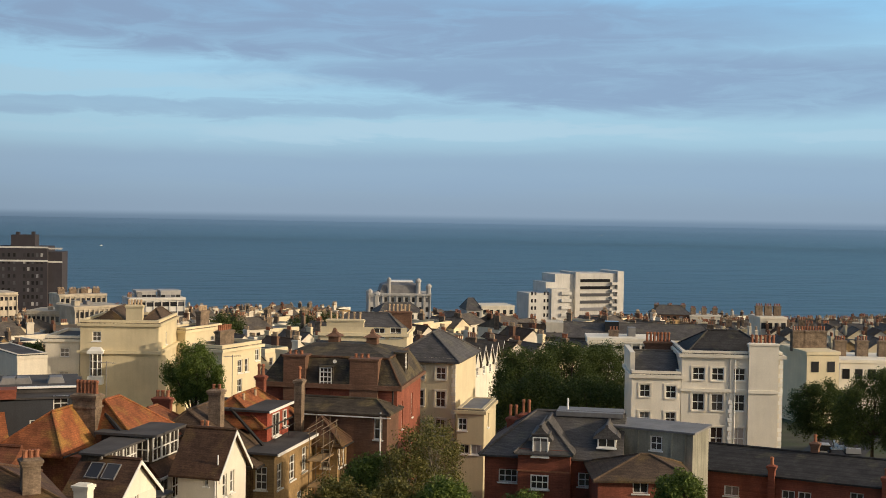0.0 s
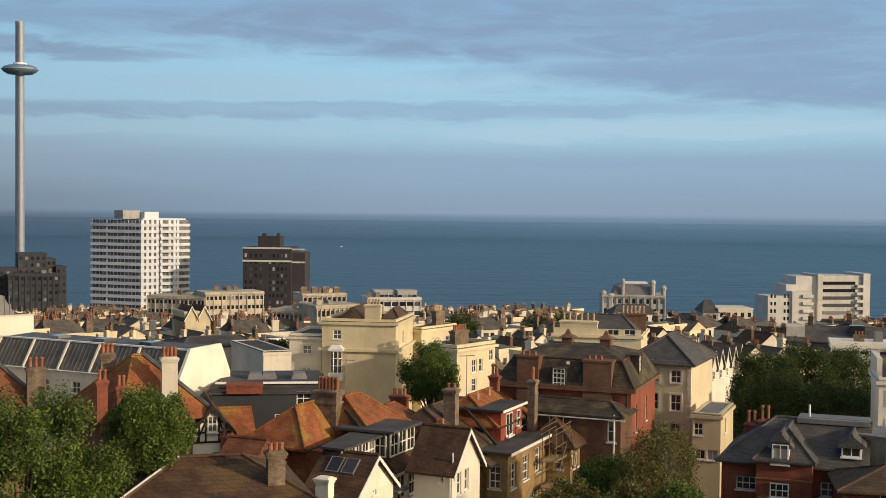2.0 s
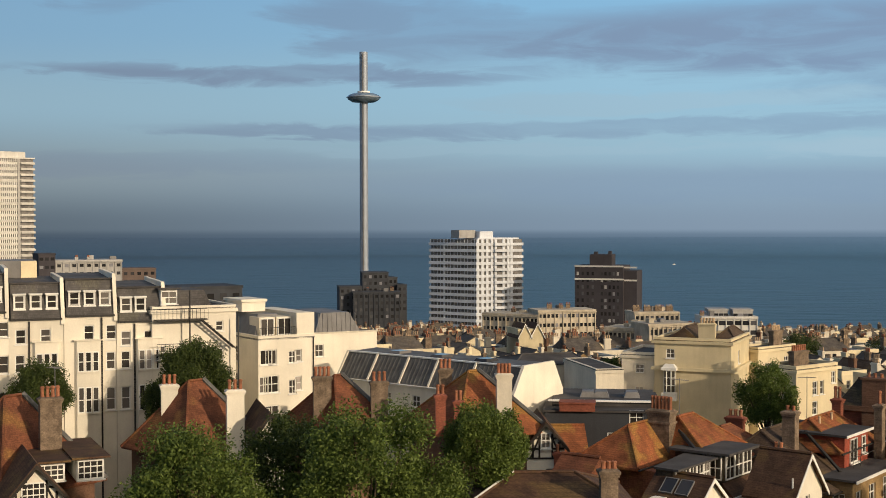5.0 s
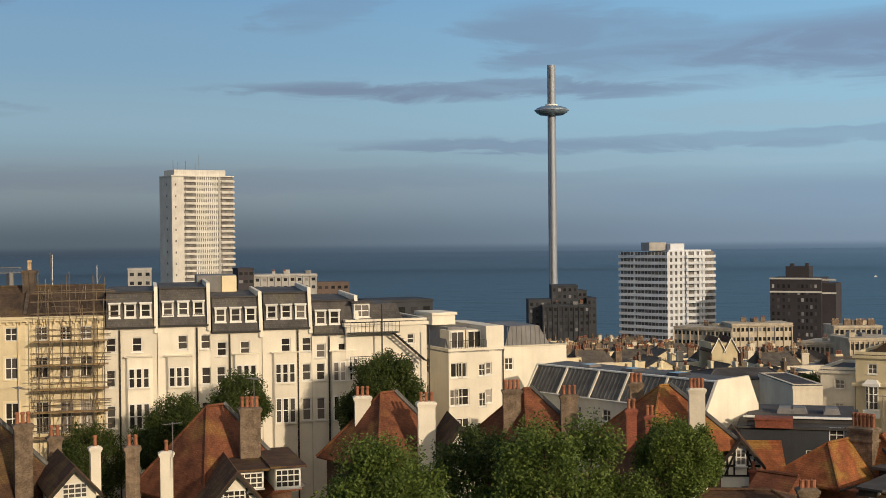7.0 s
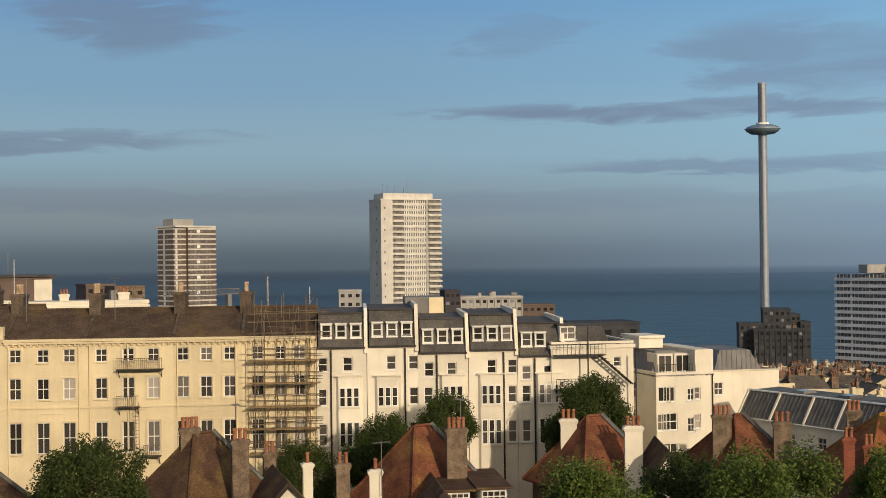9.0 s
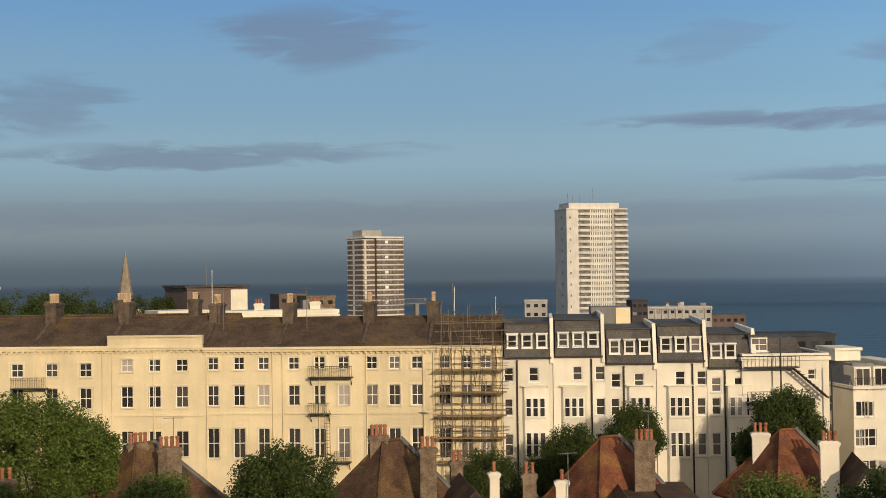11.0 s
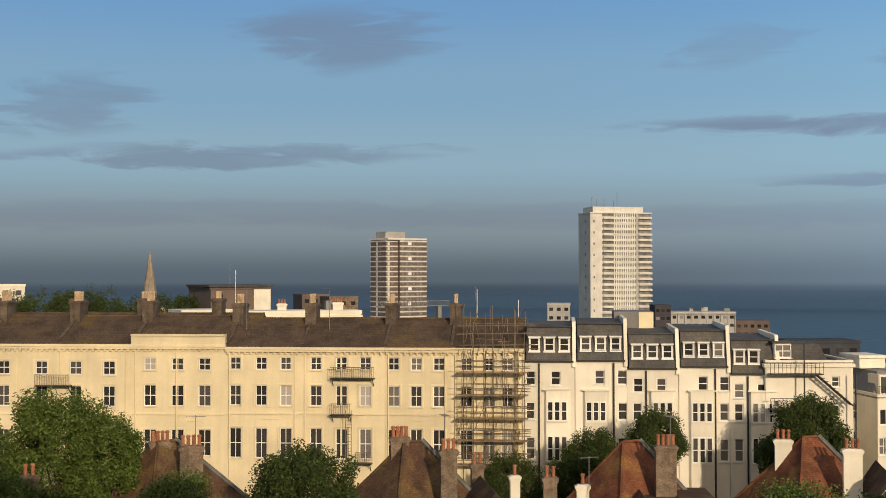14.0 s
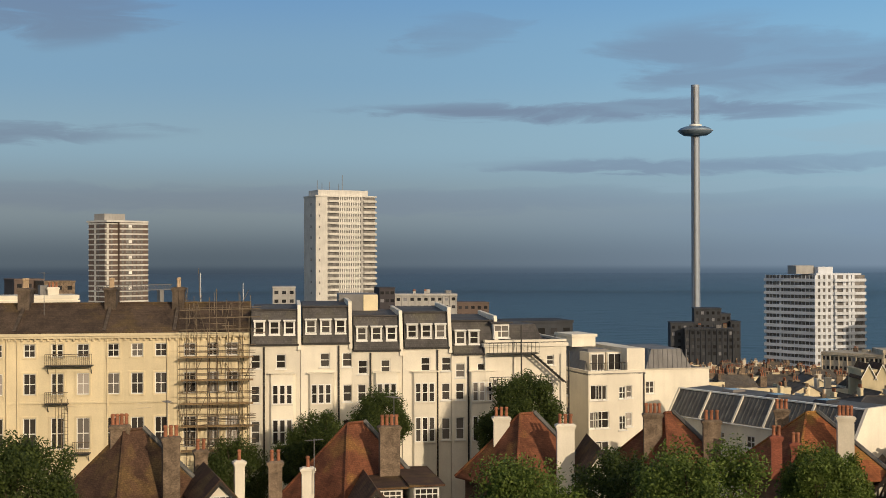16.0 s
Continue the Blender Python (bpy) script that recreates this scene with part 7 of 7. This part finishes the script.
# ---- far landmarks ----
def far_block(name, label, category, p1, p2, depth, top, mat, floors, cols, roof_mat=None, win=(1.1, 1.5), storey=3.1, band=False, parapet=0.5, pane=None):
    """A distant building: walls, flat or hipped roof, and every window a pane set in a shallow frame."""
    base_ = ground_z(*p1) - 1
    m_, w_ = base_frame(p1, p2, base_)
    o = thing(name, label, category, m_)
    hh = top - base_
    part("wall", Shape().box(0, 0, 0, w_, depth, hh), mat, o)
    if roof_mat is None:
        part("roof", Shape().box(-0.15, -0.15, hh + 0.002, w_ + 0.15, depth + 0.15, hh + parapet), mat, o)
    else:
        gable_roof(o, 0, 0, w_, depth, hh, depth * 0.28, roof_mat, "x", 0.3, min(depth, w_) * 0.3, min(depth, w_) * 0.3)
    pm = Shape().box(0, -0.06, 0, win[0], 0.04, win[1]).mesh("window", pane or DARKGLASS)
    for i in range(floors):
        z = hh - 0.9 - win[1] - i * storey
        if z < 0.5:
            break
        for k in range(cols):
            part("window", pm, None, o, at=pose((k + 0.5) * w_ / cols - win[0] / 2, 0, z))
        if band:
            part("balcony", Shape().box(0.2, -0.7, z - 0.9, w_ - 0.2, -0.07, z - 0.15), mat, o)
    if roof_mat is None and cols >= 6:
        pier = Shape().box(-0.16, -0.35, 0, 0.16, -0.003, hh - 0.45).mesh("pier", mat)
        step = max(1, round(cols / 7))
        for k in range(0, cols + 1, step):
            part("pier", pier, None, o, at=pose(min(max(k * w_ / cols, 0.2), w_ - 0.2), 0, 0))
        part("cornice", Shape().box(-0.2, -0.45, hh - 0.4, w_ + 0.2, -0.003, hh - 0.12), mat, o)
        r = random.Random(int(w_ * 100))
        for k in range(max(2, int(w_ / 5))):
            x_, y_ = r.uniform(0.5, w_ - 2.2), r.uniform(2, depth - 3)
            if r.random() < 0.5:
                part("roof_hut", Shape().box(x_, y_, hh, x_ + r.uniform(1.2, 2.4), y_ + 2, hh + parapet + r.uniform(0.8, 1.8)), r.choice((mat, LEAD)), o)
            else:
                chimney(o, x_, y_, hh, hh + r.uniform(1.4, 2.2), r.uniform(0.8, 1.8), 0.6, 3, r.choice((STACK, mat)), TERRACOTTA, pot=0.6)
    return o, w_, hh


far_block("apartment_block", "long cream seafront apartment block with square windows", "apartment block", (-37.07, 438.44), (-17.55, 429.64), 12, -7.9, SANDSTUCCO, 2, 14, win=(0.9, 1.2))
far_block("apartment_block", "cream apartment block with bay balconies", "apartment block", (-17.55, 429.64), (1.67, 436.00), 12, -6.4, SANDSTUCCO, 3, 14, win=(0.9, 1.2))
far_block("apartment_block", "white modern flats with a set-back roof storey", "apartment block", (35.71, 418.48), (53.46, 420.62), 12, -7.33, CONCRETE, 2, 7, win=(2.4, 1.4))
far_block("penthouse", "grey penthouse storey on the white flats", "penthouse", (38.04, 422.29), (44.37, 422.68), 8, -5.14, SHADECONCRETE, 1, 4, win=(1.4, 1.6))
far_block("penthouse", "grey penthouse storey with corner windows", "penthouse", (45.73, 421.53), (52.09, 421.80), 8, -5.10, SHADECONCRETE, 1, 4, win=(1.4, 1.6))
o, w_, hh = far_block("terrace_row", "row of cream seafront houses with chimneys", "house", (15.33, 454.74), (31.19, 458.94), 12, -8.6, SANDSTUCCO, 3, 9)
for f in (0.1, 0.35, 0.6, 0.85):
    chimney(o, w_ * f, 4, hh - 0.5, hh + 2.2, 2.4, 1.2, 5, STACK, BUFF)
far_block("terrace_row", "cream terrace of narrow houses above the shore", "house", (3.50, 329.98), (14.47, 325.68), 10, -3.6, SANDSTUCCO, 2, 10, win=(0.9, 1.4))
far_block("terrace_row", "cream terrace with tall windows and many stacks", "house", (14.21, 319.68), (25.91, 324.97), 10, -2.0, SANDSTUCCO, 3, 10, win=(0.9, 1.4))
# yellow house with paired gables
o, w_, hh = far_block("gabled_house", "yellow house with paired gables", "house", (-16.85, 299.53), (-11.19, 301.79), 9, -1.80, YELLOW, 1, 4)
for f in (0.0, 0.5):
    gable_front(o, w_ * f, w_ * (f + 0.5), -0.3, hh - 1.2, hh + 1.6, YELLOW, None, depth=8)
# stepped dark brick mass by the viewing tower
far_block("brick_block", "dark grey brick block stepped in height", "apartment block", (-114.92, 578.70), (-104.95, 581.61), 14, -6.4, COOLBRICK, 4, 4, win=(1.2, 1.4))
far_block("brick_block", "dark grey brick block stepped in height", "apartment block", (-106.29, 590.51), (-94.49, 593.53), 16, -0.3, COOLBRICK, 4, 5, win=(1.2, 1.4))
far_block("brick_block", "dark grey brick block stepped in height", "apartment block", (-94.96, 596.49), (-90.99, 598.12), 14, -2.8, COOLBRICK, 4, 2, win=(1.2, 1.4))
far_block("brick_block", "dark grey brick block stepped in height", "apartment block", (-90.53, 595.15), (-86.29, 596.79), 14, -6.2, COOLBRICK, 4, 2, win=(1.2, 1.4))
far_block("brick_block", "dark grey brick block stepped in height", "apartment block", (-107.82, 574.98), (-86.88, 579.52), 10, -8.6, COOLBRICK, 4, 9, win=(1.2, 1.4))

# domed seafront mansion
p1, p2 = (124.20, 453.29), (146.72, 448.62)
o, w_, hh = far_block("domed_mansion", "grey and white seafront mansion with a domed roof and turrets", "mansion", p1, p2, 16, -8.65, SHADECONCRETE, 3, 9, win=(1.0, 1.7), storey=3.6)
part("dome", Shape().taper(w_ * 0.18, 1.2, hh + 0.5, w_ * 0.86, 15, hh + 3.4, 1.0, 1.0).taper(w_ * 0.18 + 1.0, 2.2, hh + 3.4, w_ * 0.86 - 1.0, 14, -4.27 - ground_z(*p1) + 1, 2.4, 2.8), LEAD, o)
part("dome_rail", Shape().box(w_ * 0.36, 5.8, -4.27 - ground_z(*p1) + 1.0, w_ * 0.74, 12, -4.27 - ground_z(*p1) + 1.5), PAINT, o)
for f, r, tp in ((0.02, 0.9, 0.6), (0.14, 1.3, -0.4), (0.80, 0.9, 4.6), (0.97, 0.9, 2.6), (0.33, 0.6, 5.0)):
    part("turret", Shape().lathe(w_ * f, 1.0, [(r, 0), (r, hh + tp), (r * 1.25, hh + tp + 0.1), (r * 1.25, hh + tp + 0.8), (r * 0.9, hh + tp + 1.1), (r * 0.5, hh + tp + 1.5)], 10), SHADECONCRETE, o)
far_block("gabled_house", "white house with a slate roof before the mansion", "house", (109.17, 384.81), (123.27, 384.74), 9, -9.19, WHITE, 1, 6, SLATE)
far_block("terrace_row", "grey seafront house with dark slate attic", "house", (141.90, 395.30), (146.79, 394.58), 12, -9.54, SHADECONCRETE, 4, 2, SLATE)
far_block("terrace_row", "pale grey seafront house with tall windows", "house", (146.79, 394.58), (157.98, 393.47), 12, -8.81, PALE, 4, 5)
far_block("terrace_row", "low dark seafront house range", "house", (136.12, 407.89), (145.64, 405.65), 10, -14.29, BROWNBRICK, 2, 6, SLATE)
# long slate-roofed hall and seafront roofs to the west
o, w_, hh = far_block("long_hall", "long dark brick hall with a broad slate roof", "hall", (102.21, 239.07), (134.31, 224.95), 9, -1.75, FELT, 1, 10, SLATE, win=(1.0, 0.6))
part("rooflight", Shape().box(w_ * 0.36, 1.5, hh + 1.0, w_ * 0.44, 4.0, hh + 3.0), DARKGLASS, o)
part("lift_house", Shape().box(w_ * 0.02, 1, hh, w_ * 0.12, 7, hh + 2.6), PALE, o)
far_block("white_range", "low white range with a flat roof", "house", (97.82, 208.16), (109.44, 203.43), 8, 0.58, WHITE, 1, 8, win=(1.2, 0.5))
for_west = [
    ((220.70, 414.96), (233.52, 410.19), -13.40, BROWNBRICK, 2, 6),
    ((232.53, 408.45), (243.20, 404.52), -14.24, PALE, 2, 5),
    ((178.01, 277.87), (184.50, 276.01), -2.82, PALE, 3, 4),
    ((200.06, 299.29), (211.86, 293.53), -9.2, BROWNBRICK, 2, 8),
    ((210.69, 291.90), (225.64, 283.08), -8.8, BROWNBRICK, 2, 10),
    ((105.17, 152.20), (109.85, 151.34), 4.18, CREAM, 2, 2),
    ((117.55, 161.81), (126.64, 158.66), 1.66, WHITE, 1, 5),
]
for i, (a, b_, top, mat, fl, co) in enumerate(for_west):
    o, w_, hh = far_block("terrace_row", "pale rendered terrace houses" if mat is not BROWNBRICK else "brown brick terrace houses with slate roofs", "house", a, b_, 10, top, mat, fl, co, SLATE if mat is BROWNBRICK else None)
    for f in (0.15, 0.5, 0.85):
        chimney(o, w_ * f, 5, hh, hh + 3.0, 1.8, 0.9, 4, STACK, TERRACOTTA)
# a row of white gables seen down the side street
m, w = base_frame((69.44, 192.88), (81.36, 206.56), ground_z(69, 193) - 1)
b = ground_z(69, 193) - 1
ob = thing("gabled_terrace", "terrace of white gables above a side street", "house", m)
for i in range(6):
    gable_front(ob, w * i / 6, w * (i + 1) / 6 - 0.05, 0.0, -1.9 - b, 0.9 - b, WHITE, (0.5, -3.6 - b, 0.9, 1.4, 2, 2), depth=7.0, roof_mat=TOWNSLATE)
chimney(ob, w * 0.33, 4.0, -1.5 - b, 1.9 - b, 0.6, 1.6, 4, STACK, TERRACOTTA, pot=0.8)
chimney(ob, w * 0.67, 4.0, -1.5 - b, 1.9 - b, 0.6, 1.6, 4, STACK, TERRACOTTA, pot=0.8)
# boats on the water
for x, y in ((120.92, 1896.15), (1386.88, 2883.84)):
    bt = thing("boat", "small white boat far out on the sea", "boat", pose(x, y, -40))
    part("hull", Shape().taper(-1.9, -0.7, -0.3, 1.9, 0.7, 0.6, -0.3, -0.1), PAINT, bt)
    part("cabin", Shape().box(-0.6, -0.5, 0.6, 0.8, 0.5, 1.6), PAINT, bt)

# ---- behind the long terrace ----
sp = (-239.31, 227.22)
o = thing("church_spire", "tall pale stone church spire", "church", pose(*sp, ground_z(*sp)))
zt = 30.38 - ground_z(*sp)
zb = 15.75 - ground_z(*sp)
part("spire", Shape().lathe(0, 0, [(2.3, zb - 1), (1.85, zb + (zt - zb) * 0.2), (0.08, zt)], 8), SPIRESTONE, o)
part("tower", Shape().box(-2.7, -2.7, 0, 2.7, 2.7, zb - 0.6).box(-3, -3, zb - 0.6, 3, 3, zb), BUFF, o)
o, w_, hh = far_block("modern_hall", "modern hall of brick and white render with a dark flat roof", "hall", (-173.23, 180.25), (-167.52, 190.93), 14, 21.18, TOWERBRICK, 1, 3, win=(0.8, 1.0))
part("white_wall", Shape().box(w_ * 0.72, -0.15, 0, w_ + 0.02, -0.003, hh), WHITE, o)
part("roof_slab", Shape().box(-0.6, -0.6, hh + 0.5, w_ + 0.6, 14, hh + 0.9), FELT, o)
part("mast", Shape().tube((w_ * 0.4, 3, hh), (w_ * 0.4, 3, hh + 5.0), 0.07), LEAD, o)
for label, a, b_, top, mat, dep in (
        ("long low white roof parapet", (-120.41, 120.00), (-117.11, 125.97), 18.95, WHITE, 6),
        ("long low white rendered range with ribbon windows", (-115.75, 124.51), (-104.11, 136.91), 18.77, WHITE, 6),
        ("brown brick office block with stepped roof", (-243.52, 291.72), (-238.54, 298.36), 17.73, TOWERBRICK, 12),
        ("tan brick office block with bands", (-231.05, 288.99), (-225.83, 295.61), 17.24, STACK, 12),
        ("white-topped modern building on the hill", (-240.41, 179.45), (-237.70, 187.90), 21.50, WHITE, 10),
        ("glass-fronted modern building on the hill", (-255.07, 176.18), (-250.33, 186.22), 21.70, SHADECONCRETE, 10),
        ("pale rooftop storey with railings", (-255.45, 179.13), (-253.29, 182.17), 23.26, SHADECONCRETE, 8),
        ("long concrete car-park block with window bands", (-187.24, 431.09), (-167.53, 443.41), 10.02, SHADECONCRETE, 14),
        ("dark brick stair block", (-191.55, 427.01), (-186.84, 430.18), 12.51, HOTELBRICK, 12),
        ("brown brick seafront block", (-169.65, 449.02), (-159.02, 455.01), 6.60, TOWERBRICK, 12),
        ("pale hotel roof storeys", (-207.87, 376.42), (-201.22, 380.01), 13.86, SHADECONCRETE, 12),
        ("dark glass seafront block", (-75.45, 227.83), (-65.35, 235.09), 11.5, COOLBRICK, 10)):
    far_block("far_building", label, "building", a, b_, dep, top, mat, 2, max(3, int((Vector(b_) - Vector(a)).length / 2.4)), win=(1.3, 1.1), storey=2.9)
# rooftop housing behind the white terrace
rb = on_terrace(4.92, 14.0, 9.0)
o = thing("plant_room", "grey rooftop plant room with its sunlit part painted as a cream panel", "plant room", rb)
part("housing", Shape().box(0, 0, 0, 3.6, 5, 20.98 - 14.0 - 0.45), LEAD, o)
# paler cream panel paints the sunlight on the housing's right part
part("sunlit_wall", Shape().box(2.3, -0.08, 0, 3.66, -0.003, 20.98 - 14.0 - 0.5), CREAM, o)
# lattice jib and masts above the roofs
jb = (-110.09, 148.68)
je = (-104.29, 158.82)
m, w = base_frame(jb, je, 19.42)
o = thing("crane_jib", "pale steel lattice crane jib above the roofs", "crane", m)
for y, z in ((-0.4, 0), (0.4, 0), (0, 0.75)):
    part("chord", Shape().tube((0, y, z), (w, y, z), 0.06, 5), LEAD, o)
for i in range(18):
    x = w * i / 18
    part("lacing", Shape().tube((x, -0.4, 0), (x + w / 36, 0, 0.75), 0.04, 4).tube((x + w / 36, 0, 0.75), (x + w / 18, -0.4, 0), 0.04, 4), LEAD, o)
part("mast", Shape().box(w * 0.82, -0.5, -26, w * 0.87, 0.5, 0.0), LEAD, o)
for i, (p, zt_, r) in enumerate((((-79.59, 127.14), 22.30, 0.04), ((-70.43, 121.00), 21.25, 0.035), ((-101.89, 110.09), 24.58, 0.035), ((-119.56, 90.58), 25.86, 0.04))):
    z0 = ground_z(*p)
    o = thing("flagpole", "thin bare pole rising above the roofs", "pole", pose(*p, z0))
    part("pole", Shape().tube((0, 0, 0), (0, 0, zt_ - z0), r), PAINT, o)


# ---- the town between here and the shore: rows of terraced houses ----
def town_house(w, d, h, rise, wall, roof, pot_mat, near, seed):
    """One terraced house: front and side walls with openings, slate or tile roof, party stack with its pots."""
    r = random.Random(seed)
    o = thing("terraced_house", "small terraced house with a pitched roof and clay chimney pots", "house", Matrix(), "town rows")
    if near:
        rows = grid([w * 0.28, w * 0.72], [(h - 2.3, 1.4), (h - 5.2, 1.5)], 0.9)
        walls_with_windows(o, w, d, h, {"front": rows, "right": [(d * 0.5, h - 2.4, 0.9, 1.3, 2, 2)]}, wall)
    else:
        part("wall", Shape().box(0, 0, 0, w, d, h), wall, o)
        pm = Shape().box(-0.5, -0.06, 0, 0.5, 0.05, 1.5).mesh("window", DARKGLASS)
        for f in (0.2, 0.5, 0.8):
            part("window", pm, None, o, at=pose(w * f, 0, h - 2.3))
    if r.random() < 0.45:
        part("roof", Shape().box(0.2, 0.2, h, w - 0.2, d - 0.2, h + 0.2), r.choice((FELT, LEAD, SLATE)), o)
        part("parapet", Shape().box(-0.08, -0.08, h + 0.002, w + 0.08, 0.2, h + 0.75).box(w - 0.2, 0.2, h + 0.002, w + 0.08, d, h + 0.75).box(-0.08, 0.2, h + 0.002, 0.2, d, h + 0.75), wall, o)
    else:
        if r.random() < 0.6:
            gable_roof(o, 0, 0, w, d, h + 0.14, rise, roof, "x", 0.2, open1=True)
            part("gable", Shape().add([(w, 0, h), (w, d, h), (w, d / 2, h + rise), (w - 0.2, 0, h), (w - 0.2, d, h), (w - 0.2, d / 2, h + rise)], [(0, 1, 2), (5, 4, 3), (0, 2, 5, 3), (2, 1, 4, 5), (0, 3, 4, 1)]), wall, o)
        else:
            gable_roof(o, 0, 0, w, d, h + 0.14, rise, roof, "y", 0.2, open0=True)
            part("gable", Shape().add([(0, 0, h), (w, 0, h), (w / 2, 0, h + rise), (0, 0.2, h), (w, 0.2, h), (w / 2, 0.2, h + rise)], [(0, 1, 2), (5, 4, 3), (0, 2, 5, 3), (2, 1, 4, 5), (0, 3, 4, 1)]), wall, o)
    chimney(o, 0.1, d * 0.4, h - 0.5, h + rise + 0.7, 0.6, 1.5, 4, r.choice((STACK, PALE, STACK, CREAM, BROWNBRICK)), pot_mat, pot=0.75)
    if not near:
        chimney(o, w * 0.55, d * 0.75, h - 0.5, h + rise + 0.5, 1.6, 0.6, 3, r.choice((STACK, PALE, CREAM)), pot_mat, pot=0.85)
    if r.random() < 0.5:
        part("rear_wing", Shape().box(w * 0.5, -3.4, 0, w * 0.98, -0.003, h - 2.6), wall, o)
        part("wing_roof", Shape().add([(w * 0.48, -3.6, h - 2.7), (w, -3.6, h - 2.7), (w, -0.003, h - 1.5), (w * 0.48, -0.003, h - 1.5), (w * 0.48, -3.6, h - 2.55), (w, -3.6, h - 2.55), (w, -0.003, h - 1.35), (w * 0.48, -0.003, h - 1.35)], [(4, 5, 6, 7), (0, 3, 2, 1), (0, 1, 5, 4), (1, 2, 6, 5)]), roof, o)
    return o


rng = random.Random(21)
walls_ = [CREAM, WHITE, PALE, CREAM, WHITE, PALE, YELLOWBRICK, CREAM]
roofs_ = [TOWNSLATE, MOSSTILE, TOWNSLATE, BROWNTILE, TOWNSLATE, MOSSTILE, TOWNSLATE, SLATE]
NEAR = [town_house(5.6, 8.5, 7.6 + 0.3 * (i % 3), 2.0, walls_[i], roofs_[i], (TERRACOTTA, BUFF)[i % 2], True, i) for i in range(8)]
FAR = [town_house(8.0, 9.5, 8.0 + 0.4 * (i % 3), 2.2, walls_[(i + 3) % 8], roofs_[(i * 3) % 8], (TERRACOTTA, BUFF)[i % 2], False, 40 + i) for i in range(8)]
used = set()
REST = []


def town_row(y, x0, x1, kit, step, skew, single=True):
    x = x0
    while x < x1:
        n = rng.randint(3, 7)
        yaw = skew + rng.uniform(-12, 12)
        c, s_ = math.cos(radians(yaw)), math.sin(radians(yaw))
        yy = y + rng.uniform(-4, 4)
        for i in range(n):
            px, py = x + c * step * i, yy + s_ * step * i
            src = kit[rng.randrange(8)]
            m_ = pose(px, py, ground_z(px, py) - rng.uniform(0.1, 1.4), 0, 0, yaw)
            if not single:
                if px / py < 0.25 or py > 440:
                    REST.append((src, Matrix.Translation((0, 0, (-1.0 if py < 430 else -2.6) if px / py < 0.25 else -7.0)) @ m_))
            elif src.name in used:
                copy_thing(src, m_)
            else:
                used.add(src.name)
                src.matrix_world = m_
        x += c * step * n + rng.uniform(3, 9)


def joined(rows):
    """The far rows as one object: every house's parts in one mesh, with the materials they have."""
    verts, faces, index, mats = [], [], [], []
    for src, m_ in rows:
        for o in src.children_recursive:
            q = o.matrix_basis if o.parent is src else o.parent.matrix_basis @ o.matrix_basis
            q = m_ @ q
            mt = o.data.materials[0]
            if mt not in mats:
                mats.append(mt)
            k = len(verts)
            verts += [tuple(q @ v.co) for v in o.data.vertices]
            faces += [tuple(i + k for i in f.vertices) for f in o.data.polygons]
            index += [mats.index(mt)] * len(o.data.polygons)
    me = bpy.data.meshes.new("town_rows")
    me.from_pydata(verts, [], faces)
    for mt in mats:
        me.materials.append(mt)
    me.polygons.foreach_set("material_index", index)
    me.update()
    return tagged(new("town_rows", me), "far rows of terraced houses with slate roofs and chimney pots", "houses", kind="stuff")


for y, lo, hi in ((182, -0.30, 0.02), (206, -0.33, 0.42), (230, -0.34, 0.42), (254, -0.36, 0.44)):
    town_row(y, y * lo, y * hi, NEAR, 5.6, 26)
for y in (284, 312):
    town_row(y, y * -0.38, y * 0.50, FAR, 8.0, 28)
for y in (340, 368, 396, 424, 452, 482, 512, 546, 580, 614):
    town_row(y, y * -0.40, y * 0.60, FAR, 8.0, rng.choice((18, 30, 36)), single=False)
# the western rows lie lower, roof behind roof down to the shore
for y, drop in ((178, 2.0), (200, 2.6), (224, 1.4), (248, 1.4), (274, 1.6), (300, 2.0), (330, 3.0), (362, 4.0), (396, 5.0), (440, 8.0), (490, 8.6), (540, 9.6), (590, 10.4), (640, 10.6)):
    x = y * (0.62 if y < 240 else 0.45)
    while x < y * 0.92:
        yaw = -24 + rng.uniform(-8, 8)
        for i in range(rng.randint(3, 6)):
            px, py = x + 6.4 * i * math.cos(radians(yaw)), y + 6.4 * i * math.sin(radians(yaw))
            REST.append(((NEAR if y < 290 else FAR)[rng.randrange(8)], pose(px, py, ground_z(px, py) - drop - rng.uniform(0, 0.9), 0, 0, yaw)))
        x = px + rng.uniform(7, 11)
joined(REST)
